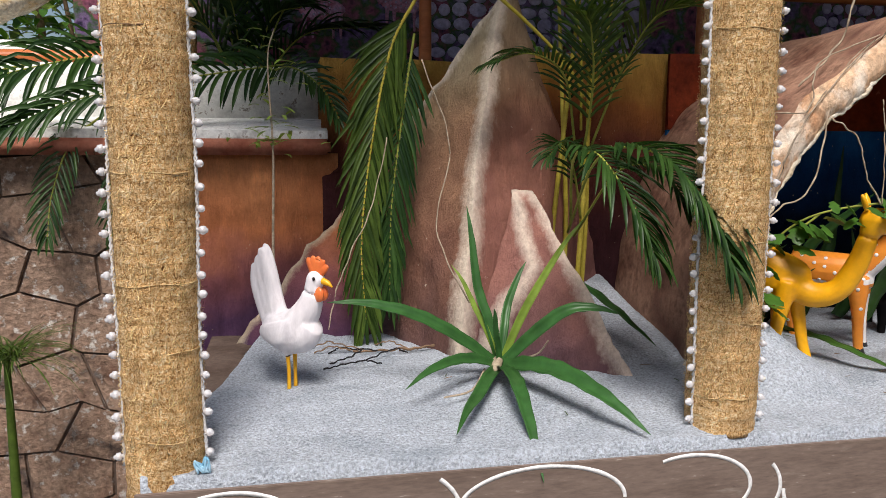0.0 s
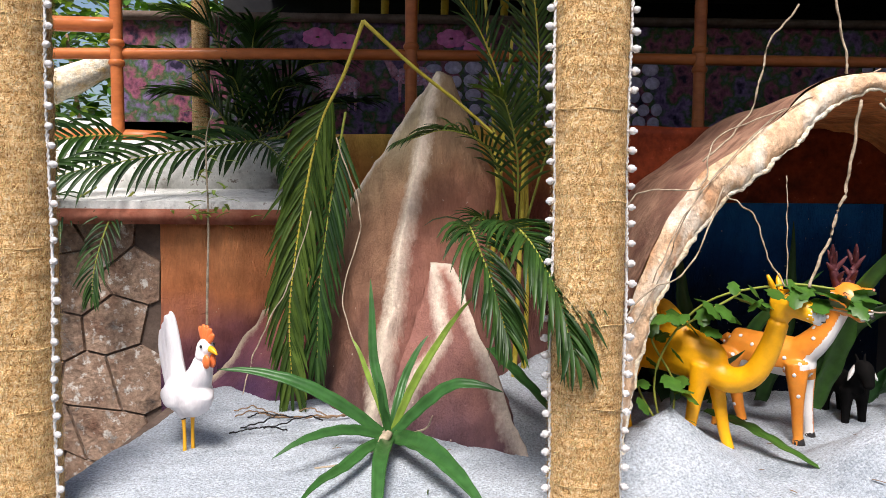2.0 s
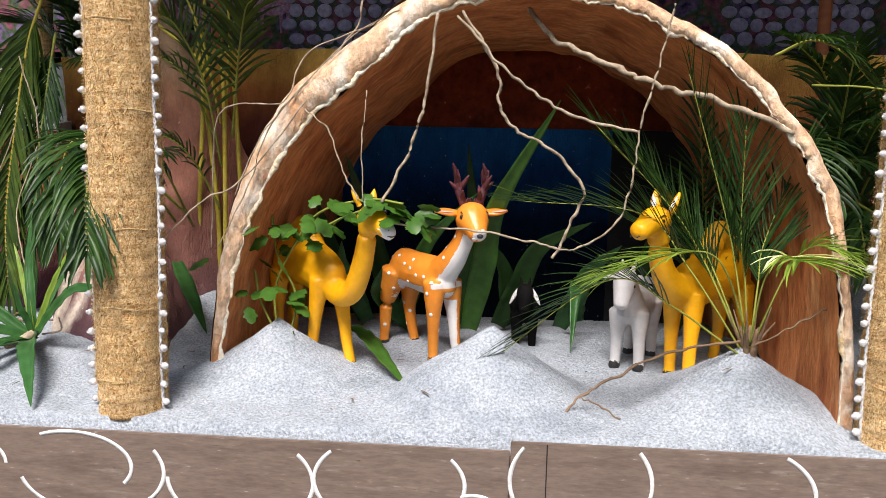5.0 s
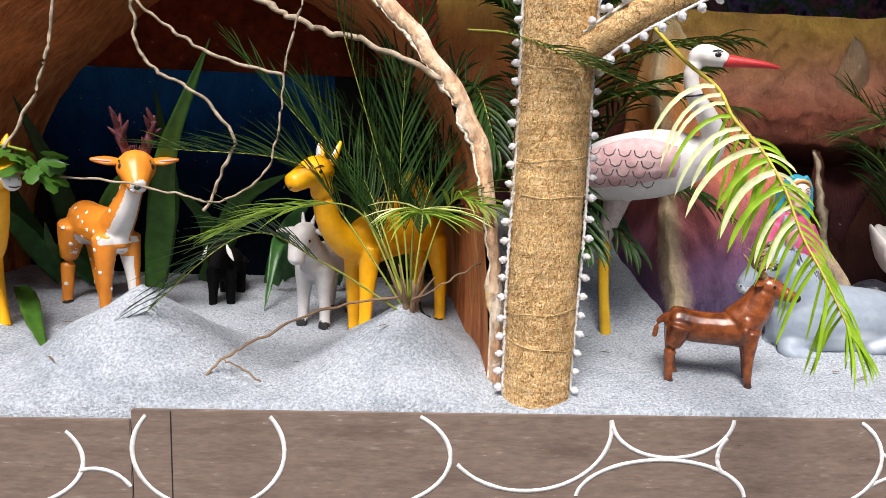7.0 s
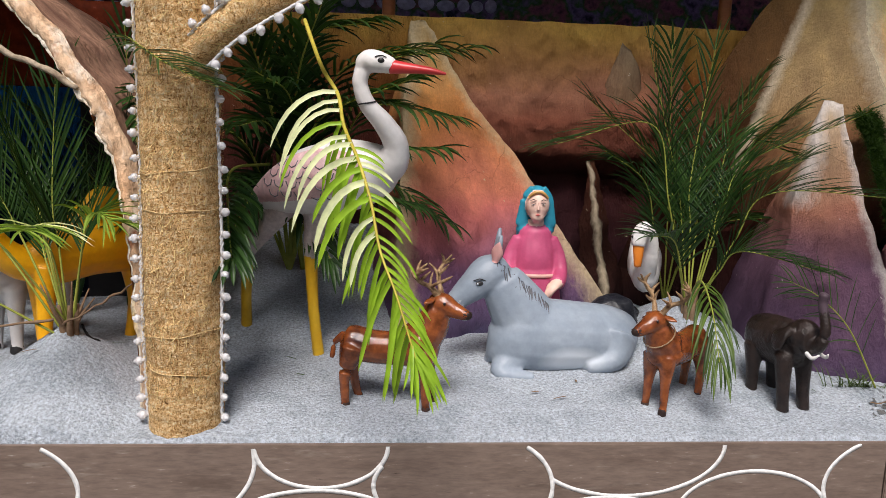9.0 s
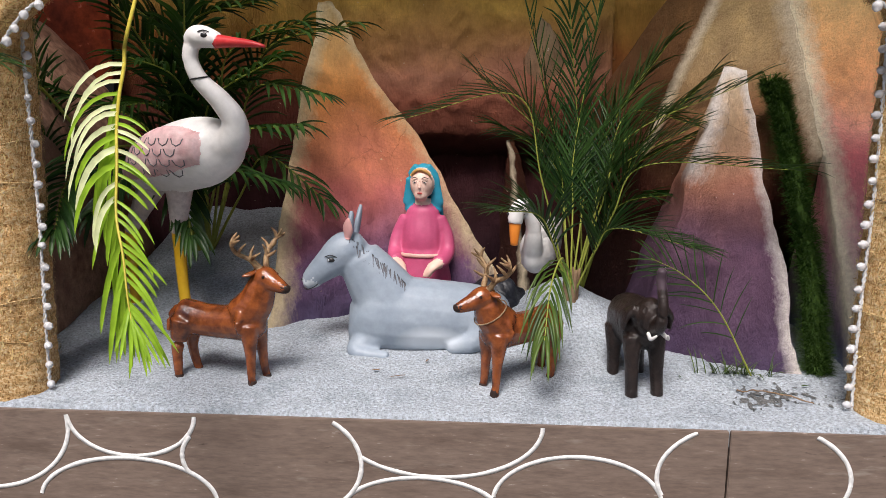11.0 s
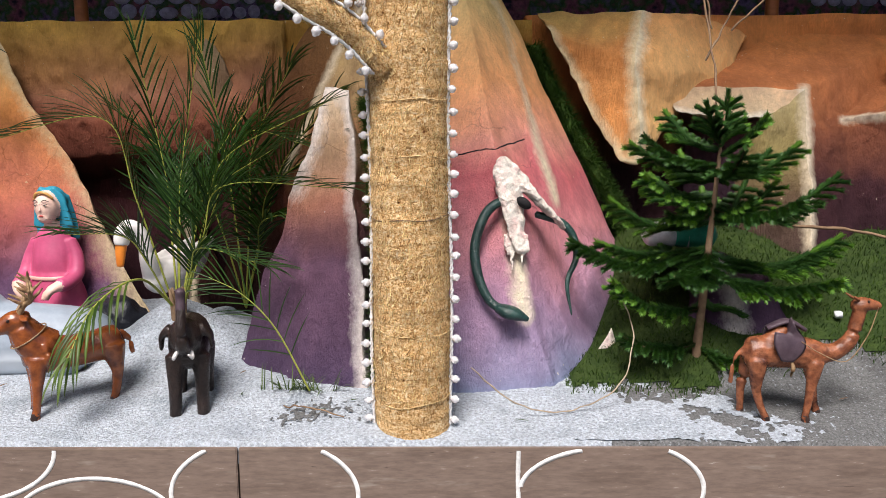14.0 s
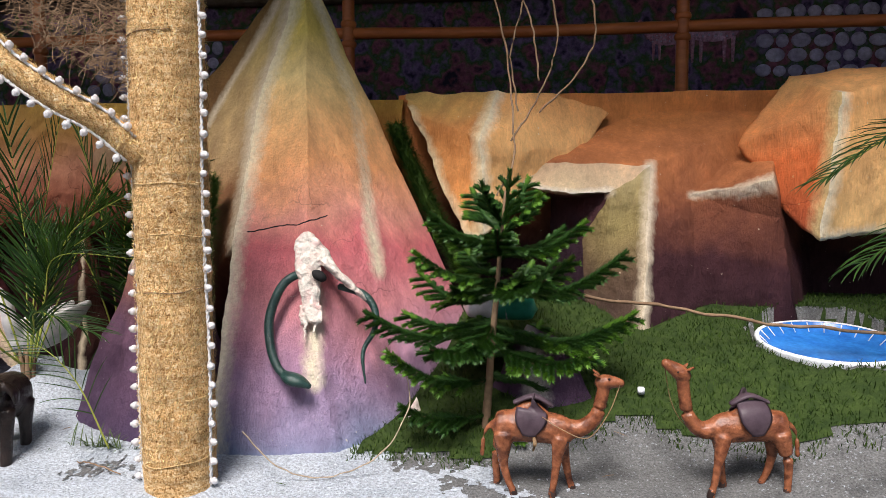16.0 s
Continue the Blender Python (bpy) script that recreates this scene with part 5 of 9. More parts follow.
def sculpt(name, base, mats, m, label, category, extra=None, voxel=0.0045, paint=None, smooth=4, group=""):
    """One solid statue mesh: overlapping forms are fused, smoothed and painted by nearest form."""
    bm = bmesh.new()
    base(bm)
    bmesh.ops.recalc_face_normals(bm, faces=bm.faces)
    bm.faces.ensure_lookup_table()
    tree = BVHTree.FromBMesh(bm)
    which = [f.material_index for f in bm.faces]
    raw = bpy.data.meshes.new("raw")
    bm.to_mesh(raw)
    bm.free()
    tmp = new("raw", raw)
    mod = tmp.modifiers.new("fuse", "REMESH")
    mod.mode, mod.voxel_size = "VOXEL", voxel
    dg = bpy.context.evaluated_depsgraph_get()
    fused = bpy.data.meshes.new_from_object(tmp.evaluated_get(dg))
    bpy.data.objects.remove(tmp)
    bm = bmesh.new()
    bm.from_mesh(fused)
    for _ in range(smooth):
        bmesh.ops.smooth_vert(bm, verts=bm.verts, factor=0.5, use_axis_x=True, use_axis_y=True, use_axis_z=True)
    bm.normal_update()
    for f in bm.faces:
        c = f.calc_center_median()
        i = tree.find_nearest(c)[2]
        k = which[i] if i is not None else 0
        f.material_index = paint(c, f.normal, k) if paint else k
    if extra:
        extra(bm)
    me = bpy.data.meshes.new(name)
    bm.to_mesh(me)
    bm.free()
    for c in mats:
        me.materials.append(C[c])
    me.polygons.foreach_set("use_smooth", [True] * len(me.polygons))
    ob = new(name, me)
    ob.matrix_basis = m
    return tagged(ob, label, category, group)


def leg(bm, hip, foot, r0, r1, r2, mat=0, hoof=None, bend=0.0):
    hx, hy, hz = hip
    fx, fy, fz = foot
    k = ((hx + fx) / 2 + bend, (hy + fy) / 2, fz + (hz - fz) * 0.52)
    tube(bm, [(hx, hy, hz, r0), (hx * 0.6 + k[0] * 0.4, hy * 0.6 + k[1] * 0.4, hz * 0.6 + k[2] * 0.4, r0 * 0.66 + r1 * 0.34), (*k, r1 * 1.04), ((k[0] + fx) / 2, (k[1] + fy) / 2, (k[2] + fz) / 2, (r1 + r2) * 0.49), (fx, fy, fz + 0.10 * (hz - fz), r2), (fx, fy, fz + 0.004, r2 * 1.10)], 12, 4, mat)
    if hoof is not None:
        tube(bm, [(fx, fy, fz + 0.018, r2 * 1.16), (fx + 0.004, fy, fz, r2 * 1.25)], 10, 2, hoof)


def ear(bm, root, tip, w, mat=0, thick=0.006):
    r, t = Vector(root), Vector(tip)
    tube(bm, [(*r, w * 0.5, thick), (*(r * 0.55 + t * 0.45), w, thick), (*(r * 0.2 + t * 0.8), w * 0.6, thick * 0.8), (*t, w * 0.12, thick * 0.5)], 10, 4, mat, up=(0.3, 0, 1))


def yellow_camel(name, m, label, stance=0.0, pale=True, steep=False):
    def base(bm):
        tube(bm, [(-0.18, 0, 0.268, 0.018, 0.026), (-0.16, 0, 0.272, 0.046, 0.060), (-0.10, 0, 0.28, 0.058, 0.073), (-0.02, 0, 0.28, 0.056, 0.072), (0.06, 0, 0.265, 0.053, 0.068), (0.12, 0, 0.25, 0.042, 0.055), (0.145, 0, 0.24, 0.024, 0.03)], 14, 5)
        tube(bm, [(-0.145, 0, 0.31, 0.03, 0.03), (-0.06, 0, 0.365, 0.034, 0.036), (-0.035, 0, 0.375, 0.03, 0.034), (0.03, 0, 0.32, 0.03, 0.03)], 12, 5)
        if steep:
            tube(bm, [(-0.15, 0, 0.315, 0.036, 0.034), (-0.085, 0, 0.375, 0.038, 0.040), (-0.05, 0, 0.392, 0.034, 0.036), (0.02, 0, 0.325, 0.036, 0.034)], 12, 5)
            tube(bm, [(0.08, 0, 0.25, 0.046), (0.15, 0, 0.262, 0.040), (0.203, 0, 0.315, 0.032), (0.226, 0, 0.375, 0.028), (0.236, 0, 0.425, 0.029)], 12, 5)
            tube(bm, [(0.212, 0, 0.442, 0.026), (0.248, 0, 0.446, 0.036, 0.036), (0.292, 0, 0.430, 0.029, 0.028), (0.322, 0, 0.418, 0.024, 0.023)], 12, 5)
        else:
            tube(bm, [(0.09, 0, 0.25, 0.044), (0.16, 0, 0.215, 0.037), (0.225, 0, 0.235, 0.032), (0.265, 0, 0.30, 0.030), (0.288, 0, 0.37, 0.027), (0.30, 0, 0.42, 0.03)], 12, 5)
            tube(bm, [(0.275, 0, 0.43, 0.024), (0.315, 0, 0.432, 0.033, 0.034), (0.36, 0, 0.415, 0.026, 0.026), (0.385, 0, 0.405, 0.022, 0.022)], 12, 5)
            tube(bm, [(0.372, 0, 0.408, 0.024, 0.022), (0.398, 0, 0.398, 0.019, 0.018)], 12, 4, 2 if pale else 0)
        for s in (1, -1):
            leg(bm, (0.10, s * 0.032, 0.25), (0.105 + s * stance, s * 0.040, 0), 0.030, 0.0185, 0.0158, 0, 3)
            leg(bm, (-0.14, s * 0.032, 0.25), (-0.15 - s * stance * 0.7, s * 0.040, 0), 0.034, 0.018, 0.0148, 0, 3, -0.012)
        tube(bm, [(-0.18, 0, 0.28, 0.012), (-0.20, 0, 0.22, 0.009), (-0.198, 0, 0.15, 0.011)], 8, 4)

    def extra(bm):
        for s in (1, -1):
            q = -0.067 if steep else 0.0
            ear(bm, (0.285 + q, s * 0.02, 0.460), (0.272 + q, s * 0.036, 0.515 if steep else 0.500), 0.014 if steep else 0.011, 0, 0.007)
            if steep:
                ear(bm, (0.291 + q, s * 0.022, 0.470), (0.279 + q, s * 0.036, 0.507), 0.007, 2, 0.003)
            ball(bm, (0.328 + q, s * 0.031, 0.446), (0.007, 0.004, 0.006), 3, 10)
            tube(bm, [(0.314 + q, s * 0.031, 0.455, 0.0012), (0.328 + q, s * 0.033, 0.461, 0.0016), (0.342 + q, s * 0.028, 0.454, 0.0012)], 5, 3, 3)
            tube(bm, [(0.396 + q, s * 0.012, 0.412, 0.0018), (0.402 + q, s * 0.009, 0.408, 0.0016)], 5, 2, 3)
        if not steep:
            tube(bm, [(0.40, 0.012, 0.394, 0.0016), (0.404, 0, 0.392, 0.0016), (0.40, -0.012, 0.394, 0.0016)], 5, 3, 3)

    def paint(c, n, k):
        return 1 if k == 0 and c.z > 0.355 and c.x < 0.06 and noise.noise(c * 30) > -0.25 else k

    return sculpt(name, base, ["yellow", "ochre", "white", "black"], m, label, "figurine", extra, 0.0045, paint, group="painted animal figures")


yellow_camel("camel_figurine", pose(2.885, 0.512, 0.034, 0, 0, -46) @ Matrix.Diagonal((1.03, 1.0, 1.07, 1)), "yellow enamelled camel figurine under leafy creeper in the cave", 0.045)
yellow_camel("camel_figurine", pose(4.045, 0.490, 0.036, 0, 0, -135) @ Matrix.Scale(1.06, 4), "yellow enamelled camel figurine behind palm fronds in the cave", 0.02, False, True)


def spotted_deer():
    def base(bm):
        tube(bm, [(-0.125, 0, 0.245, 0.02, 0.025), (-0.11, 0, 0.24, 0.044, 0.052), (-0.05, 0, 0.235, 0.048, 0.054), (0.03, 0, 0.23, 0.047, 0.056), (0.085, 0, 0.23, 0.040, 0.052), (0.105, 0, 0.235, 0.02, 0.03)], 14, 5)
        tube(bm, [(0.065, 0, 0.235, 0.044), (0.115, 0.0, 0.285, 0.036), (0.148, 0.004, 0.335, 0.028), (0.166, 0.008, 0.378, 0.028)], 12, 5)
        tube(bm, [(0.158, 0.016, 0.402, 0.034), (0.185, 0.002, 0.400, 0.046, 0.043), (0.216, -0.013, 0.378, 0.032, 0.031), (0.236, -0.022, 0.358, 0.022, 0.022)], 12, 5)
        for s in (1, -1):
            leg(bm, (0.075, s * 0.03, 0.22), (0.09, s * 0.042, 0), 0.032, 0.017, 0.014, 0, 2)
            leg(bm, (-0.10, s * 0.03, 0.23), (-0.115 + s * 0.02, s * 0.04, 0), 0.040, 0.019, 0.014, 0, 2, -0.016)
        tube(bm, [(-0.12, 0, 0.265, 0.014), (-0.145, 0, 0.25, 0.010)], 8, 3)

    def extra(bm):
        for s in (1, -1):
            side = Vector((0.45, 0.89, 0)) * s
            r = Vector((0.174, 0.008, 0.413)) + side * 0.032
            t = r + side * 0.066 + Vector((0.004, -0.004, 0.006))
            ear(bm, r, t, 0.025, 0, 0.007)
            off = Vector((0.0065, -0.0035, 0.001))
            tube(bm, [(*(r * 0.7 + t * 0.3 + off), 0.009, 0.003), (*(r * 0.45 + t * 0.55 + off), 0.015, 0.003), (*(r * 0.1 + t * 0.9 + off), 0.004, 0.002)], 8, 3, 3)
            e = Vector((0.206, -0.008, 0.405)) + side * 0.034
            ball(bm, e, (0.006, 0.006, 0.0075), 2, 10)
            tube(bm, [(*(e + Vector((-0.01, 0.004, 0.010))), 0.0012), (*(e + Vector((0, -0.004, 0.015))), 0.0014), (*(e + Vector((0.01, -0.008, 0.010))), 0.0012)], 5, 3, 2)
            a = Vector((0.170, 0.010, 0.428)) + side * 0.018
            b = a + side * 0.016 + Vector((0, 0, 0.042))
            c = b + side * 0.010 + Vector((0, 0, 0.052))
            tube(bm, [(*a, 0.011), (*b, 0.010), (*c, 0.004)], 8, 4, 4, wob=0.4)
            for f, o in ((0.18, (0.018, -0.016, 0.022)), (0.30, (-0.020, 0.012, 0.020)), (0.48, (0.022, 0.004, 0.030)), (0.62, (-0.016, 0.010, 0.030)), (0.66, (0.010, -0.018, 0.026)), (0.85, (0.004, -0.014, 0.026)), (0.40, side * 0.024 + Vector((0, 0, 0.022)))):
                q = a + (c - a) * f
                tube(bm, [(*q, 0.0075), (*(q + Vector(o) * 0.7), 0.006), (*(q + Vector(o) * 1.25), 0.002)], 6, 3, 4)
            for k in range(4):
                q = Vector((0.168, 0.010, 0.430)) + side * 0.006 * k
                tube(bm, [(*q, 0.004), (*(q + Vector((0.004 * k, 0.004, 0.022))), 0.0015)], 6, 2, 4)
        ball(bm, (0.250, -0.030, 0.362), (0.009, 0.008, 0.006), 2, 8)
        rg = random.Random(3)
        fs = [f for f in bm.faces if f.material_index == 0 and abs(f.normal.y) > 0.45 and 0.06 < f.calc_center_median().z < 0.36]
        taken = []
        while len(taken) < 46 and fs:
            f = rg.choice(fs)
            c = f.calc_center_median()
            if all((c - d).length > 0.026 for d, _ in taken):
                taken.append((c.copy(), f.normal.copy()))
            fs.remove(f)
        for c, nrm in taken:
            g = bmesh.ops.create_uvsphere(bm, u_segments=8, v_segments=5, radius=1.0, matrix=Matrix.Translation(c) @ nrm.to_track_quat("Z", "Y").to_matrix().to_4x4() @ Matrix.Diagonal((0.0058, 0.0058, 0.0014, 1)))
            for f in {f for v in g["verts"] for f in v.link_faces}:
                f.material_index = 1

    def paint(c, n, k):
        if k == 0:
            if 0.205 < c.z < 0.40 and c.x > 0.08 and n.x - 0.3 * n.y - 0.35 * n.z > 0.78:
                return 1
            if (0.15 < c.z < 0.215 and n.z < -0.5) or (c.z < 0.17 and c.x > 0.03 and c.y > 0 and n.y < -0.2):
                return 1
        return k

    return sculpt("deer_figurine", base, ["orange", "white", "black", "pink", "antler"], pose(3.222, 0.605, 0.036, 0, 0, -45) @ Matrix.Scale(1.12, 4), "orange spotted deer figurine with dark antlers and white chest", "figurine", extra, 0.004, paint, group="painted animal figures")


spotted_deer()


def small_goat(name, mats, m, label, crest=False):
    def base(bm):
        tube(bm, [(-0.12, 0, 0.17, 0.02, 0.02), (-0.10, 0, 0.17, 0.042, 0.045), (-0.03, 0, 0.165, 0.046, 0.050), (0.04, 0, 0.17, 0.044, 0.050), (0.075, 0, 0.18, 0.025, 0.03)], 14, 5)
        tube(bm, [(0.045, 0, 0.18, 0.040), (0.08, 0, 0.215, 0.033), (0.10, 0, 0.245, 0.030)], 12, 4)
        tube(bm, [(0.085, 0, 0.255, 0.026), (0.115, 0, 0.248, 0.032, 0.032), (0.14, 0, 0.215, 0.024, 0.026), (0.152, 0, 0.188, 0.019, 0.019)], 12, 5)
        for s in (1, -1):
            leg(bm, (0.05, s * 0.028, 0.16), (0.055, s * 0.032, 0), 0.028, 0.017, 0.014, 0, 2)
            leg(bm, (-0.09, s * 0.028, 0.17), (-0.10, s * 0.032, 0), 0.034, 0.018, 0.014, 0, 2, -0.01)
        for k in range(5):
            tube(bm, [(0.085 - k * 0.002, -0.02, 0.155 + k * 0.012, 0.004), (0.092, 0, 0.15 + k * 0.012, 0.005), (0.085 - k * 0.002, 0.02, 0.155 + k * 0.012, 0.004)], 6, 3)

    def extra(bm):
        for s in (1, -1):
            ear(bm, (0.095, s * 0.026, 0.26), (0.095, s * 0.085, 0.25) if not crest else (0.105, s * 0.055, 0.205), 0.014 if not crest else 0.009, 0 if not crest else 1, 0.006)
            ball(bm, (0.13, s * 0.026, 0.24), (0.005, 0.004, 0.005), 2, 8)
            tube(bm, [(0.09, s * 0.012, 0.275, 0.006), (0.082, s * 0.018, 0.30, 0.003)], 6, 3)

    return sculpt(name, base, mats, m, label, "figurine", extra, 0.0045, group="painted animal figures")


small_goat("lamb_figurine", ["goat", "white", "black", "coral"], pose(3.858, 0.555, 0.045, 0, 0, -112) @ Matrix.Scale(1.1, 4), "chalky white lamb figurine standing on the sand")
small_goat("black_goat_figurine", ["soot", "white", "soot", "coral"], pose(3.538, 0.74, 0.022, 0, 0, -92) @ Matrix.Scale(0.86, 4), "black goat figurine with drooping white ears", True)


def rooster():
    def base(bm):
        tube(bm, [(-0.085, 0, 0.165, 0.02, 0.02), (-0.06, 0, 0.160, 0.042, 0.044), (-0.01, 0, 0.152, 0.052, 0.060), (0.04, 0, 0.158, 0.047, 0.057), (0.07, 0, 0.185, 0.036, 0.043)], 16, 5)
        tube(bm, [(0.03, 0, 0.175, 0.050, 0.045), (0.065, 0, 0.225, 0.036), (0.08, 0, 0.27, 0.026), (0.085, 0, 0.30, 0.023)], 14, 5)
        ball(bm, (0.088, 0, 0.298), (0.027, 0.023, 0.025), 0, 14)
        for k in range(7):
            f = k / 6
            y = 0.006 * (-1) ** k
            tube(bm, [(-0.030 - 0.035 * f, y * 0.5, 0.165 - 0.01 * f, 0.024, 0.026), (-0.052 - 0.048 * f, y, 0.245 - 0.035 * f, 0.013, 0.022), (-0.068 - 0.055 * f, y, 0.315 - 0.055 * f, 0.010, 0.019), (-0.082 - 0.052 * f + 0.012 * f * f, y, 0.362 - 0.058 * f, 0.007, 0.015), (-0.092 - 0.044 * f, y, 0.378 - 0.062 * f - 0.02 * f * f, 0.004, 0.006)], 10, 4)
        for s in (1, -1):
            tube(bm, [(0.035, s * 0.040, 0.168, 0.010, 0.03), (-0.02, s * 0.052, 0.152, 0.010, 0.032), (-0.075, s * 0.036, 0.15, 0.006, 0.016)], 10, 4)
            tube(bm, [(0.0, s * 0.02, 0.11, 0.018), (0.0, s * 0.017, 0.09, 0.008)], 8, 3)

    def extra(bm):
        for k in range(5):
            a = 0.4 + k * 0.45
            tube(bm, [(0.088, 0, 0.31, 0.006, 0.016), (0.088 + 0.034 * math.cos(a), 0, 0.318 + 0.032 * math.sin(a), 0.005, 0.011), (0.088 + 0.045 * math.cos(a), 0, 0.318 + 0.042 * math.sin(a), 0.003, 0.004)], 8, 4, 1)
        tube(bm, [(0.105, 0, 0.298, 0.010), (0.126, 0, 0.293, 0.008), (0.142, 0, 0.284, 0.002)], 8, 4, 2)
        for s in (1, -1):
            ball(bm, (0.105, s * 0.010, 0.262), (0.016, 0.009, 0.020), 1, 10)
            ball(bm, (0.098, s * 0.022, 0.304), (0.005, 0.003, 0.005), 3, 8)
            tube(bm, [(0.0, s * 0.016, 0.098, 0.0065), (0.002, s * 0.014, 0.05, 0.0052), (0.002, s * 0.014, -0.012, 0.006)], 8, 3, 2)
            tube(bm, [(0.0, s * 0.016, 0.098, 0.0085), (0.001, s * 0.016, 0.088, 0.008)], 8, 2, 3)

    return sculpt("rooster_figurine", base, ["feather", "coral", "beak", "black"], pose(1.474, 0.460, 0.046, 0, 0, -40) @ Matrix.Diagonal((1.0, 0.95, 1.02, 1)), "white plastic rooster figurine with coral comb standing on sand", "figurine", extra, 0.0035, smooth=2, group="painted animal figures")


rooster()


def wading_bird():
    o = Vector((4.60, 0.45, 0.0))
    L = lambda x, y, z: (x - o.x, y - o.y, z)

    def base(bm):
        tube(bm, [(*L(4.50, 0.50, 0.47), 0.01, 0.02), (*L(4.545, 0.48, 0.50), 0.05, 0.05), (*L(4.62, 0.44, 0.535), 0.080, 0.082), (*L(4.70, 0.40, 0.555), 0.088, 0.092), (*L(4.77, 0.365, 0.57), 0.078, 0.086), (*L(4.83, 0.335, 0.585), 0.05, 0.06), (*L(4.85, 0.325, 0.59), 0.03, 0.04)], 18, 5)
        tube(bm, [(*L(4.80, 0.345, 0.575), 0.055), (*L(4.845, 0.315, 0.60), 0.042), (*L(4.855, 0.30, 0.645), 0.032), (*L(4.825, 0.285, 0.695), 0.026), (*L(4.785, 0.27, 0.74), 0.021), (*L(4.768, 0.262, 0.785), 0.019), (*L(4.772, 0.258, 0.815), 0.020)], 14, 5)
        tube(bm, [(*L(4.765, 0.262, 0.825), 0.018), (*L(4.79, 0.256, 0.838), 0.029, 0.027), (*L(4.825, 0.247, 0.832), 0.024, 0.023), (*L(4.845, 0.242, 0.825), 0.018, 0.017)], 14, 5)
        for hip, knee, foot in ((L(4.665, 0.42, 0.50), L(4.640, 0.455, 0.345), L(4.664, 0.446, 0.060)), (L(4.58, 0.47, 0.49), L(4.462, 0.555, 0.335), L(4.450, 0.59, 0.085))):
            h, k, f = Vector(hip), Vector(knee), Vector(foot)
            tube(bm, [(*h, 0.042), (*(h * 0.4 + k * 0.6), 0.028), (*k, 0.020)], 12, 5, 2)
            tube(bm, [(*k, 0.0185), (*(k * 0.5 + f * 0.5 + Vector((-0.004, 0, 0))), 0.0155), (*f, 0.017), (*(f + Vector((0, 0, -0.02))), 0.021)], 12, 5, 3)
        for s in (1, -1):
            side = Vector((0.42, 0.9, 0)) * s * 0.062
            tube(bm, [(*(Vector(L(4.79, 0.355, 0.575)) + side * 0.9), 0.03, 0.04), (*(Vector(L(4.70, 0.40, 0.57)) + side * 1.1), 0.034, 0.062), (*(Vector(L(4.60, 0.455, 0.54)) + side), 0.03, 0.05), (*(Vector(L(4.51, 0.50, 0.50)) + side * 0.5), 0.012, 0.02)], 12, 5, 1)

    def extra(bm):
        tube(bm, [(*L(4.838, 0.243, 0.826), 0.0175, 0.0165), (*L(4.88, 0.231, 0.823), 0.014, 0.012), (*L(4.93, 0.216, 0.818), 0.010, 0.008), (*L(4.962, 0.206, 0.812), 0.003, 0.003)], 12, 4, 4)
        for s in (1, -1):
            e = Vector(L(4.822, 0.247, 0.838)) + Vector((0.3, 0.95, 0)) * s * 0.0225
            ball(bm, e, (0.0085, 0.004, 0.006), 5, 10)
            tube(bm, [(*(e + Vector((-0.014, 0, 0.008))), 0.0014), (*(e + Vector((0.0, 0, 0.011))), 0.0016), (*(e + Vector((0.012, 0, 0.007))), 0.0012)], 5, 3, 5)
            # scalloped feather edges on the wing
            for r in range(4):
                for k in range(6 - r % 2):
                    c = Vector(L(4.575 + 0.036 * k + 0.018 * (r % 2), 0.0, 0.60 - 0.026 * r))
                    cy = 0.485 - (c.x + o.x - 4.56) * 0.52
                    prev = []
                    for q in range(5):
                        a = math.pi * (1.0 + q / 4)
                        p = c + Vector((0.018 * math.cos(a), 0, 0.018 * math.sin(a)))
                        p.y = cy - o.y
                        d = Vector((-0.42, -0.9, 0)) * s
                        hit = FEATHER.ray_cast(p + d * -0.0 + Vector((0.42, 0.9, 0)) * s * 0.3, d)
                        if hit[0] is not None:
                            prev.append((*hit[0], 0.0016))
                    if len(prev) > 2:
                        tube(bm, prev, 5, 1, 6)
        ring = [(*(Vector(L(4.784, 0.27, 0.742)) + Vector((0.0215 * math.cos(a), 0.0215 * math.sin(a), 0.004 * math.cos(a)))), 0.002) for a in np.linspace(0, 6.283, 16)]
        tube(bm, ring, 5, 1, 5)

    global FEATHER
    pre = bmesh.new()
    base(pre)
    FEATHER = BVHTree.FromBMesh(pre)
    pre.free()

    return sculpt("stork_figurine", base, ["white", "blush", "shank", "leg", "red", "black", "mane"], Matrix.Translation(o + Vector((0, 0, -0.014))), "white and blush wading bird figurine with red beak", "figurine", extra, 0.005, smooth=3, group="painted animal figures")


wading_bird()


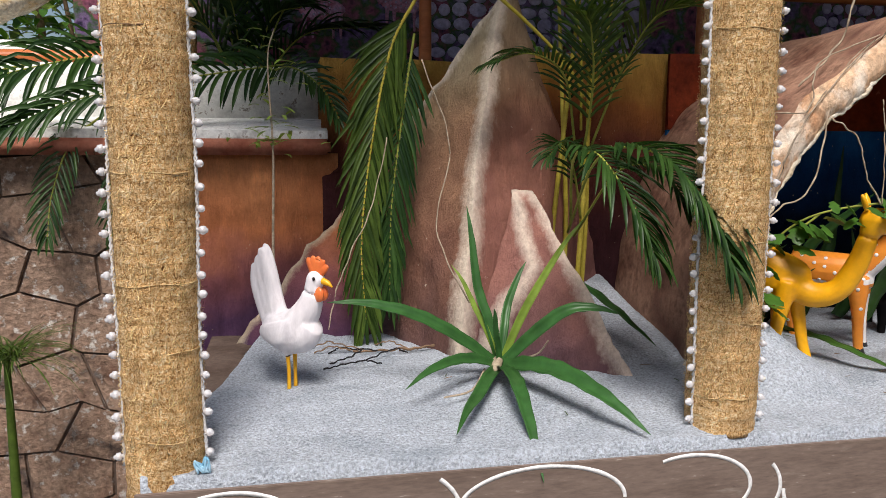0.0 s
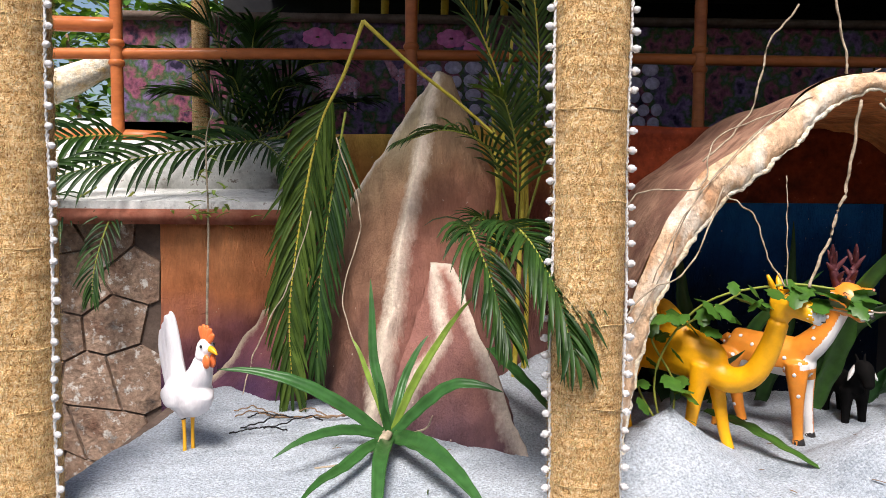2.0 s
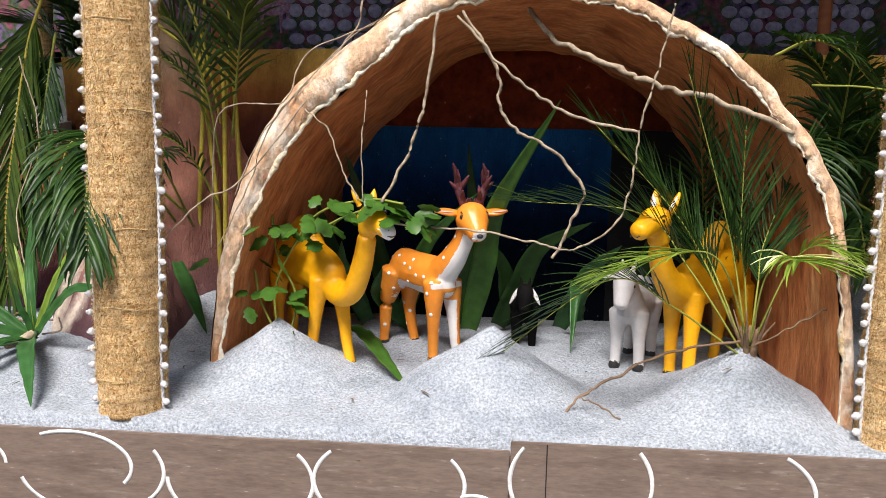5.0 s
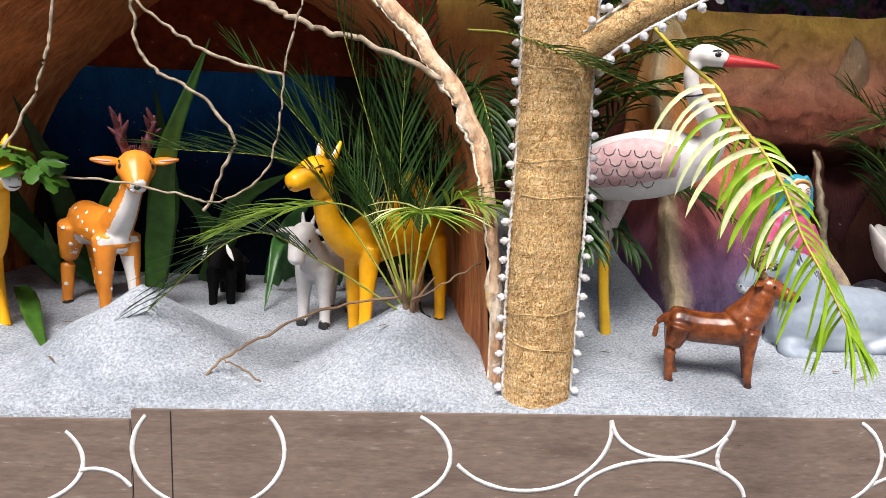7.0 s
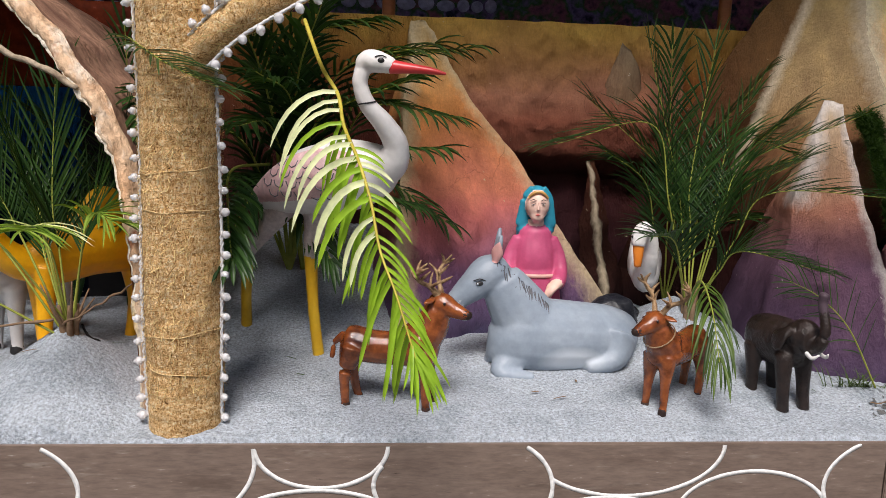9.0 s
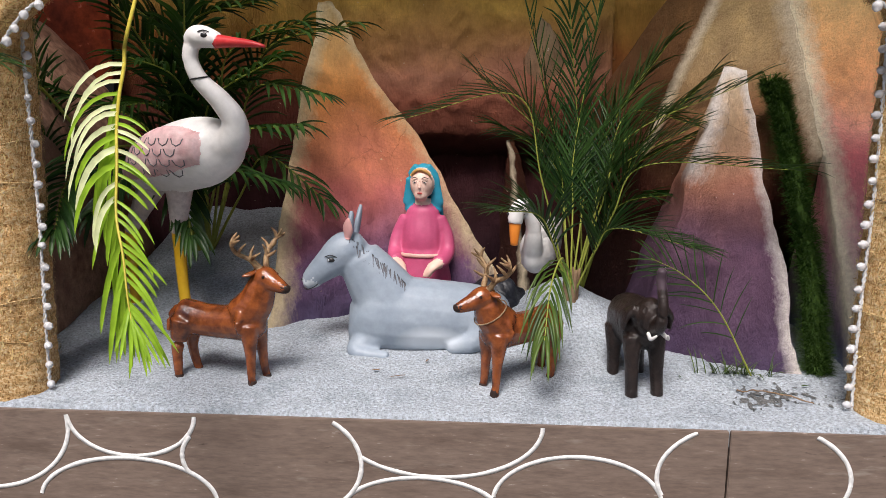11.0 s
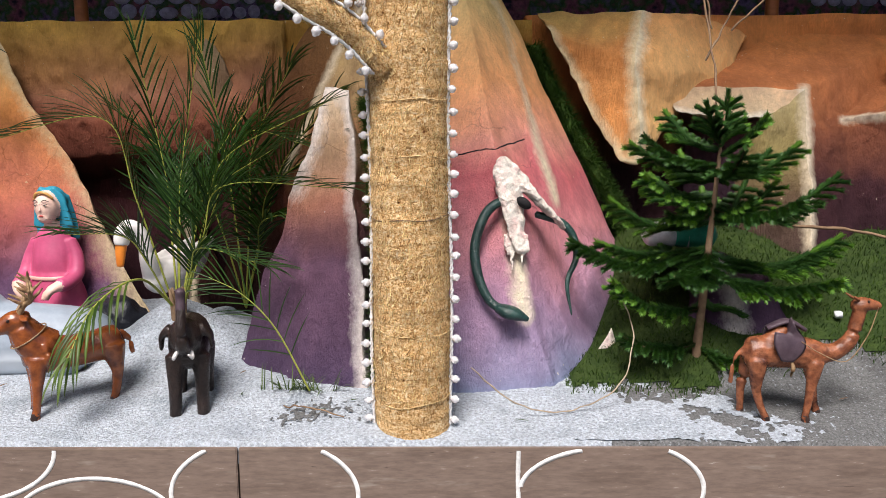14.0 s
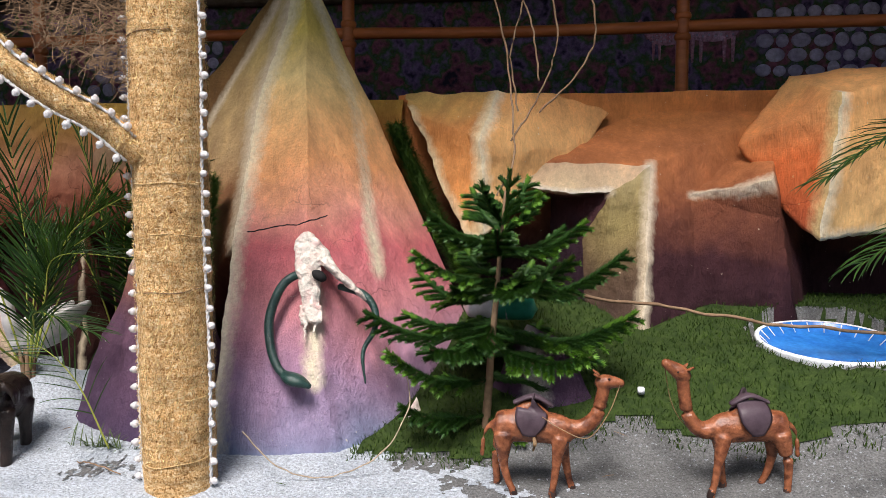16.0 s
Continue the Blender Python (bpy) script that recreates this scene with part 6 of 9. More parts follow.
def resting_donkey():
    o = Vector((5.30, 0.42, 0.0))
    L = lambda x, y, z: (x - o.x, y - o.y, z)

    def base(bm):
        tube(bm, [(*L(5.135, 0.40, 0.15), 0.045, 0.055), (*L(5.165, 0.40, 0.138), 0.074, 0.100), (*L(5.24, 0.405, 0.130), 0.084, 0.104), (*L(5.36, 0.42, 0.122), 0.088, 0.098), (*L(5.45, 0.44, 0.115), 0.084, 0.090), (*L(5.505, 0.455, 0.105), 0.062, 0.072), (*L(5.525, 0.46, 0.10), 0.035, 0.045)], 18, 5)
        tube(bm, [(*L(5.22, 0.40, 0.165), 0.074, 0.090), (*L(5.178, 0.395, 0.228), 0.060, 0.076), (*L(5.140, 0.39, 0.285), 0.049, 0.058)], 14, 5)
        tube(bm, [(*L(5.150, 0.395, 0.312), 0.036), (*L(5.108, 0.388, 0.300), 0.049, 0.052), (*L(5.066, 0.380, 0.268), 0.040, 0.041), (*L(5.030, 0.376, 0.238), 0.031, 0.030), (*L(5.010, 0.374, 0.222), 0.022, 0.022)], 14, 5)
        tube(bm, [(*L(5.030, 0.376, 0.230), 0.0305, 0.026), (*L(5.005, 0.373, 0.214), 0.022, 0.019)], 12, 4, 1)
        tube(bm, [(*L(5.21, 0.385, 0.09), 0.050), (*L(5.150, 0.350, 0.062), 0.033, 0.030), (*L(5.150, 0.325, 0.046), 0.024, 0.022), (*L(5.225, 0.320, 0.040), 0.016, 0.014)], 12, 4)
        tube(bm, [(*L(5.20, 0.42, 0.08), 0.04), (*L(5.135, 0.42, 0.065), 0.024), (*L(5.125, 0.41, 0.048), 0.020)], 10, 4)
        tube(bm, [(*L(5.46, 0.40, 0.12), 0.06, 0.07), (*L(5.44, 0.365, 0.075), 0.045, 0.035), (*L(5.38, 0.36, 0.06), 0.024)], 12, 4)

    def extra(bm):
        ear(bm, L(5.122, 0.37, 0.332), L(5.130, 0.35, 0.408), 0.021, 0, 0.009)
        ear(bm, L(5.118, 0.358, 0.338), L(5.124, 0.338, 0.392), 0.0160, 3, 0.006)
        ear(bm, L(5.128, 0.42, 0.335), L(5.14, 0.435, 0.415), 0.018, 0, 0.008)
        ball(bm, L(5.078, 0.3405, 0.284), (0.0105, 0.004, 0.0062), 2, 10)
        ball(bm, L(5.0725, 0.3380, 0.2835), (0.0030, 0.0026, 0.0030), 1, 8)
        tube(bm, [(*L(5.062, 0.342, 0.291), 0.0012), (*L(5.077, 0.337, 0.297), 0.0016), (*L(5.094, 0.340, 0.291), 0.0012)], 5, 3, 2)
        tube(bm, [(*L(5.000, 0.360, 0.208), 0.0014), (*L(5.012, 0.349, 0.205), 0.0015), (*L(5.030, 0.344, 0.211), 0.0014), (*L(5.044, 0.341, 0.222), 0.0010)], 5, 4, 2)
        ball(bm, L(4.998, 0.356, 0.229), (0.0026, 0.0024, 0.0032), 2, 8)
        rg = random.Random(2)
        for k in range(40):
            t = k / 39
            c = Vector(L(5.120 + 0.155 * t + rg.uniform(-0.004, 0.004), 0.365 - 0.01 * t, 0.338 - 0.105 * t + rg.uniform(-0.010, 0.004)))
            d = Vector((rg.uniform(-0.002, 0.010), -0.010, -0.018 - rg.uniform(0, 0.016)))
            h = GREY.find_nearest(c)
            if h[0] is not None:
                p = h[0] + h[1] * 0.0002
                q = GREY.find_nearest(p + d)[0] or p + d
                tube(bm, [(*p, 0.0013), (*((p + q) / 2 + h[1] * 0.0010), 0.0015), (*q, 0.0005)], 5, 2, 4)

    global GREY
    pre = bmesh.new()
    base(pre)
    GREY = BVHTree.FromBMesh(pre)
    pre.free()
    return sculpt("donkey_figurine", base, ["grey", "pale_grey", "black", "pink", "mane"], Matrix.Translation(o), "blue-grey enamelled donkey figurine lying on the sand", "figurine", extra, 0.005, smooth=3, group="painted animal figures")


resting_donkey()


def kneeling_statue():
    def base(bm):
        tube(bm, [(0, 0, 0.04, 0.09, 0.075), (0, 0, 0.12, 0.085, 0.068), (0, -0.005, 0.175, 0.072, 0.055), (0, 0, 0.195, 0.070, 0.052), (0, -0.005, 0.24, 0.060, 0.048), (0, 0, 0.285, 0.055, 0.040), (0, 0.002, 0.315, 0.043, 0.034), (0, 0.002, 0.33, 0.026, 0.026)], 18, 5, 0, up=(0, 1, 0))
        for s in (1, -1):
            tube(bm, [(s * 0.048, 0.0, 0.292, 0.020), (s * 0.070, -0.005, 0.245, 0.0205), (s * 0.078, -0.022, 0.200, 0.021), (s * 0.070, -0.060, 0.178, 0.021), (s * 0.060, -0.082, 0.175, 0.022)], 12, 5)
            tube(bm, [(s * 0.066, -0.080, 0.176, 0.016, 0.015), (s * 0.046, -0.100, 0.165, 0.020, 0.013), (s * 0.034, -0.108, 0.146, 0.014, 0.008)], 10, 4, 1)
            for k in range(3):
                tube(bm, [(s * (0.050 - 0.009 * k), -0.108, 0.160, 0.006), (s * (0.040 - 0.008 * k), -0.112, 0.138, 0.0045)], 8, 3, 1)
        tube(bm, [(0, 0, 0.31, 0.022), (0, -0.004, 0.345, 0.021)], 12, 3, 1)
        ball(bm, (0, -0.016, 0.392), (0.034, 0.037, 0.045), 1, 18)
        ball(bm, (0, -0.030, 0.362), (0.022, 0.020, 0.018), 1, 14)
        ball(bm, (0, 0.012, 0.402), (0.0400, 0.039, 0.047), 2, 18)
        for s in (1, -1):
            tube(bm, [(s * 0.016, -0.010, 0.443, 0.010, 0.010), (s * 0.035, -0.004, 0.415, 0.008, 0.012), (s * 0.039, 0.002, 0.375, 0.007, 0.016), (s * 0.042, 0.006, 0.335, 0.007, 0.020), (s * 0.048, 0.010, 0.308, 0.005, 0.012)], 10, 4, 2)
        tube(bm, [(0, 0.03, 0.42, 0.04, 0.02), (0, 0.045, 0.35, 0.05, 0.016), (0, 0.05, 0.29, 0.055, 0.012)], 12, 4, 2, up=(0, 1, 0))

    def extra(bm):
        tube(bm, [(0.073 * math.cos(a), -0.004 + 0.056 * math.sin(a), 0.188, 0.0035, 0.006) for a in np.linspace(math.pi, 2 * math.pi, 18)], 8, 1, 3)
        tube(bm, [(-0.028, -0.032, 0.416, 0.004), (-0.016, -0.040, 0.429, 0.0045), (0, -0.042, 0.434, 0.004), (0.016, -0.040, 0.429, 0.0045), (0.028, -0.032, 0.416, 0.004)], 8, 4, 4)
        for s in (1, -1):
            ball(bm, (s * 0.0145, -0.0500, 0.3985), (0.0048, 0.0016, 0.0018), 5, 10)
            ball(bm, (s * 0.0140, -0.0522, 0.3985), (0.0018, 0.0010, 0.0017), 6, 8)
            tube(bm, [(s * 0.0075, -0.0535, 0.4015, 0.0008), (s * 0.0145, -0.0530, 0.4030, 0.0011), (s * 0.0215, -0.0490, 0.4005, 0.0008)], 5, 3, 6)
            tube(bm, [(s * 0.006, -0.0520, 0.4085, 0.0010), (s * 0.014, -0.0510, 0.4125, 0.0013), (s * 0.024, -0.0455, 0.4085, 0.0008)], 5, 3, 6)
        tube(bm, [(-0.007, -0.0490, 0.3670, 0.0009), (0, -0.0515, 0.3680, 0.0017), (0.007, -0.0490, 0.3670, 0.0009)], 8, 4, 7)
        tube(bm, [(0, -0.0500, 0.402, 0.0024), (0, -0.0520, 0.390, 0.0032), (0, -0.0535, 0.383, 0.0042)], 8, 4, 1)

    return sculpt("kneeling_statue", base, ["robe", "skin", "veil", "belt", "blond", "white", "black", "red"], pose(5.284, 0.665, 0.062, 0, 0, -6), "painted plaster kneeling figure, pink robe and turquoise veil", "statue", extra, 0.0035, smooth=3)


kneeling_statue()


def swan():
    def base(bm):
        tube(bm, [(5.585, 0.575, 0.255, 0.026, 0.03), (5.605, 0.60, 0.255, 0.036, 0.048), (5.63, 0.67, 0.258, 0.045, 0.052), (5.655, 0.745, 0.275, 0.040, 0.042), (5.67, 0.81, 0.31, 0.028, 0.022), (5.68, 0.85, 0.335, 0.010, 0.008)], 16, 5)
        tube(bm, [(5.60, 0.59, 0.265, 0.032), (5.600, 0.56, 0.31, 0.026), (5.596, 0.545, 0.365, 0.022), (5.580, 0.533, 0.402, 0.021), (5.562, 0.522, 0.408, 0.022), (5.550, 0.515, 0.388, 0.0235), (5.547, 0.51, 0.362, 0.020)], 12, 5)
        for s in (1, -1):
            tube(bm, [(5.607 + s * 0.029, 0.62, 0.275, 0.014, 0.03), (5.637 + s * 0.041, 0.70, 0.285, 0.013, 0.04), (5.67 + s * 0.03, 0.83, 0.335, 0.005, 0.012)], 10, 4)

    def extra(bm):
        tube(bm, [(5.547, 0.508, 0.362, 0.017, 0.014), (5.546, 0.503, 0.335, 0.014, 0.011), (5.545, 0.499, 0.305, 0.010, 0.006)], 10, 4, 1, up=(0, 1, 0))
        for s in (1, -1):
            ball(bm, (5.548 + s * 0.021, 0.507, 0.388), (0.003, 0.004, 0.004), 2, 8)

    return sculpt("swan_figurine", base, ["white", "bill", "black"], Matrix(), "white swan figurine with orange bill nestled by palm", "figurine", extra, 0.0045, smooth=3, group="painted animal figures")


swan()


def elephant():
    def base(bm):
        tube(bm, [(-0.13, 0, 0.135, 0.02, 0.025), (-0.11, 0, 0.14, 0.046, 0.052), (-0.05, 0, 0.148, 0.053, 0.058), (0.01, 0, 0.15, 0.050, 0.055), (0.04, 0, 0.155, 0.03, 0.04)], 16, 5)
        tube(bm, [(0.02, 0, 0.16, 0.036, 0.04), (0.055, 0, 0.178, 0.040, 0.042), (0.082, 0, 0.175, 0.030, 0.032)], 14, 5)
        tube(bm, [(0.075, 0, 0.165, 0.024), (0.105, 0, 0.172, 0.017), (0.118, 0, 0.205, 0.0135), (0.108, 0, 0.245, 0.012)], 12, 5)
        tube(bm, [(0.108, 0, 0.243, 0.0125), (0.100, 0, 0.265, 0.012), (0.102, 0, 0.285, 0.013)], 12, 4, 1)
        for s in (1, -1):
            leg(bm, (0.025, s * 0.032, 0.13), (0.042, s * 0.034, 0), 0.025, 0.0175, 0.016)
            leg(bm, (-0.085, s * 0.032, 0.13), (-0.075, s * 0.036, 0), 0.028, 0.0175, 0.016)
            tube(bm, [(0.05, s * 0.036, 0.195, 0.012, 0.012), (0.03, s * 0.058, 0.175, 0.008, 0.026), (0.028, s * 0.062, 0.145, 0.005, 0.014)], 10, 4, 0, up=(1, 0, 0))
        tube(bm, [(-0.13, 0, 0.15, 0.006), (-0.145, 0, 0.11, 0.005), (-0.14, 0, 0.07, 0.004)], 8, 3)

    def extra(bm):
        for s in (1, -1):
            tube(bm, [(0.085, s * 0.018, 0.150, 0.005), (0.108, s * 0.022, 0.145, 0.0045), (0.122, s * 0.014, 0.155, 0.002)], 8, 4, 2)

    return sculpt("elephant_figurine", base, ["hide", "saddle", "white"], pose(5.828, 0.182, 0.018, 0, 0, -78) @ Matrix.Diagonal((0.97, 0.90, 1.08, 1)), "black-brown leather elephant figurine with raised trunk", "figurine", extra, 0.0035, smooth=3, group="leather animal figures")


elephant()


def leather_deer(m, label, corded, turn=0.0, up=0.0):
    def base(bm):
        tube(bm, [(-0.112, 0, 0.150, 0.014, 0.016), (-0.098, 0, 0.148, 0.034, 0.038), (-0.04, 0, 0.140, 0.036, 0.037), (0.02, 0, 0.140, 0.037, 0.039), (0.062, 0, 0.146, 0.038, 0.047), (0.093, 0, 0.152, 0.024, 0.030)], 14, 5)
        tube(bm, [(0.052, 0, 0.155, 0.040, 0.047), (0.080, 0, 0.180 + up * 0.4, 0.035, 0.040), (0.097, 0, 0.208 + up, 0.027, 0.030)], 12, 4)
        hx, hy = math.cos(turn), math.sin(turn)
        tube(bm, [(0.096 + hx * a, hy * a, z + up, r, r2) for a, z, r, r2 in ((-0.014, 0.216, 0.021, 0.022), (0.010, 0.219, 0.025, 0.025), (0.036, 0.210, 0.019, 0.019), (0.060, 0.203, 0.0135, 0.014), (0.070, 0.200, 0.011, 0.011))], 12, 5)
        tube(bm, [(0.096 + hx * a, hy * a, z + up, r, r2) for a, z, r, r2 in ((0.064, 0.203, 0.0125, 0.012), (0.076, 0.200, 0.009, 0.009))], 10, 4, 1)
        for s in (1, -1):
            leg(bm, (0.072, s * 0.020, 0.14), (0.082 + s * 0.005, s * 0.026, 0), 0.022, 0.0115, 0.0086, 0, 1)
            leg(bm, (-0.085, s * 0.020, 0.145), (-0.090 + s * 0.010, s * 0.026, 0), 0.030, 0.0125, 0.0090, 0, 1, -0.010)
            tube(bm, [(0.060, s * 0.031, 0.172, 0.010), (0.056, s * 0.037, 0.150, 0.013, 0.008), (0.058, s * 0.034, 0.126, 0.007)], 8, 4)
        tube(bm, [(-0.110, 0, 0.165, 0.009), (-0.130, 0, 0.145, 0.007), (-0.136, 0, 0.110, 0.006)], 8, 3)

    def extra(bm):
        hx, hy = math.cos(turn), math.sin(turn)
        fw = Vector((hx, hy, 0))
        for s in (1, -1):
            sd = Vector((-hy, hx, 0)) * s
            r = Vector((0.094, 0, 0.232 + up)) + sd * 0.018
            ear(bm, r, r + sd * 0.026 - fw * 0.010 + Vector((0, 0, -0.006)), 0.009, 0, 0.004)
            a = Vector((0.098, 0, 0.238 + up)) + sd * 0.009
            p = [a, a + sd * 0.014 - fw * 0.012 + Vector((0, 0, 0.020)), a + sd * 0.036 - fw * 0.026 + Vector((0, 0, 0.034)), a + sd * 0.056 - fw * 0.022 + Vector((0, 0, 0.056)), a + sd * 0.052 - fw * 0.002 + Vector((0, 0, 0.078))]
            tube(bm, [(*q, w) for q, w in zip(p, (0.0070, 0.0058, 0.0050, 0.0042, 0.0018))], 7, 5, 2, wob=0.4)
            for i, e in ((1, fw * 0.026 + Vector((0, 0, 0.016))), (2, fw * 0.022 + Vector((0, 0, 0.022))), (2, -fw * 0.020 + Vector((0, 0, 0.020))), (3, fw * 0.022 + Vector((0, 0, 0.012))), (3, -sd * 0.014 + Vector((0, 0, 0.022))), (1, -sd * 0.010 + Vector((0, 0, 0.026)))):
                q = p[i]
                tube(bm, [(*q, 0.0044), (*(q + e * 0.6 + sd * 0.004), 0.0036), (*(q + e * 1.15), 0.0013)], 6, 3, 2, wob=0.3)
            ball(bm, Vector((0.096, 0, 0.225 + up)) + fw * 0.024 + sd * 0.0205, (0.0036, 0.0036, 0.0036), 1, 8)
            ball(bm, Vector((0.096, 0, 0.206 + up)) + fw * 0.074 + sd * 0.006, (0.0025, 0.0025, 0.0025), 1, 6)
        cord = [(0.083 + 0.036 * math.cos(t), 0.034 * math.sin(t), 0.186 + up * 0.5 - 0.022 * math.cos(t), 0.0016) for t in np.linspace(0, 6.283, 18)]
        if corded:
            tube(bm, cord, 5, 1, 2)

    return sculpt("leather_deer_figurine", base, ["leather", "hoof", "horn"], m, label, "figurine", extra, 0.003, smooth=2, group="leather animal figures")


leather_deer(pose(4.856, 0.166, 0.016, 0, 0, -10) @ Matrix.Scale(1.07, 4), "glossy brown leather stag figurine with dark antlers", False, -0.35, 0.026)
leather_deer(pose(5.548, 0.190, 0.016, 0, 0, -140) @ Matrix.Scale(1.03, 4), "glossy brown leather stag figurine with straw-brown antlers", True, -0.2, 0.006)


def leather_camel(m, label, lift):
    def base(bm):
        tube(bm, [(-0.092, 0, 0.155, 0.012, 0.016), (-0.078, 0, 0.155, 0.030, 0.036), (-0.02, 0, 0.158, 0.033, 0.037), (0.04, 0, 0.155, 0.031, 0.036), (0.075, 0, 0.15, 0.024, 0.030), (0.088, 0, 0.15, 0.012, 0.018)], 14, 5)
        tube(bm, [(-0.05, 0, 0.18, 0.016, 0.012), (-0.01, 0, 0.205, 0.017, 0.014), (0.03, 0, 0.18, 0.016, 0.012)], 10, 4)
        if lift:
            tube(bm, [(0.06, 0, 0.155, 0.026), (0.105, 0, 0.150, 0.020), (0.135, 0, 0.180, 0.016), (0.145, 0, 0.225, 0.0145), (0.150, 0, 0.262, 0.015)], 12, 5)
            tube(bm, [(0.140, 0, 0.268, 0.014), (0.155, 0, 0.280, 0.019, 0.019), (0.178, 0, 0.296, 0.014, 0.014), (0.195, 0, 0.306, 0.010, 0.010)], 12, 5)
        else:
            tube(bm, [(0.06, 0, 0.155, 0.026), (0.105, 0, 0.158, 0.020), (0.138, 0, 0.185, 0.017), (0.150, 0, 0.225, 0.015), (0.155, 0, 0.252, 0.015)], 12, 5)
            tube(bm, [(0.140, 0, 0.262, 0.013), (0.158, 0, 0.266, 0.019, 0.018), (0.180, 0, 0.266, 0.013, 0.013), (0.198, 0, 0.263, 0.010, 0.009)], 12, 5)
        for s in (1, -1):
            leg(bm, (0.06, s * 0.018, 0.14), (0.064 + s * 0.022, s * 0.024, 0), 0.019, 0.0100, 0.0080, 0, 1)
            leg(bm, (-0.068, s * 0.018, 0.145), (-0.066 - s * 0.02, s * 0.024, 0), 0.024, 0.0105, 0.0080, 0, 1, -0.010)
        tube(bm, [(-0.09, 0, 0.165, 0.007), (-0.112, 0, 0.14, 0.005), (-0.118, 0, 0.085, 0.006)], 8, 3)

    def extra(bm):
        for s in (1, -1):
            rows = []
            for t, w in ((0.0, 0.030), (0.3, 0.036), (0.65, 0.034), (1.0, 0.014)):
                rows.append((0.0 - 0.01 * t, s * (0.004 + 0.034 * math.sin(min(1, t * 1.5) * math.pi / 2)), 0.216 - 0.07 * t ** 1.3, w, 0.0035))
            tube(bm, rows, 10, 4, 2, up=(0, 1, 0.4))
            hz = 0.288 if lift else 0.278
            ear(bm, (0.146, s * 0.012, hz), (0.132, s * 0.020, hz + 0.010), 0.006, 0, 0.003)
            ball(bm, (0.166, s * 0.015, hz - 0.002), (0.003, 0.003, 0.003), 1, 8)
        tube(bm, [(-0.045, 0, 0.212, 0.012, 0.005), (0.0, 0, 0.228, 0.016, 0.006), (0.04, 0, 0.208, 0.010, 0.005)], 8, 4, 2)
        tube(bm, [(0.0, -0.036, 0.146, 0.003), (0.004, -0.037, 0.130, 0.005), (0.0, -0.036, 0.112, 0.002)], 6, 3, 3)
        tip = (0.19, 0, 0.298) if lift else (0.19, 0, 0.262)
        tube(bm, [(tip[0], -0.011, tip[2], 0.0012), (0.165, -0.022, 0.20, 0.0012), (0.12, -0.03, 0.145, 0.0012), (0.06, -0.034, 0.165, 0.0012), (0.02, -0.034, 0.19, 0.0012)], 5, 5, 3)

    return sculpt("leather_camel_figurine", base, ["tan", "hoof", "saddle", "horn"], m, label, "figurine", extra, 0.003, smooth=3, group="leather animal figures")


leather_camel(pose(7.187, 0.118, 0.018, 0, 0, -2), "tan leather camel figurine with a dark saddle, head level", False)
leather_camel(pose(7.668, 0.160, 0.022, 0, 0, 188), "tan leather camel figurine with a dark saddle, head raised", True)

# rubber snake through the hole
b = bmesh.new()
tube(b, [(6.60, 0.40, 0.490, 0.010), (6.560, 0.370, 0.488, 0.0115), (6.524, 0.348, 0.458, 0.012), (6.499, 0.325, 0.383, 0.0125), (6.508, 0.300, 0.310, 0.012), (6.533, 0.280, 0.258, 0.011), (6.562, 0.268, 0.238, 0.011)], 12, 6)
tube(b, [(6.552, 0.270, 0.242, 0.013, 0.012), (6.575, 0.262, 0.234, 0.026, 0.017), (6.598, 0.258, 0.228, 0.024, 0.015), (6.625, 0.256, 0.216, 0.008, 0.006)], 12, 5)
tube(b, [(6.66, 0.425, 0.452, 0.009), (6.726, 0.432, 0.430, 0.011), (6.759, 0.425, 0.389, 0.010), (6.762, 0.405, 0.339, 0.008), (6.736, 0.375, 0.282, 0.006), (6.746, 0.355, 0.203, 0.002)], 10, 6)
solid("rubber_snake", b, C["snake"], "dark green rubber snake threaded through the rock hole", "toy snake")

# ---- plants ----
def blade(bm, p0, d, length, width, droop, mat=0, fold=0.35, seg=4, up=Vector((0, 0, 1)), curl=0.0):
    """A narrow leaf from p0 along d, folded along its middle and bending down."""
    d = Vector(d).normalized()
    side = d.cross(up)
    side = side.normalized() if side.length > 1e-4 else Vector((1, 0, 0))
    p, prev = Vector(p0), None
    for k in range(seg + 1):
        t = k / seg
        w = width * (0.35 + 0.65 * math.sin(math.pi * min(1, 0.22 + 0.78 * t)) ** 0.8) * (1 if t < 1 else 0.05)
        nrm = side.cross(d)
        row = [bm.verts.new(p - side * w / 2 + nrm * w * fold), bm.verts.new(p), bm.verts.new(p + side * w / 2 + nrm * w * fold)]
        if prev:
            for a in (0, 1):
                bm.faces.new((prev[a], prev[a + 1], row[a + 1], row[a])).material_index = mat
        prev = row
        p = p + d * (length / seg)
        d = (d + Vector((0, 0, -droop / seg)) + side * (curl / seg)).normalized()
        side = (side - d * side.dot(d)).normalized()


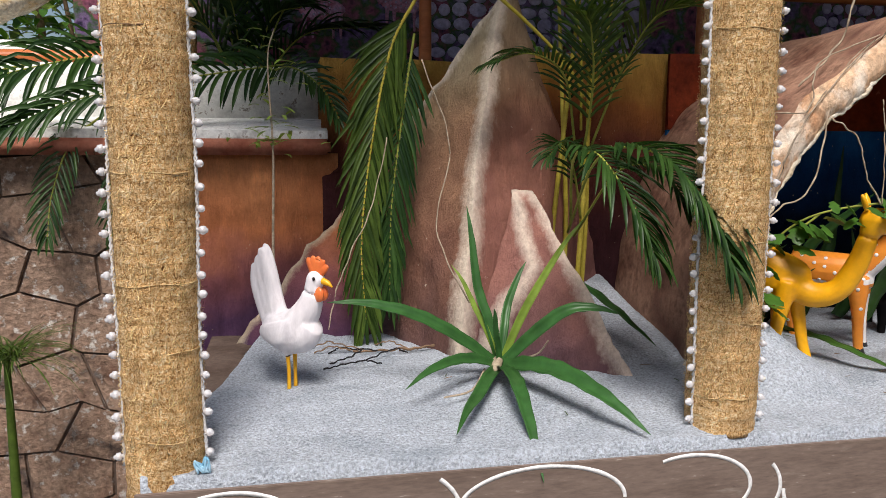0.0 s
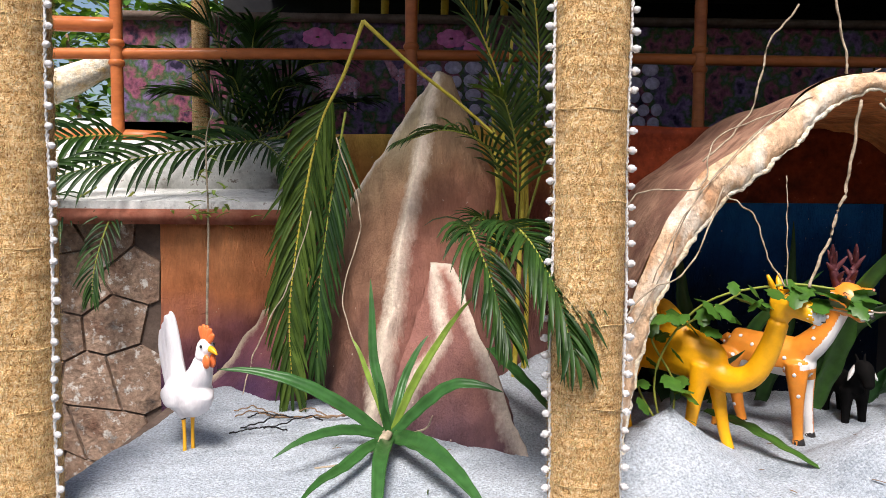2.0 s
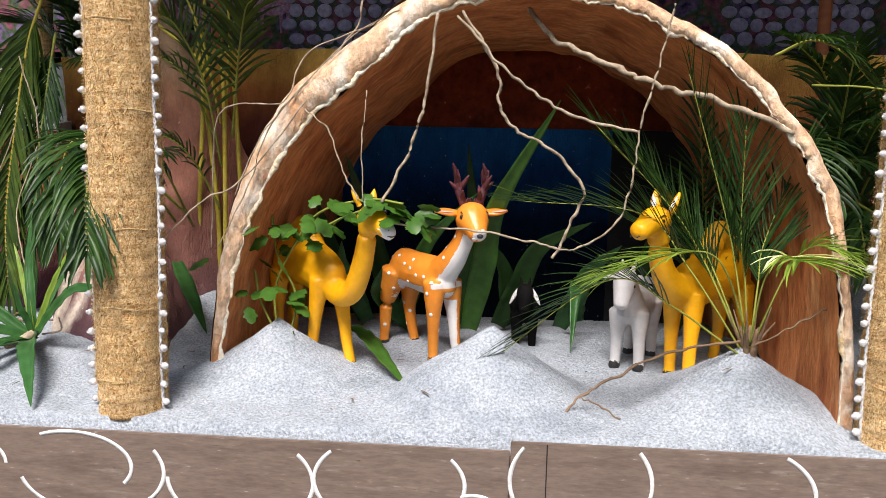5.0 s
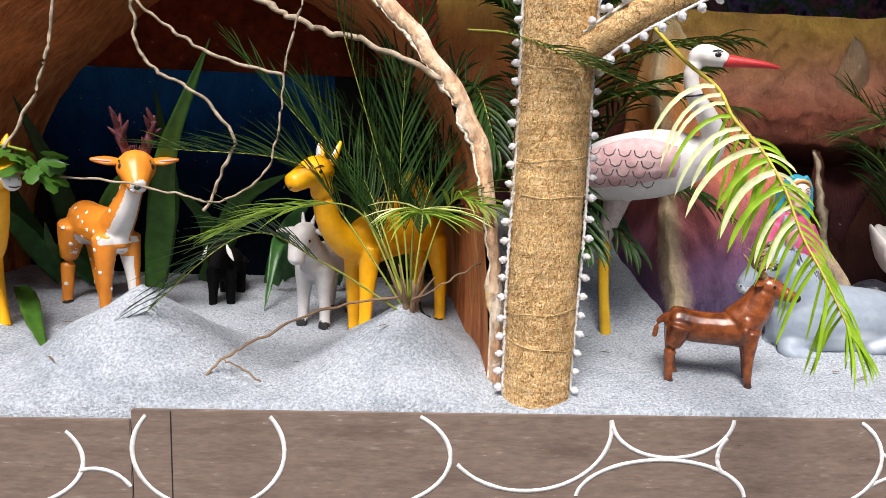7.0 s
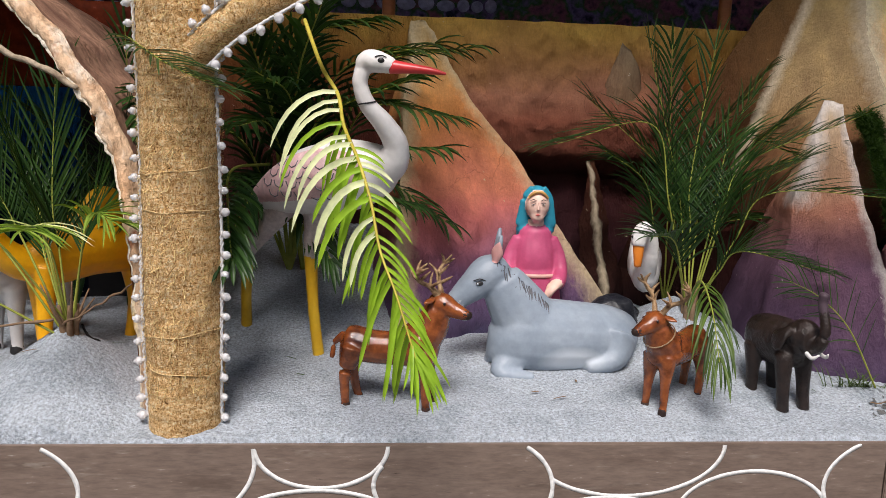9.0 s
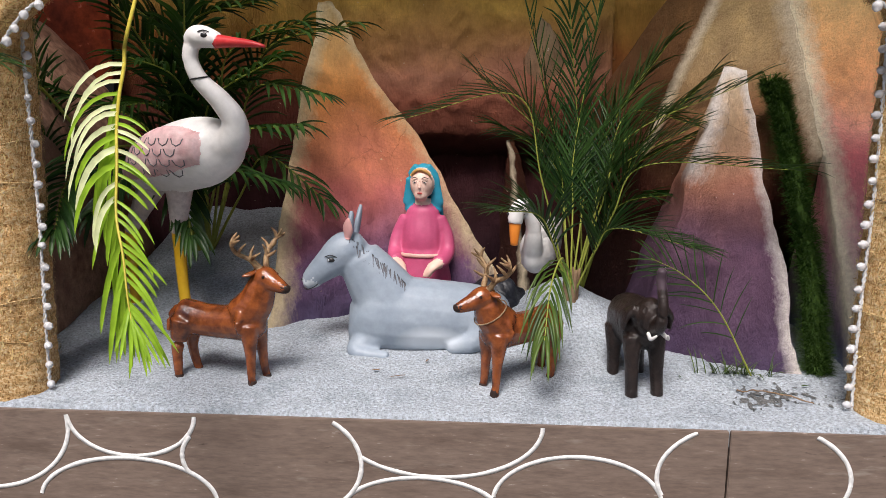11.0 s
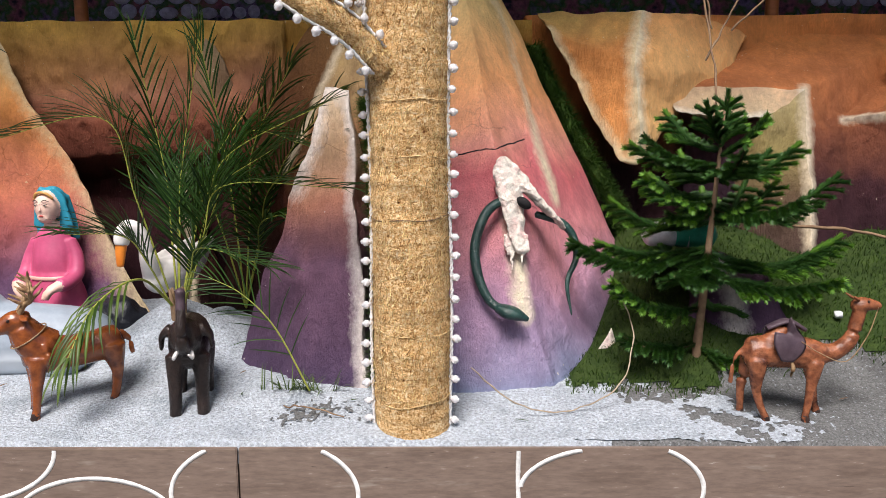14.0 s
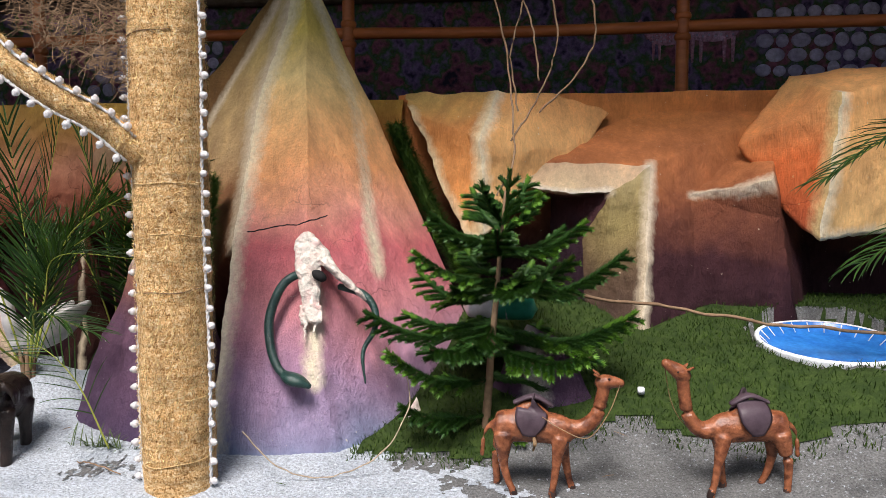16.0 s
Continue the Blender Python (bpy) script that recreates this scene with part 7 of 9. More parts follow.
def frond(parent, pts, n, leaf, width, droop=0.5, start=0.2, mat="palm", stalk="rachis", r=0.005, seed=0, spread=0.75, lift=0.25, facing=(0, 0, 1), one_side=0, taper=0.45, pale=None):
    """A feather palm frond along a curve: one mesh of stalk and leaflets."""
    rg = random.Random(seed)
    bm = bmesh.new()
    c = spline(pts, 12)
    m = len(c)
    fc = Vector(facing)
    for i in range(n):
        t = start + (1 - start) * (i + 0.5) / n
        f = t * (m - 1)
        k = min(int(f), m - 2)
        p = Vector(c[k] + (c[k + 1] - c[k]) * (f - k))
        d = Vector(c[k + 1] - c[k]).normalized()
        side = d.cross(fc)
        side = side.normalized() if side.length > 1e-3 else Vector((1, 0, 0))
        u = side.cross(d)
        along = math.sin(math.pi * min(1.0, 0.25 + 0.7 * (t - start) / (1 - start))) ** 0.7
        ln = leaf * (taper + (1 - taper) * along) * rg.uniform(0.85, 1.1)
        for s in (1, -1):
            if one_side and s != one_side and rg.random() < 0.7:
                continue
            a = spread * (1.25 - 0.75 * t) + rg.gauss(0, 0.06)
            v = d * math.cos(a) + side * s * math.sin(a) + u * (lift + rg.gauss(0, 0.07))
            mi = 1 if pale and t < pale else 0
            blade(bm, p + side * s * r * 0.6, v, ln, width * rg.uniform(0.8, 1.15), droop * rg.uniform(0.6, 1.5), mi, up=u, curl=rg.gauss(0, 0.15))
        if i == n - 1:
            blade(bm, p, d, leaf * 0.5, width, droop, 0, up=u)
    ob = part("leaf_spray", bm, [M[mat], M["palm_pale"]], parent)
    tagged(ob, kind="stuff")
    sb = bmesh.new()
    tube(sb, [(*q, r * (1 - 0.75 * i / m)) for i, q in enumerate(c)], 6, 1)
    st = part("frond", sb, M[stalk], parent)
    ob.parent = st
    return st


def palm_plant(label, root, ends, leaf, width, n=26, seed=0, **kw):
    """A potted-size areca palm: a root sheath and arching fronds."""
    t = thing("palm_plant", label, "palm", "palm plants")
    b = bmesh.new()
    x, y, z = root
    for k in range(5):
        a = k * 1.3
        tube(b, [(x + 0.010 * math.cos(a), y + 0.010 * math.sin(a), z - 0.04, 0.010), (x + 0.014 * math.cos(a), y + 0.014 * math.sin(a), z + 0.03, 0.008), (x + 0.022 * math.cos(a), y + 0.022 * math.sin(a), z + 0.09, 0.004)], 7, 3)
    part("root_sheath", b, M["twig"], t, "brown fibrous stem base")
    for i, (mid, end) in enumerate(ends):
        frond(t, [root, tuple(np.array(root) * 0.45 + np.array(mid) * 0.55 + np.array((0, 0, 0.03))), mid, end], n, leaf, width, seed=seed + i, **kw)
    return t


def cut_fronds(label, rows, group="cut palm fronds"):
    """Loose palm fronds hung or stuck among the rocks."""
    for i, (pts, kw) in enumerate(rows):
        t = thing("palm_frond", label, "palm frond", group)
        frond(t, pts, **kw)


F = lambda n, leaf, width, **kw: dict(n=n, leaf=leaf, width=width, **kw)
# big hanging frond before the first pyramid, with a bent golden stalk
hang = thing("palm_frond", "large olive-green palm frond hanging from a bent golden stalk", "palm frond", "cut palm fronds")
frond(hang, [(1.947, 0.80, 1.33), (1.88, 0.83, 1.16), (1.80, 0.86, 1.0), (1.74, 0.86, 0.72), (1.70, 0.84, 0.40), (1.71, 0.82, 0.14)], 58, 0.23, 0.0125, 0.75, 0.30, "palm_olive", "rachis_gold", 0.007, 5, 0.55, 0.05, facing=(0.1, -1, 0.15))
frond(hang, [(1.88, 0.90, 1.05), (1.84, 0.88, 0.80), (1.80, 0.86, 0.50), (1.79, 0.84, 0.22)], 40, 0.20, 0.012, 0.7, 0.1, "palm", "rachis", 0.005, 6, 0.5, 0.05, facing=(-0.2, -1, 0.15))
b = bmesh.new()
tube(b, [(1.947, 0.80, 1.33, 0.007), (2.10, 0.84, 1.20, 0.0065), (2.26, 0.87, 1.08, 0.006), (2.40, 0.90, 0.96, 0.005), (2.46, 0.90, 0.86, 0.004)], 7, 6)
part("stalk", b, M["rachis_gold"], hang, "golden bent stalk")

# tall clump to the right of the first pyramid
clump = thing("palm_clump", "clump of golden palm stems with dark arching fronds", "palm", "palm plants")
for i, (x, y, top) in enumerate(((2.42, 0.98, 1.45), (2.50, 1.00, 1.5), (2.46, 0.94, 1.1), (2.36, 0.95, 1.3))):
    b = bmesh.new()
    tube(b, [(x, y, 0.05, 0.010), (x + 0.01, y - 0.02, 0.4, 0.009), (x + 0.02 * (i - 1), y - 0.04, 0.8, 0.008), (x + 0.05 * (i - 1.5), y - 0.08, top, 0.005)], 8, 5)
    part("stem", b, M["rachis_gold"], clump, "golden green stem")
for i, (pts, kw) in enumerate((
    ([(2.46, 0.92, 0.75), (2.42, 0.85, 1.05), (2.33, 0.78, 1.28), (2.22, 0.70, 1.42)], F(26, 0.17, 0.011)),
    ([(2.48, 0.92, 0.80), (2.52, 0.85, 1.10), (2.50, 0.78, 1.35), (2.45, 0.70, 1.55)], F(28, 0.18, 0.012)),
    ([(2.44, 0.92, 0.70), (2.36, 0.82, 0.92), (2.22, 0.74, 0.98), (2.08, 0.70, 0.94)], F(24, 0.14, 0.010, droop=0.9)),
    ([(2.50, 0.92, 0.70), (2.56, 0.82, 0.95), (2.62, 0.72, 1.10), (2.68, 0.62, 1.12)], F(26, 0.16, 0.011)),
    ([(2.46, 0.90, 0.45), (2.40, 0.82, 0.62), (2.33, 0.75, 0.70), (2.27, 0.70, 0.66)], F(20, 0.12, 0.009, droop=0.9)),
    ([(2.46, 0.92, 0.60), (2.45, 0.80, 0.88), (2.40, 0.70, 1.05), (2.35, 0.62, 1.08)], F(24, 0.15, 0.011)))):
    frond(clump, pts, seed=30 + i, mat="palm_olive" if i % 2 else "palm", stalk="rachis_gold" if i < 2 else "rachis", **kw)

cut_fronds("dark green palm frond arching beside the pillar", [
    ([(2.36, 0.75, 0.42), (2.33, 0.45, 0.66), (2.38, 0.22, 0.69), (2.44, 0.06, 0.58), (2.48, -0.02, 0.42)], F(34, 0.19, 0.013, droop=1.1, start=0.35, seed=61, r=0.005)),
    ([(2.38, 0.78, 0.45), (2.28, 0.50, 0.66), (2.27, 0.30, 0.68), (2.31, 0.16, 0.56), (2.34, 0.10, 0.44)], F(30, 0.17, 0.012, droop=1.2, start=0.35, seed=62, r=0.005)),
    ([(2.40, 0.80, 0.40), (2.42, 0.52, 0.62), (2.46, 0.34, 0.64), (2.50, 0.22, 0.54)], F(26, 0.15, 0.011, droop=1.0, start=0.35, seed=63))])
cut_fronds("dark palm frond drooping over the white parapet", [
    ([(1.55, 1.60, 1.02), (1.33, 1.52, 0.98), (1.05, 1.38, 0.92), (0.75, 1.28, 0.84), (0.55, 1.22, 0.74)], F(34, 0.20, 0.017, droop=1.1, start=0.12, facing=(0.1, -1, 0.45), seed=71)),
    ([(0.95, 1.62, 1.02), (0.75, 1.45, 1.0), (0.50, 1.32, 0.92), (0.22, 1.22, 0.80)], F(30, 0.22, 0.018, droop=1.2, start=0.1, facing=(0.1, -1, 0.45), seed=72)),
    ([(0.55, 1.5, 0.98), (0.40, 1.34, 0.90), (0.28, 1.25, 0.72), (0.22, 1.22, 0.50)], F(28, 0.22, 0.017, droop=1.0, start=0.1, facing=(0.1, -1, 0.45), seed=73)),
    ([(1.42, 1.56, 0.98), (1.50, 1.42, 0.98), (1.60, 1.30, 0.90), (1.66, 1.22, 0.78)], F(22, 0.13, 0.012, droop=0.8, start=0.15, facing=(0.1, -1, 0.45), seed=74)),
    ([(0.80, 1.5, 0.80), (0.72, 1.35, 0.70), (0.66, 1.30, 0.52), (0.64, 1.28, 0.36)], F(20, 0.14, 0.009, droop=0.9, start=0.1, facing=(0.1, -1, 0.45), seed=75)),
    ([(0.95, 1.5, 0.78), (0.92, 1.34, 0.68), (0.88, 1.28, 0.50), (0.87, 1.27, 0.38)], F(20, 0.13, 0.009, droop=0.9, start=0.1, facing=(0.1, -1, 0.45), seed=76))])
behind = thing("palm_clump", "dark palm growing behind the parapet before the mural", "palm", "palm plants")
for i, (ex, ez) in enumerate(((0.75, 1.45), (1.0, 1.62), (1.35, 1.55), (1.75, 1.42), (1.85, 1.22), (1.55, 1.30), (0.95, 1.25), (1.2, 1.35))):
    frond(behind, [(1.28, 2.2, 0.85), (1.28 + (ex - 1.28) * 0.45, 2.1, 1.0 + (ez - 1.0) * 0.8), (ex, 2.0, ez)], 24, 0.24, 0.017, 0.9, 0.2, "palm", "rachis", 0.006, 80 + i)
b = bmesh.new()
tube(b, [(1.02, 2.25, -0.75, 0.045), (1.02, 2.25, 1.0, 0.043), (1.03, 2.25, 2.45, 0.040)], 14, 8, wob=0.1)
solid("wrapped_pole", b, M["coir"], "brown fibre-wrapped pole behind the railing", "pole")

# thin leafy stalk behind the rooster
stalk = thing("leafy_stalk", "thin pale stalk with small light green leaves", "plant")
b = bmesh.new()
tube(b, [(1.42, 0.86, 0.06, 0.005), (1.423, 0.855, 0.38, 0.0045), (1.43, 0.86, 0.68, 0.0035), (1.42, 0.88, 0.95, 0.0025), (1.44, 0.9, 1.05, 0.0015)], 7, 6)
part("stem", b, M["vine"], stalk, "pale dry stem")
rg = random.Random(12)
b = bmesh.new()
for k in range(46):
    z = rg.uniform(0.66, 1.05) if k > 16 else rg.uniform(0.70, 0.78)
    a = rg.uniform(0, 6.28)
    p = Vector((1.425 + rg.gauss(0, 0.05), 0.87 + rg.gauss(0, 0.04), z))
    blade(b, p, (math.cos(a), math.sin(a), rg.uniform(-0.2, 0.3)), rg.uniform(0.04, 0.075), 0.013, 0.6, 0, 0.15)
part("foliage", b, M["strap_lime"], stalk)

# the cut strap-leaved plant
rosette = thing("strap_plant", "cut rosette of long green strap leaves lying on sand", "plant")


def strap(parent, pts, width, mat="strap", fold=0.25, name="leaf", twist=0.0, facing=(0, 0, 1)):
    """A long leathery leaf with a channel along its middle and wavy edges."""
    bm = bmesh.new()
    c = spline(pts, 9)
    prev, m = None, len(c)
    for i, q in enumerate(c):
        t = i / (m - 1)
        d = Vector(c[min(i + 1, m - 1)] - c[max(i - 1, 0)]).normalized()
        side = d.cross(Vector(facing))
        side = (side if side.length > 1e-3 else Vector((1, 0, 0))).normalized()
        side = Matrix.Rotation(twist * t, 3, d) @ side
        nrm = side.cross(d)
        w = width * (0.55 + 0.45 * math.sin(math.pi * min(1, t * 1.15 + 0.1))) * (1 - max(0, (t - 0.72) / 0.28) ** 1.6 * 0.97)
        wave = 0.06 * w * math.sin(i * 1.3)
        p = Vector(q)
        row = []
        for f, h in ((-1, fold), (-0.5, fold * 0.35), (0, 0), (0.5, fold * 0.35), (1, fold)):
            row.append(bm.verts.new(p + side * (f * w / 2) + nrm * (h * w + (wave if abs(f) == 1 else 0))))
        low = [bm.verts.new(v.co - nrm * 0.0016) for v in row]
        if prev:
            for a in range(4):
                bm.faces.new((prev[0][a], prev[0][a + 1], row[a + 1], row[a]))
                bm.faces.new((prev[1][a], low[a], low[a + 1], prev[1][a + 1]))
            for a in (0, 4):
                bm.faces.new((prev[0][a], row[a], low[a], prev[1][a]))
        prev = (row, low)
    return part(name, bm, M[mat], parent)


c0 = (2.05, 0.425, 0.082)
for end, mid, w, mt in (
    ((1.570, 0.41, 0.287), (1.80, 0.41, 0.245), 0.048, "strap"),
    ((1.985, 0.58, 0.525), (2.00, 0.50, 0.30), 0.036, "strap"),
    ((2.292, 0.43, 0.500), (2.15, 0.42, 0.30), 0.030, "strap_lime"),
    ((2.36, 0.32, 0.245), (2.22, 0.36, 0.25), 0.046, "strap"),
    ((2.305, 0.0, 0.028), (2.17, 0.21, 0.115), 0.070, "strap"),
    ((2.034, -0.03, -0.055), (2.035, 0.19, 0.095), 0.052, "strap"),
    ((1.755, 0.24, 0.092), (1.90, 0.34, 0.130), 0.040, "strap"),
    ((1.845, 0.04, 0.045), (1.94, 0.23, 0.070), 0.042, "strap"),
    ((2.16, 0.55, 0.36), (2.09, 0.50, 0.24), 0.032, "strap"),
    ((1.93, 0.53, 0.36), (1.99, 0.48, 0.24), 0.022, "strap_lime"),
    ((2.02, 0.38, 0.26), (2.03, 0.40, 0.18), 0.025, "strap")):
    strap(rosette, [c0, tuple(np.array(c0) * 0.5 + np.array(mid) * 0.5 + np.array((0, 0, 0.012))), mid, tuple(np.array(mid) * 0.45 + np.array(end) * 0.55 + np.array((0, 0, 0.012))), end], w * 0.8, mt, facing=(0.0, -0.75, 0.65))
b = bmesh.new()
tube(b, [(2.045, 0.43, 0.10, 0.016), (2.03, 0.40, 0.085, 0.014), (2.0, 0.36, 0.075, 0.010)], 10, 4)
tube(b, [(2.0, 0.40, 0.085, 0.003), (1.94, 0.30, 0.06, 0.003), (1.86, 0.27, 0.055, 0.0025)], 6, 4)
tube(b, [(2.08, 0.42, 0.10, 0.003), (2.15, 0.40, 0.12, 0.003), (2.17, 0.36, 0.17, 0.002)], 6, 4)
part("cut_stem", b, M["vine"], rosette, "pale cut stem and roots")

# leafy creeper over the first camel
creeper = thing("leafy_creeper", "creeper with broad lobed green leaves over the camel", "creeper")
b = bmesh.new()
for pts in ([(2.82, 0.40, 0.10), (2.80, 0.42, 0.26), (2.86, 0.42, 0.40), (2.95, 0.36, 0.50), (3.10, 0.27, 0.545), (3.20, 0.22, 0.54)], [(2.84, 0.40, 0.10), (2.86, 0.43, 0.24), (2.80, 0.45, 0.36), (2.78, 0.46, 0.48)], [(2.83, 0.40, 0.10), (2.76, 0.42, 0.22), (2.74, 0.42, 0.32)], [(2.86, 0.42, 0.40), (2.98, 0.42, 0.47), (3.05, 0.45, 0.50)]):
    tube(b, [(*q, 0.0035) for q in pts], 6, 6)
part("stem", b, M["rachis"], creeper)


def lobed_leaf(parent, p, d, size, tilt, mat="bush"):
    bm = bmesh.new()
    d = Vector(d).normalized()
    side = d.cross(Vector((0, 0, 1)))
    side = (side if side.length > 1e-3 else Vector((1, 0, 0))).normalized()
    side = Matrix.Rotation(tilt, 3, d) @ side
    nrm = side.cross(d)
    mid = [Vector(p) + d * size * t - nrm * size * 0.25 * t * t for t in np.linspace(0, 1, 7)]
    edge = (0.05, 0.34, 0.26, 0.40, 0.24, 0.22, 0.0)
    mv = [bm.verts.new(q) for q in mid]
    for s in (1, -1):
        ev = [bm.verts.new(q + side * s * size * e + d * size * (0.06 if i in (1, 3) else 0) - nrm * size * e * 0.22) for i, (q, e) in enumerate(zip(mid, edge))]
        for i in range(6):
            try:
                bm.faces.new((mv[i], mv[i + 1], ev[i + 1], ev[i]) if s > 0 else (mv[i + 1], mv[i], ev[i], ev[i + 1]))
            except ValueError:
                pass
    part("leaf", bm, M[mat], parent)


rg = random.Random(21)
for k in range(62):
    if k < 26:
        p = np.array((2.80, 0.40, 0.28)) + np.array((rg.gauss(0, 0.055), rg.gauss(0, 0.05), rg.uniform(-0.06, 0.2)))
        size = rg.uniform(0.045, 0.075)
    elif k < 48:
        t = rg.random()
        p = np.array((2.88, 0.38, 0.46)) * (1 - t) + np.array((3.17, 0.23, 0.535)) * t + np.array((rg.gauss(0, 0.02), rg.gauss(0, 0.03), rg.gauss(0.01, 0.018)))
        size = rg.uniform(0.05, 0.085)
    else:
        t = rg.random()
        p = np.array((3.08, 0.24, 0.55)) * (1 - t) + np.array((3.27, 0.21, 0.50)) * t + np.array((rg.gauss(0, 0.012), rg.gauss(0, 0.02), rg.gauss(0, 0.012)))
        size = rg.uniform(0.05, 0.08)
    a = rg.uniform(-2.9, 0.4)
    lobed_leaf(creeper, p, (math.cos(a), math.sin(a), rg.uniform(-0.75, 0.1)), size, rg.gauss(0, 0.35))

# broad blades standing and lying in the cave
cave_leaves = thing("broad_leaf_plant", "plant with broad dark green blades at the cave back", "plant")
for root, mid, end, w, mt in (
    ((3.36, 0.62, 0.12), (3.44, 0.50, 0.52), (3.60, 0.32, 0.815), 0.075, "bush"),
    ((3.10, 0.85, 0.08), (3.00, 0.80, 0.45), (2.95, 0.70, 0.66), 0.07, "palm"),
    ((3.12, 0.82, 0.08), (3.22, 0.70, 0.38), (3.38, 0.62, 0.55), 0.06, "strap"),
    ((3.30, 0.86, 0.08), (3.36, 0.80, 0.40), (3.34, 0.74, 0.70), 0.07, "palm"),
    ((3.45, 0.86, 0.08), (3.58, 0.78, 0.36), (3.74, 0.70, 0.46), 0.075, "palm"),
    ((3.50, 0.88, 0.08), (3.46, 0.80, 0.30), (3.38, 0.72, 0.42), 0.06, "palm"),
    ((3.66, 0.86, 0.08), (3.74, 0.72, 0.30), (3.82, 0.60, 0.40), 0.07, "strap"),
    ((3.72, 0.86, 0.10), (3.70, 0.74, 0.24), (3.68, 0.60, 0.06), 0.06, "strap"),
    ((3.0, 0.85, 0.08), (2.95, 0.66, 0.30), (2.98, 0.5, 0.40), 0.06, "strap"),
    ((3.86, 0.88, 0.08), (3.95, 0.80, 0.40), (3.98, 0.72, 0.60), 0.06, "palm"),
    ((3.15, 0.8, 0.08), (3.06, 0.66, 0.22), (3.10, 0.52, 0.32), 0.055, "strap"),
    ((2.98, 0.88, 0.08), (2.88, 0.82, 0.34), (2.84, 0.74, 0.52), 0.06, "palm"),
    ((4.05, 0.88, 0.08), (4.10, 0.80, 0.36), (4.06, 0.70, 0.55), 0.055, "palm")):
    strap(cave_leaves, [root, tuple((np.array(root) + np.array(mid)) / 2), mid, end], w, mt, 0.15, facing=(0.2, -1, 0.3))
fallen = thing("fallen_leaf", "broad green blade lying across the sand", "leaf", "fallen leaves")
strap(fallen, [(3.0, 0.57, 0.125), (3.07, 0.46, 0.115), (3.14, 0.34, 0.085), (3.225, 0.215, 0.045)], 0.052, "bush", 0.12)
fallen = thing("fallen_leaf", "broad green blade lying across the sand", "leaf", "fallen leaves")
strap(fallen, [(2.36, 0.75, 0.28), (2.46, 0.62, 0.20), (2.56, 0.5, 0.10)], 0.05, "strap", 0.12)

# palm on the third mound
root = (4.10, 0.235, 0.155)
palm_plant("young palm with sparse feathery fronds planted in a sand mound", root, (
    ((4.013, 0.24, 0.552), (3.911, 0.25, 0.88)), ((3.895, 0.30, 0.543), (3.672, 0.35, 0.78)), ((3.811, 0.27, 0.528), (3.50, 0.30, 0.55)),
    ((3.713, 0.12, 0.373), (3.434, 0.20, 0.135)), ((4.067, 0.26, 0.482), (4.072, 0.30, 0.76)), ((4.14, 0.30, 0.46), (4.24, 0.36, 0.70)),
    ((3.96, 0.40, 0.50), (3.80, 0.52, 0.72)), ((3.97, 0.36, 0.42), (3.80, 0.42, 0.50))), 0.21, 0.0056, 22, 100, start=0.34, droop=0.25, lift=0.22, r=0.0032, spread=0.6)
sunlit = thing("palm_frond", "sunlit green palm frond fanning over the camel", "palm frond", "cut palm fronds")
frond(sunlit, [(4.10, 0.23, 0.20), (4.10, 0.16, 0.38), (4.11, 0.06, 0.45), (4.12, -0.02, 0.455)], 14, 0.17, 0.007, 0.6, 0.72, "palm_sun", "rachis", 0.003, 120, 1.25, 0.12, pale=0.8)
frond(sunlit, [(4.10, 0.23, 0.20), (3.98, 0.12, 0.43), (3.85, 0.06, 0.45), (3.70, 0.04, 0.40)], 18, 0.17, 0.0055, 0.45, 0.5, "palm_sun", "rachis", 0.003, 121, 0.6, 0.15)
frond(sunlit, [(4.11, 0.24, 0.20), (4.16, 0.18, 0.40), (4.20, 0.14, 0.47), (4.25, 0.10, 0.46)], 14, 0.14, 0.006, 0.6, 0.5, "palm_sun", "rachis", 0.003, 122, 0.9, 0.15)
b = bmesh.new()
for k in range(6):
    a = k * 1.05
    tube(b, [(4.10, 0.235, 0.17, 0.005), (4.10 + 0.03 * math.cos(a), 0.235 + 0.03 * math.sin(a), 0.22, 0.004), (4.10 + 0.06 * math.cos(a), 0.235 + 0.06 * math.sin(a), 0.26 + 0.01 * k, 0.0015)], 6, 4)
part("dry_sheath", b, M["twig"], sunlit, "dry brown leaf sheaths")

# dark palms behind the third pillar and the wading bird
dark_palm = thing("palm_clump", "dark green palm clump behind the wading bird", "palm", "palm plants")
for i, (mid, end) in enumerate((
    ((4.40, 0.78, 0.62), (4.20, 0.62, 0.72)), ((4.48, 0.72, 0.80), (4.42, 0.52, 1.0)), ((4.58, 0.72, 0.80), (4.66, 0.52, 0.98)), ((4.64, 0.74, 0.68), (4.90, 0.55, 0.80)),
    ((4.62, 0.68, 0.50), (4.92, 0.50, 0.46)), ((4.50, 0.62, 0.52), (4.44, 0.38, 0.38)), ((4.58, 0.62, 0.50), (4.70, 0.40, 0.32)), ((4.40, 0.74, 0.50), (4.24, 0.55, 0.42)), ((4.68, 0.70, 0.58), (4.98, 0.46, 0.62)), ((4.46, 0.80, 0.90), (4.30, 0.66, 1.02)), ((4.56, 0.8, 0.9), (4.80, 0.66, 0.96)))):
    frond(dark_palm, [(4.54, 0.86, 0.20), (4.54 + (mid[0] - 4.54) * 0.5, 0.84, 0.2 + (mid[2] - 0.2) * 0.6), mid, end], 22, 0.17, 0.014, 0.9, 0.35, "palm", "rachis", 0.006, 140 + i, 0.7, 0.1)
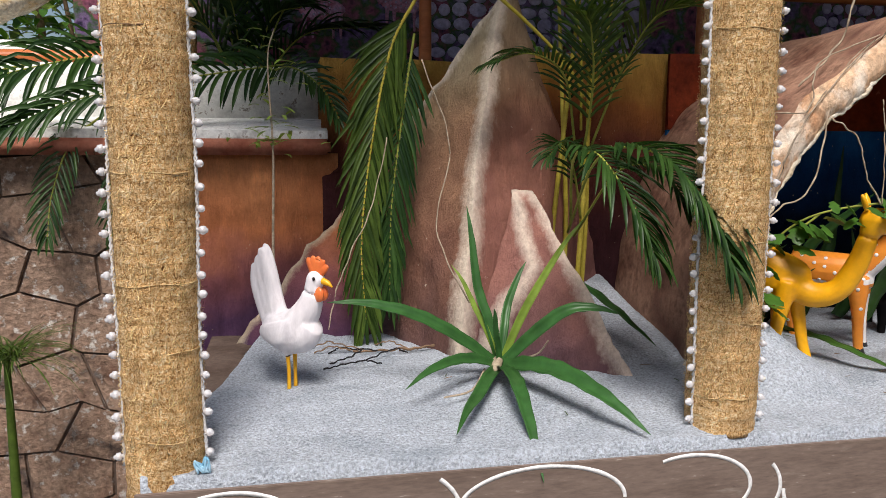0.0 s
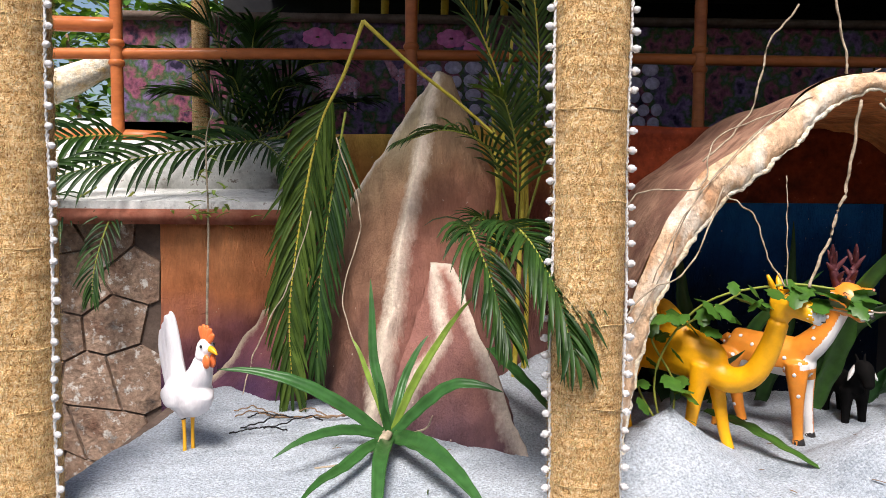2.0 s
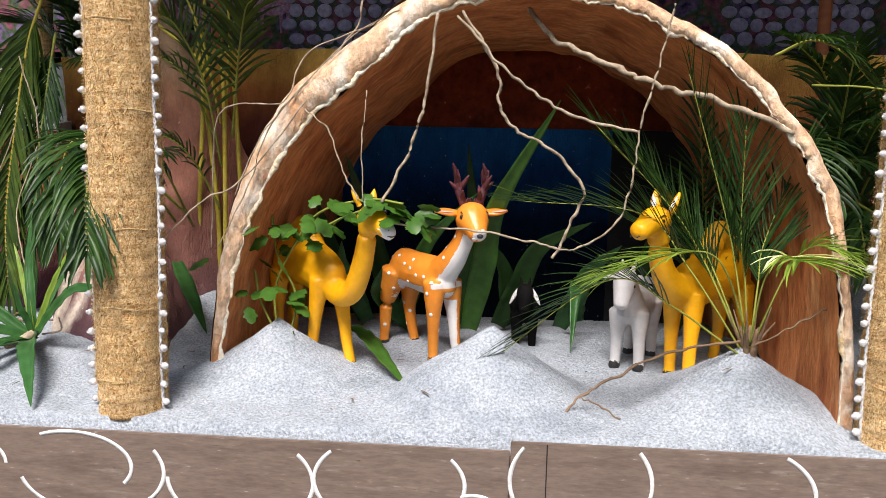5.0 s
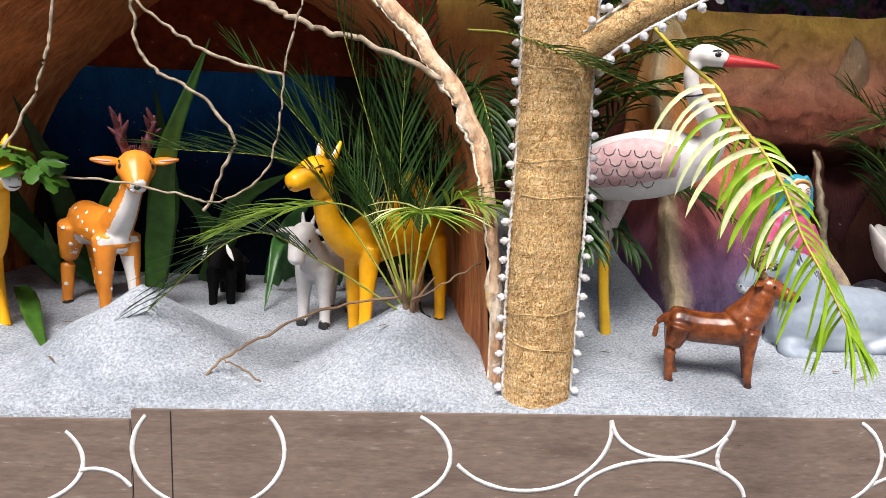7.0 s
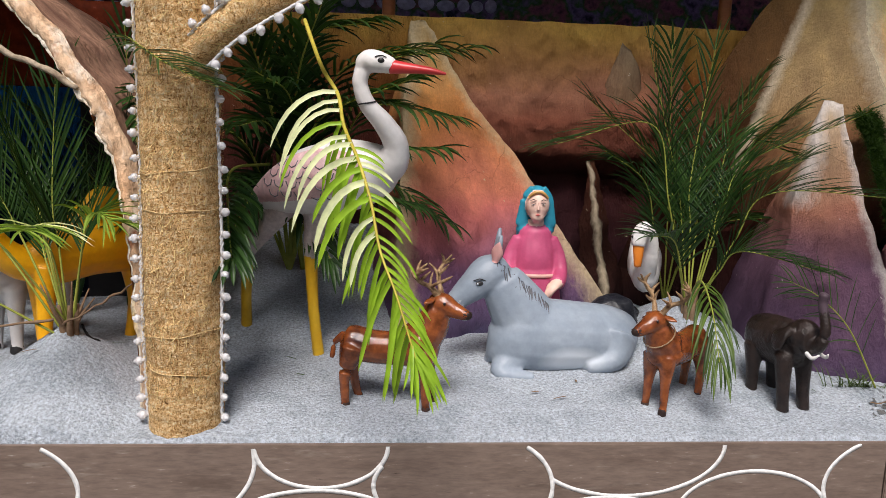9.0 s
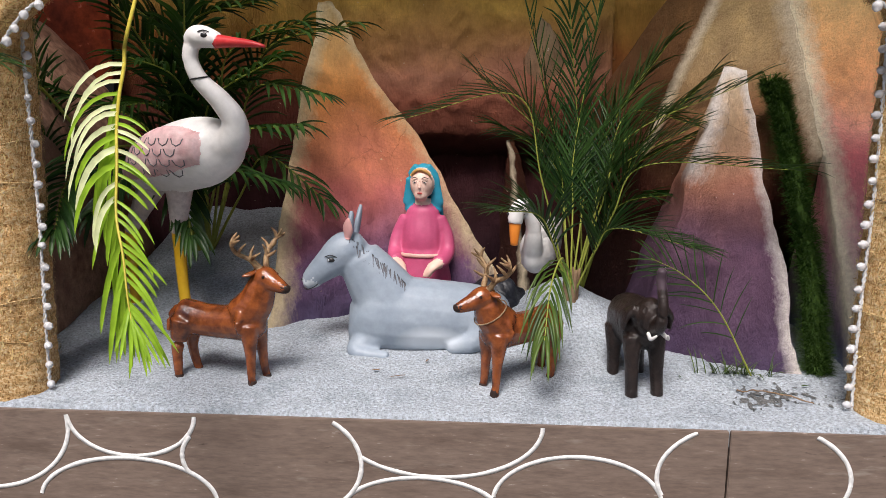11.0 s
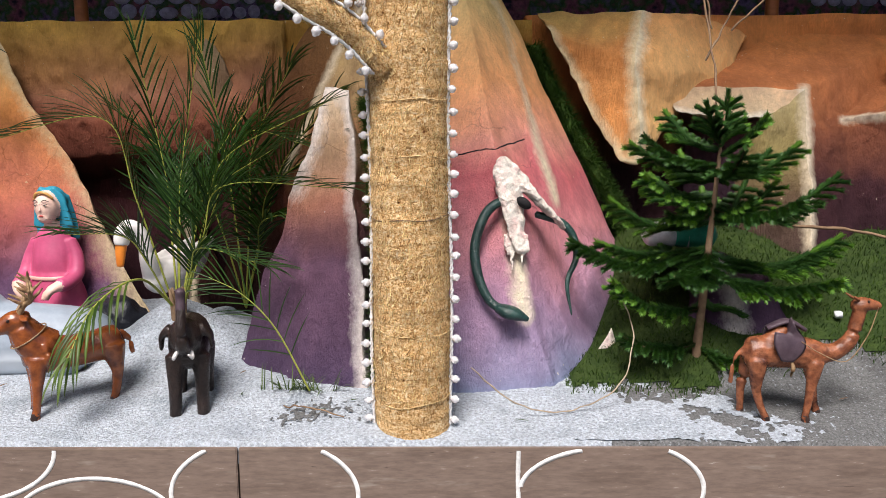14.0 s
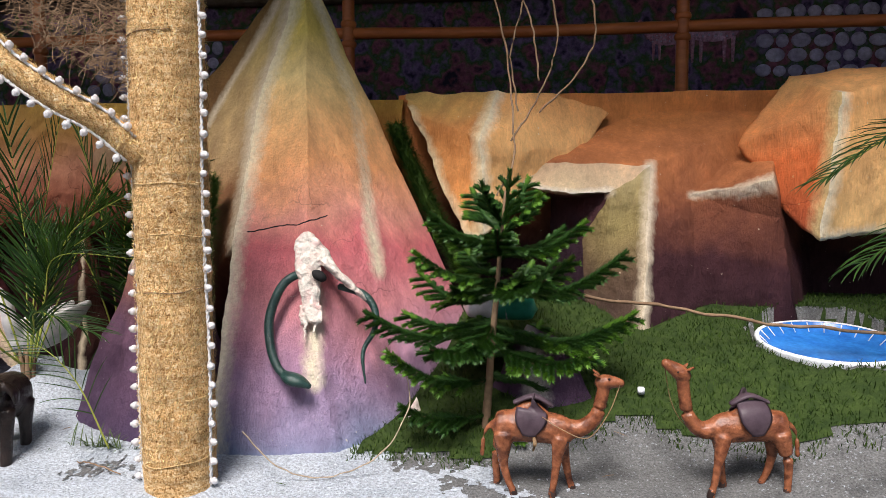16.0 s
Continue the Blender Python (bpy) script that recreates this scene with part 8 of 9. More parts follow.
for i, (mid, end) in enumerate((
    ((4.56, 0.70, 0.74), (4.50, 0.46, 0.80)), ((4.70, 0.74, 0.82), (4.98, 0.58, 0.90)), ((4.78, 0.72, 0.72), (5.02, 0.52, 0.70)), 
    ((4.50, 0.72, 0.66), (4.44, 0.50, 0.66)), ((4.80, 0.76, 0.52), (5.02, 0.60, 0.40)), ((4.80, 0.80, 0.84), (5.08, 0.70, 0.90)))):
    frond(dark_palm, [(4.58, 0.86, 0.20), (4.58 + (mid[0] - 4.58) * 0.5, 0.84, 0.2 + (mid[2] - 0.2) * 0.6), mid, end], 16, 0.16, 0.011, 0.9, 0.45, "palm", "rachis", 0.005, 400 + i, 0.85, 0.1)
cut_fronds("fine dark palm frond leaning past the pillar", [
    ([(4.22, 0.28, 0.86), (4.30, 0.10, 0.84), (4.40, -0.03, 0.79), (4.52, -0.08, 0.74)], F(20, 0.12, 0.0055, droop=0.4, start=0.3, seed=161, r=0.003)),
    ([(4.18, 0.45, 0.95), (4.24, 0.36, 0.98), (4.30, 0.30, 0.94), (4.36, 0.26, 0.86)], F(20, 0.12, 0.009, droop=0.8, start=0.2, seed=162)),
    ([(4.30, 0.60, 0.60), (4.26, 0.48, 0.72), (4.27, 0.36, 0.70), (4.30, 0.26, 0.58)], F(18, 0.15, 0.011, droop=0.9, start=0.3, seed=164)),
    ([(4.50, 0.70, 0.55), (4.44, 0.45, 0.55), (4.47, 0.22, 0.48), (4.50, 0.10, 0.38)], F(20, 0.14, 0.012, droop=0.9, start=0.4, seed=163))])

shade = thing("palm_clump", "dark palm fronds filling the shaded recess behind the swan", "palm", "palm plants")
for i, (mid, end) in enumerate((
    ((5.84, 0.82, 0.62), (5.98, 0.74, 0.86)), ((5.90, 0.78, 0.50), (6.12, 0.64, 0.64)), ((5.74, 0.84, 0.64), (5.70, 0.78, 0.94)), ((5.66, 0.82, 0.52), (5.50, 0.76, 0.62)),
    ((5.88, 0.74, 0.40), (6.06, 0.62, 0.44)), ((5.94, 0.80, 0.58), (6.10, 0.74, 0.76)))):
    frond(shade, [(5.78, 0.88, 0.10), (5.78 + (mid[0] - 5.78) * 0.5, 0.86, 0.1 + (mid[2] - 0.1) * 0.6), mid, end], 24, 0.18, 0.0075, 0.7, 0.3, "palm", "rachis", 0.0035, 460 + i, 0.7, 0.1)

inner = thing("palm_clump", "dark thin palm fronds filling the cave corner", "palm", "palm plants")
for i, (mid, end) in enumerate((((4.16, 0.70, 0.50), (4.22, 0.56, 0.78)), ((4.08, 0.72, 0.55), (4.02, 0.60, 0.84)), ((4.18, 0.66, 0.42), (4.26, 0.50, 0.58)), ((4.04, 0.74, 0.42), (3.90, 0.66, 0.66)), ((4.14, 0.64, 0.36), (4.20, 0.46, 0.40)), ((4.10, 0.76, 0.60), (4.12, 0.66, 0.92)), ((4.0, 0.78, 0.50), (3.78, 0.74, 0.72)))):
    frond(inner, [(4.12, 0.84, 0.10), (4.12 + (mid[0] - 4.12) * 0.5, 0.80, 0.1 + (mid[2] - 0.1) * 0.6), mid, end], 20, 0.17, 0.008, 0.6, 0.3, "palm", "rachis", 0.004, 430 + i, 0.7, 0.1)

# bright frond hanging before the display, each leaflet by itself
lime = thing("palm_frond", "bright lime palm frond with bleached leaflets hanging down", "palm frond", "cut palm fronds")
c = spline([(4.64, 0.27, 0.91), (4.69, 0.10, 0.80), (4.73, 0.0, 0.74), (4.745, -0.06, 0.68), (4.775, -0.14, 0.62), (4.80, -0.20, 0.55), (4.818, -0.25, 0.470), (4.845, -0.29, 0.405), (4.868, -0.33, 0.340), (4.883, -0.35, 0.295)], 12)
b = bmesh.new()
tube(b, [(*q, 0.0048 - 0.0035 * i / len(c)) for i, q in enumerate(c)], 7, 1)
part("rachis", b, M["rachis_gold"], lime, "yellow-green stalk")
rg = random.Random(170)


def lime_leaflet(t, s, v, length, width, droop, mat, seg=7):
    f = min(t, 0.999) * (len(c) - 1.001)
    i = int(f)
    p = Vector(c[i] + (c[i + 1] - c[i]) * (f - i))
    bm = bmesh.new()
    blade(bm, p, v, length, width, droop, 0, 0.28, seg, up=Vector((0.3, -0.9, 0.3)), curl=rg.gauss(0, 0.12))
    part("leaflet", bm, M[mat], lime)


# long bleached leaflets arching out and down
for k in range(12):
    t = 0.21 + 0.038 * k + rg.gauss(0, 0.010)
    v = Vector((-0.95 + rg.gauss(0, 0.10), 0.05 + rg.gauss(0, 0.12), 0.05 - 0.05 * k + rg.gauss(0, 0.10)))
    lime_leaflet(t, -1, v, (0.235 - 0.007 * k) * rg.uniform(0.72, 1.12), 0.0125 * rg.uniform(0.75, 1.2), 2.6 * rg.uniform(0.8, 1.25), "palm_lime" if k in (3, 7, 9) else "palm_pale")
# green leaflets hanging down in a curtain
for k in range(26):
    t = 0.32 + 0.024 * k + rg.gauss(0, 0.010)
    v = Vector((-0.30 + rg.gauss(0, 0.16), 0.10 + rg.gauss(0, 0.12), -0.70 - 0.006 * k))
    lime_leaflet(t, -1, v, (0.225 - 0.0034 * k) * rg.uniform(0.6, 1.12), 0.0095 * rg.uniform(0.8, 1.2), 1.6, "palm_lime")
# yellow-green ones on the far side, longer towards the tip
for k in range(22):
    t = 0.40 + 0.026 * k + rg.gauss(0, 0.008)
    d = Vector((0.70, -0.05 + rg.gauss(0, 0.1), -0.05 - 0.035 * k))
    lime_leaflet(t, 1, d, (0.075 + 0.0026 * k) * rg.uniform(0.75, 1.12), 0.007 * rg.uniform(0.85, 1.15), 0.9, "palm_pale" if k in (2, 4) else "palm_lime")
for k in range(10):
    d = Vector(c[-1] - c[-8]).normalized()
    v = d + Vector((0.12 * (k - 3.5), rg.gauss(0, 0.12), rg.gauss(0, 0.10)))
    lime_leaflet(0.92 + 0.006 * k, 1, v, 0.10 * rg.uniform(0.75, 1.15), 0.0065, 0.5, "palm_lime")

# palm by the swan
palm_plant("young palm with fine dark fronds beside the swan", (5.70, 0.49, 0.155), (
    ((5.66, 0.56, 0.551), (5.570, 0.62, 0.93)), ((5.703, 0.56, 0.551), (5.760, 0.60, 0.93)), ((5.843, 0.52, 0.60), (6.124, 0.46, 0.74)), ((5.867, 0.40, 0.53), (6.19, 0.30, 0.53)),
    ((5.54, 0.46, 0.70), (5.26, 0.40, 0.64)), ((5.80, 0.40, 0.37), (5.99, 0.34, 0.33)), ((5.76, 0.62, 0.56), (5.92, 0.66, 0.80)), ((5.60, 0.40, 0.40), (5.50, 0.30, 0.42)), ((5.66, 0.66, 0.56), (5.44, 0.70, 0.76)), ((5.79, 0.50, 0.50), (5.98, 0.46, 0.62)), ((5.86, 0.64, 0.66), (6.06, 0.62, 0.62))), 0.170, 0.0056, 25, 180, start=0.30, droop=0.45, r=0.0032, spread=0.7)
low = thing("palm_frond", "drooping green palm leaflets over the leather stag", "palm frond", "cut palm fronds")
frond(low, [(5.69, 0.48, 0.20), (5.66, 0.34, 0.30), (5.62, 0.17, 0.27), (5.60, 0.06, 0.17)], 12, 0.17, 0.007, 1.5, 0.4, "palm_olive", "rachis", 0.004, 200, 0.5, 0.0)
cut_fronds("small dry dark palm frond leaning on the violet rock", [
    ([(6.10, 0.22, 0.05), (6.02, 0.235, 0.20), (5.94, 0.25, 0.28), (5.86, 0.26, 0.32)], F(12, 0.13, 0.0032, droop=0.3, start=0.15, seed=210, r=0.0025, facing=(0.3, -1, 0.2)))])
cut_fronds("dark palm frond arching in from the end wall", [
    ([(8.5, 0.7, 0.6), (8.35, 0.62, 0.82), (8.15, 0.56, 0.86), (7.95, 0.52, 0.74)], F(26, 0.18, 0.008, droop=0.7, start=0.2, seed=215)),
    ([(8.6, 0.7, 0.5), (8.4, 0.58, 0.62), (8.2, 0.5, 0.62), (8.02, 0.46, 0.52)], F(24, 0.17, 0.008, droop=0.8, start=0.2, seed=216))])


# ---- Norfolk pine ----
pine = thing("pine_tree", "young Norfolk pine with tiers of drooping needle branches", "tree")
b = bmesh.new()
tube(b, [(7.06, 0.35, 0.02, 0.012), (7.075, 0.352, 0.25, 0.010), (7.092, 0.36, 0.46, 0.007), (7.112, 0.37, 0.71, 0.003)], 9, 6, wob=0.15)
part("trunk", b, M["twig"], pine, "slim grey-brown trunk")


def needles(verts, faces, idx, p0, p1, count, ln, rg, tip):
    d = (p1 - p0)
    L = d.length
    d.normalize()
    s = d.cross(Vector((0, 0, 1))).normalized()
    u = s.cross(d)
    for k in range(count):
        t = (k + rg.random()) / count
        a = rg.uniform(0, 6.28)
        o = s * math.cos(a) + u * math.sin(a)
        p = p0 + d * L * t
        e = p + (o * 0.8 + d * 0.9 + Vector((0, 0, 0.2))).normalized() * ln * rg.uniform(0.7, 1.15)
        w = d.cross(o) * 0.0027
        n0 = len(verts)
        verts += [p - w, p + w, e]
        faces.append((n0, n0 + 1, n0 + 2))
        idx.append(1 if t > tip else 0)


# each branch: height on the trunk, reach sideways, height of the tip, reach forwards or back
BRANCHES = ((0.60, 0.10, 0.70, -0.03), (0.58, -0.18, 0.65, 0.02), (0.55, 0.22, 0.63, 0.05), (0.62, 0.02, 0.76, 0.02), (0.63, -0.05, 0.73, -0.03), (0.56, 0.00, 0.62, -0.17),
            (0.48, -0.20, 0.56, -0.10), (0.45, 0.33, 0.55, 0.05), (0.47, 0.12, 0.51, -0.22), (0.44, -0.22, 0.48, 0.16), (0.46, 0.16, 0.52, 0.22),
            (0.37, -0.34, 0.39, 0.02), (0.34, 0.37, 0.39, 0.08), (0.31, 0.24, 0.33, -0.20), (0.36, -0.06, 0.36, 0.28), (0.35, -0.14, 0.34, -0.20),
            (0.22, -0.25, 0.31, -0.10), (0.24, 0.16, 0.24, 0.20), (0.13, -0.21, 0.17, -0.09), (0.12, 0.11, 0.10, -0.05))
rg = random.Random(31)
for z0, dx, z1, dy in BRANCHES + tuple((z0 - 0.015 + 0.02 * (k % 3), dx * 0.75 + 0.05 * (k % 3 - 1), z1 - 0.02, 0.15 - dy) for k, (z0, dx, z1, dy) in enumerate(BRANCHES[1:16])):
    verts, faces, idx = [], [], []
    x0 = Vector((7.057 + 0.075 * z0, 0.35 + 0.02 * z0, z0))
    d = Vector((dx, dy, z1 - z0))
    L = d.length
    d.normalize()
    sag = rg.uniform(0.10, 0.17)
    fresh = rg.random() < 0.55
    steps = max(5, int(L / 0.024))
    pts = [x0 + d * L * t + Vector((0, 0, -sag * L * math.sin(t * math.pi))) for t in np.linspace(0, 1, steps + 1)]
    for i in range(steps):
        f = i / steps
        needles(verts, faces, idx, pts[i], pts[i + 1], 120, 0.018, rg, -1 if fresh and f > 0.8 else 2)
        if f > 0.12:
            for s in (1, -1):
                sd = Vector((-d.y, d.x, 0)).normalized() * s
                w = (sd * rg.uniform(0.7, 0.95) + d * 0.75).normalized()
                ln2 = (0.055 + 0.15 * L) * rg.uniform(0.85, 1.12) * (1.1 - 0.75 * f)
                droop = rg.uniform(0.05, 0.3)
                prev = pts[i]
                for h in range(3):
                    q = pts[i] + w * ln2 * (h + 1) / 3 + Vector((0, 0, -droop * ln2 * ((h + 1) / 3) ** 2))
                    needles(verts, faces, idx, prev, q, 62, 0.0155, rg, 0.3 if fresh and h == 2 else 2)
                    prev = q
    bm = bmesh.new()
    tube(bm, [(*q, 0.0028) for q in pts], 5, 1, 2)
    me = bpy.data.meshes.new("branch")
    bm.to_mesh(me)
    bm.free()
    vs = [v.co.copy() for v in me.vertices] + verts
    base_n = len(me.vertices)
    fs = [tuple(p.vertices) for p in me.polygons] + [tuple(i + base_n for i in f) for f in faces]
    mi = [2] * len(me.polygons) + idx
    bpy.data.meshes.remove(me)
    me = bpy.data.meshes.new("branch")
    me.from_pydata(vs, [], fs)
    for mm in (M["pine"], M["pine_tip"], M["twig"]):
        me.materials.append(mm)
    me.polygons.foreach_set("material_index", mi)
    ob = new("branch", me)
    ob.parent = pine


# ---- grass and moss ----
def blades_stuff(name, label, pts, height, mat, seed, lean=0.5, category="grass"):
    rg = random.Random(seed)
    verts, faces = [], []
    for p, nrm in pts:
        a = rg.uniform(0, 6.28)
        h = height * rg.uniform(0.5, 1.2)
        side = Vector((math.cos(a), math.sin(a), 0)) * 0.0016
        tip = p + (nrm + Vector((rg.gauss(0, lean), rg.gauss(0, lean), rg.gauss(0, lean * 0.4)))).normalized() * h
        mid = (p + tip) / 2 + Vector((0, 0, h * 0.12))
        n0 = len(verts)
        verts += [p - side, p + side, mid + side * 0.7, mid - side * 0.7, tip]
        faces += [(n0, n0 + 1, n0 + 2, n0 + 3), (n0 + 3, n0 + 2, n0 + 4)]
    me = bpy.data.meshes.new(name)
    me.from_pydata(verts, [], faces)
    me.materials.append(M[mat])
    return tagged(new(name, me), label, category, kind="stuff")


rg = random.Random(44)
pts = []
while len(pts) < 52000:
    x, y = rg.uniform(6.72, 9.6), rg.uniform(0.16, 1.1) ** 1.0
    edge = 0.27 + 0.05 * math.sin(x * 7) + 0.06 * noise.noise(Vector((x * 5, 0, 0))) + (0.02 if 7.15 < x < 7.5 else 0) - (0.03 if x < 7.1 else 0)
    if y > edge + 0.02 * noise.noise(Vector((x * 30, y * 30, 0))) and x > 6.73 + (y - 0.3) * 0.2 and math.hypot(x - 8.02, y - 0.65) > 0.215 and rg.random() < min(1, (y - edge) * 14 + 0.12):
        pts.append((Vector((x, y, sand_height(x, y) - 0.003)), Vector((0, -0.15, 1))))
turf = bmesh.new()
grid = {}
for i in range(150):
    for j in range(50):
        x, y = 6.74 + i * 0.02, 0.20 + j * 0.02
        edge = 0.29 + 0.05 * math.sin(x * 7) + 0.06 * noise.noise(Vector((x * 5, 0, 0))) + (0.02 if 7.15 < x < 7.5 else 0) - (0.03 if x < 7.1 else 0) + 0.02 * noise.noise(Vector((x * 30, y * 30, 0)))
        if y > edge + 0.03 and math.hypot(x - 8.01, y - 0.64) > 0.20:
            q = []
            for a, c2 in ((i, j), (i + 1, j), (i + 1, j + 1), (i, j + 1)):
                if (a, c2) not in grid:
                    xx, yy = 6.74 + a * 0.02, 0.20 + c2 * 0.02
                    grid[a, c2] = turf.verts.new((xx, yy, sand_height(xx, yy) + 0.005))
                q.append(grid[a, c2])
            turf.faces.new(q)
solid("turf", turf, M["turf"], "dark mossy soil under the turf", "soil", kind="structure")
blades_stuff("grass", "short green turf growing up the slope", pts, 0.022, "grass", 1)


def strip_points(path, width, count, seed, out=(0, -1, 0.3)):
    rg = random.Random(seed)
    c = spline(path, 10)
    res = []
    for _ in range(count):
        f = rg.random() * (len(c) - 1.001)
        i = int(f)
        p = Vector(c[i] + (c[i + 1] - c[i]) * (f - i))
        a = rg.uniform(-1.5, 1.5)
        o = Vector((math.sin(a), -math.cos(a), 0.15))
        res.append((p + Vector((math.sin(a) * width, -math.cos(a) * width * 0.6, rg.gauss(0, 0.01))), o))
    return res


for label, path, w, cnt, sd in (
    ("strip of dark artificial moss beside the violet rock", [(6.275, 0.27, 0.02), (6.275, 0.36, 0.25), (6.255, 0.46, 0.48), (6.235, 0.56, 0.68), (6.22, 0.6, 0.74)], 0.042, 11000, 5),
    ("strip of dark artificial moss behind the tall rock", [(6.71, 1.04, 0.93), (6.77, 1.02, 0.80), (6.86, 0.97, 0.62), (6.95, 0.93, 0.46), (7.02, 0.9, 0.32)], 0.04, 8000, 6)):
    core = bmesh.new()
    tube(core, [(*q, w * 0.55) for q in path], 10, 6, wob=0.5)
    t = solid("moss_strip", core, M["moss"], label, "moss")
    g = blades_stuff("moss_tuft", "dark green moss blades", strip_points(path, w * 0.5, cnt, sd), 0.034, "moss", sd, category="")
    g.parent = t

# ---- vines, twigs and small things ----
vine_n = [0]


def vine(pts, r, label, mat="vine", name="vine", group="dry vines", wob=0.25):
    """A knotty dry vine through points."""
    vine_n[0] += 1
    b = bmesh.new()
    r = r * 0.82
    rows = spline([(*q, r) for q in pts], 12)
    k = vine_n[0] * 3.1
    out = []
    for i, q in enumerate(rows):
        j = noise.noise_vector(Vector((i * 0.35, k, 0))) * (r * 1.6 + 0.002)
        out.append((q[0] + j.x, q[1] + j.y, q[2] + j.z, r * (1 + 0.35 * noise.noise(Vector((i * 0.6, k, 5))))))
    tube(b, out, 6, 1, wob=wob)
    return solid(name, b, M[mat], label, name.replace("_", " "), group)


TH = "thin pale dry vine hanging in the cave mouth"
vine([(3.277, 0.27, 1.03), (3.256, 0.27, 0.849), (3.212, 0.27, 0.69), (3.145, 0.24, 0.54)], 0.005, TH)
vine([(3.342, 0.27, 1.03), (3.43, 0.27, 0.894), (3.44, 0.27, 0.796), (3.492, 0.27, 0.733), (3.58, 0.27, 0.684), (3.664, 0.27, 0.585), (3.631, 0.27, 0.482), (3.592, 0.27, 0.403)], 0.0052, TH)
vine([(3.50, 0.45, 1.08), (3.582, 0.4, 0.983), (3.718, 0.33, 0.911), (3.831, 0.28, 0.859), (3.982, 0.25, 0.818), (4.16, 0.20, 0.74)], 0.009, "thick pale branch across the cave mouth")
vine([(3.33, 0.27, 1.02), (3.439, 0.25, 0.899), (3.534, 0.25, 0.824), (3.635, 0.25, 0.77), (3.792, 0.23, 0.735)], 0.0048, TH)
vine([(3.865, 0.25, 1.05), (3.825, 0.22, 0.868), (3.79, 0.22, 0.735), (3.781, 0.22, 0.619), (3.744, 0.22, 0.505), (3.647, 0.22, 0.437), (3.546, 0.22, 0.448), (3.415, 0.22, 0.473), (3.18, 0.22, 0.487)], 0.0035, TH)
vine([(2.93, 0.27, 0.78), (3.0, 0.25, 0.722), (3.037, 0.25, 0.613), (3.082, 0.24, 0.545)], 0.003, TH)
vine([(3.091, 0.28, 0.83), (3.086, 0.25, 0.688), (3.089, 0.25, 0.545)], 0.002, TH)
OUT = "tangled dry vine over the outside of the cave"
vine([(2.60, 0.12, 0.44), (2.70, 0.15, 0.544), (2.80, 0.16, 0.60), (2.93, 0.28, 0.80)], 0.0028, OUT)
vine([(2.66, 0.30, 0.40), (2.671, 0.30, 0.694), (2.716, 0.30, 0.785), (2.867, 0.29, 0.80), (2.924, 0.33, 0.93), (3.132, 0.34, 1.02), (3.367, 0.34, 1.12)], 0.0026, OUT)
vine([(2.687, 0.28, 0.407), (2.776, 0.28, 0.589), (2.849, 0.28, 0.755), (3.068, 0.31, 0.985), (3.272, 0.32, 1.07), (3.418, 0.34, 1.12)], 0.0022, OUT)
vine([(2.74, 0.26, 0.55), (2.82, 0.27, 0.72), (2.92, 0.30, 0.84), (3.05, 0.34, 0.96), (3.20, 0.36, 1.06)], 0.0022, OUT)
vine([(2.916, 0.40, 0.87), (3.039, 0.4, 1.006), (3.082, 0.4, 1.176), (3.165, 0.4, 1.30)], 0.0038, "dry vine reaching up over the cave")
vine([(3.303, 0.38, 1.07), (3.299, 0.4, 1.175), (3.266, 0.4, 1.32)], 0.0045, "dry vine reaching up over the cave")
vine([(1.87, 0.70, 0.95), (1.95, 0.66, 0.70), (1.90, 0.60, 0.45), (1.98, 0.52, 0.25)], 0.0025, "thin dry vine before the pyramid rock")
vine([(1.78, 0.80, 0.72), (1.72, 0.74, 0.5), (1.63, 0.70, 0.32), (1.58, 0.66, 0.15)], 0.0025, "thin dry vine before the pyramid rock")
for pts in ([(7.064, 0.6, 1.3), (7.113, 0.6, 1.056), (7.13, 0.5, 0.80), (7.09, 0.38, 0.70)], [(7.167, 0.6, 1.3), (7.12, 0.6, 1.087), (7.14, 0.58, 0.93)], [(7.221, 0.6, 1.3), (7.246, 0.6, 1.116), (7.19, 0.6, 0.96), (7.12, 0.56, 0.85)], [(7.33, 0.6, 1.3), (7.354, 0.6, 1.144), (7.302, 0.6, 1.037), (7.20, 0.6, 0.93)], [(7.13, 0.6, 1.3), (7.18, 0.6, 1.16), (7.20, 0.6, 1.02)]):
    vine(pts, 0.0035, "dry vine dangling above the small pine", "twig")
vine([(7.25, 0.58, 0.425), (7.511, 0.58, 0.39), (7.817, 0.58, 0.347), (8.14, 0.58, 0.322), (8.6, 0.58, 0.28)], 0.006, "long dry stick held across the grass slope", "twig", "stick", "dry sticks")
vine([(3.614, 0.10, 0.025), (3.66, 0.12, 0.075), (3.743, 0.15, 0.12), (3.883, 0.18, 0.184), (4.07, 0.22, 0.212)], 0.004, "forked dry twig leaning on the sand mound", "twig", "twig", "dry sticks")
vine([(3.66, 0.12, 0.075), (3.70, 0.10, 0.07), (3.76, 0.08, 0.04)], 0.0025, "forked dry twig leaning on the sand mound", "twig", "twig", "dry sticks")
vine([(4.10, 0.20, 0.205), (4.188, 0.2, 0.258), (4.27, 0.2, 0.308)], 0.003, "dry twig beside the young palm", "twig", "twig", "dry sticks")
vine([(6.484, 0.15, 0.13), (6.585, 0.12, 0.056), (6.701, 0.12, 0.036), (6.824, 0.15, 0.086), (6.878, 0.25, 0.174), (6.86, 0.30, 0.26)], 0.002, "thin pale grass stem curving over the sand", "vine", "stem", "dry sticks")
vine([(6.20, 0.10, 0.03), (6.12, 0.12, 0.045), (6.05, 0.16, 0.035)], 0.002, "dry twig on the sand by the pillar", "twig", "twig", "dry sticks")
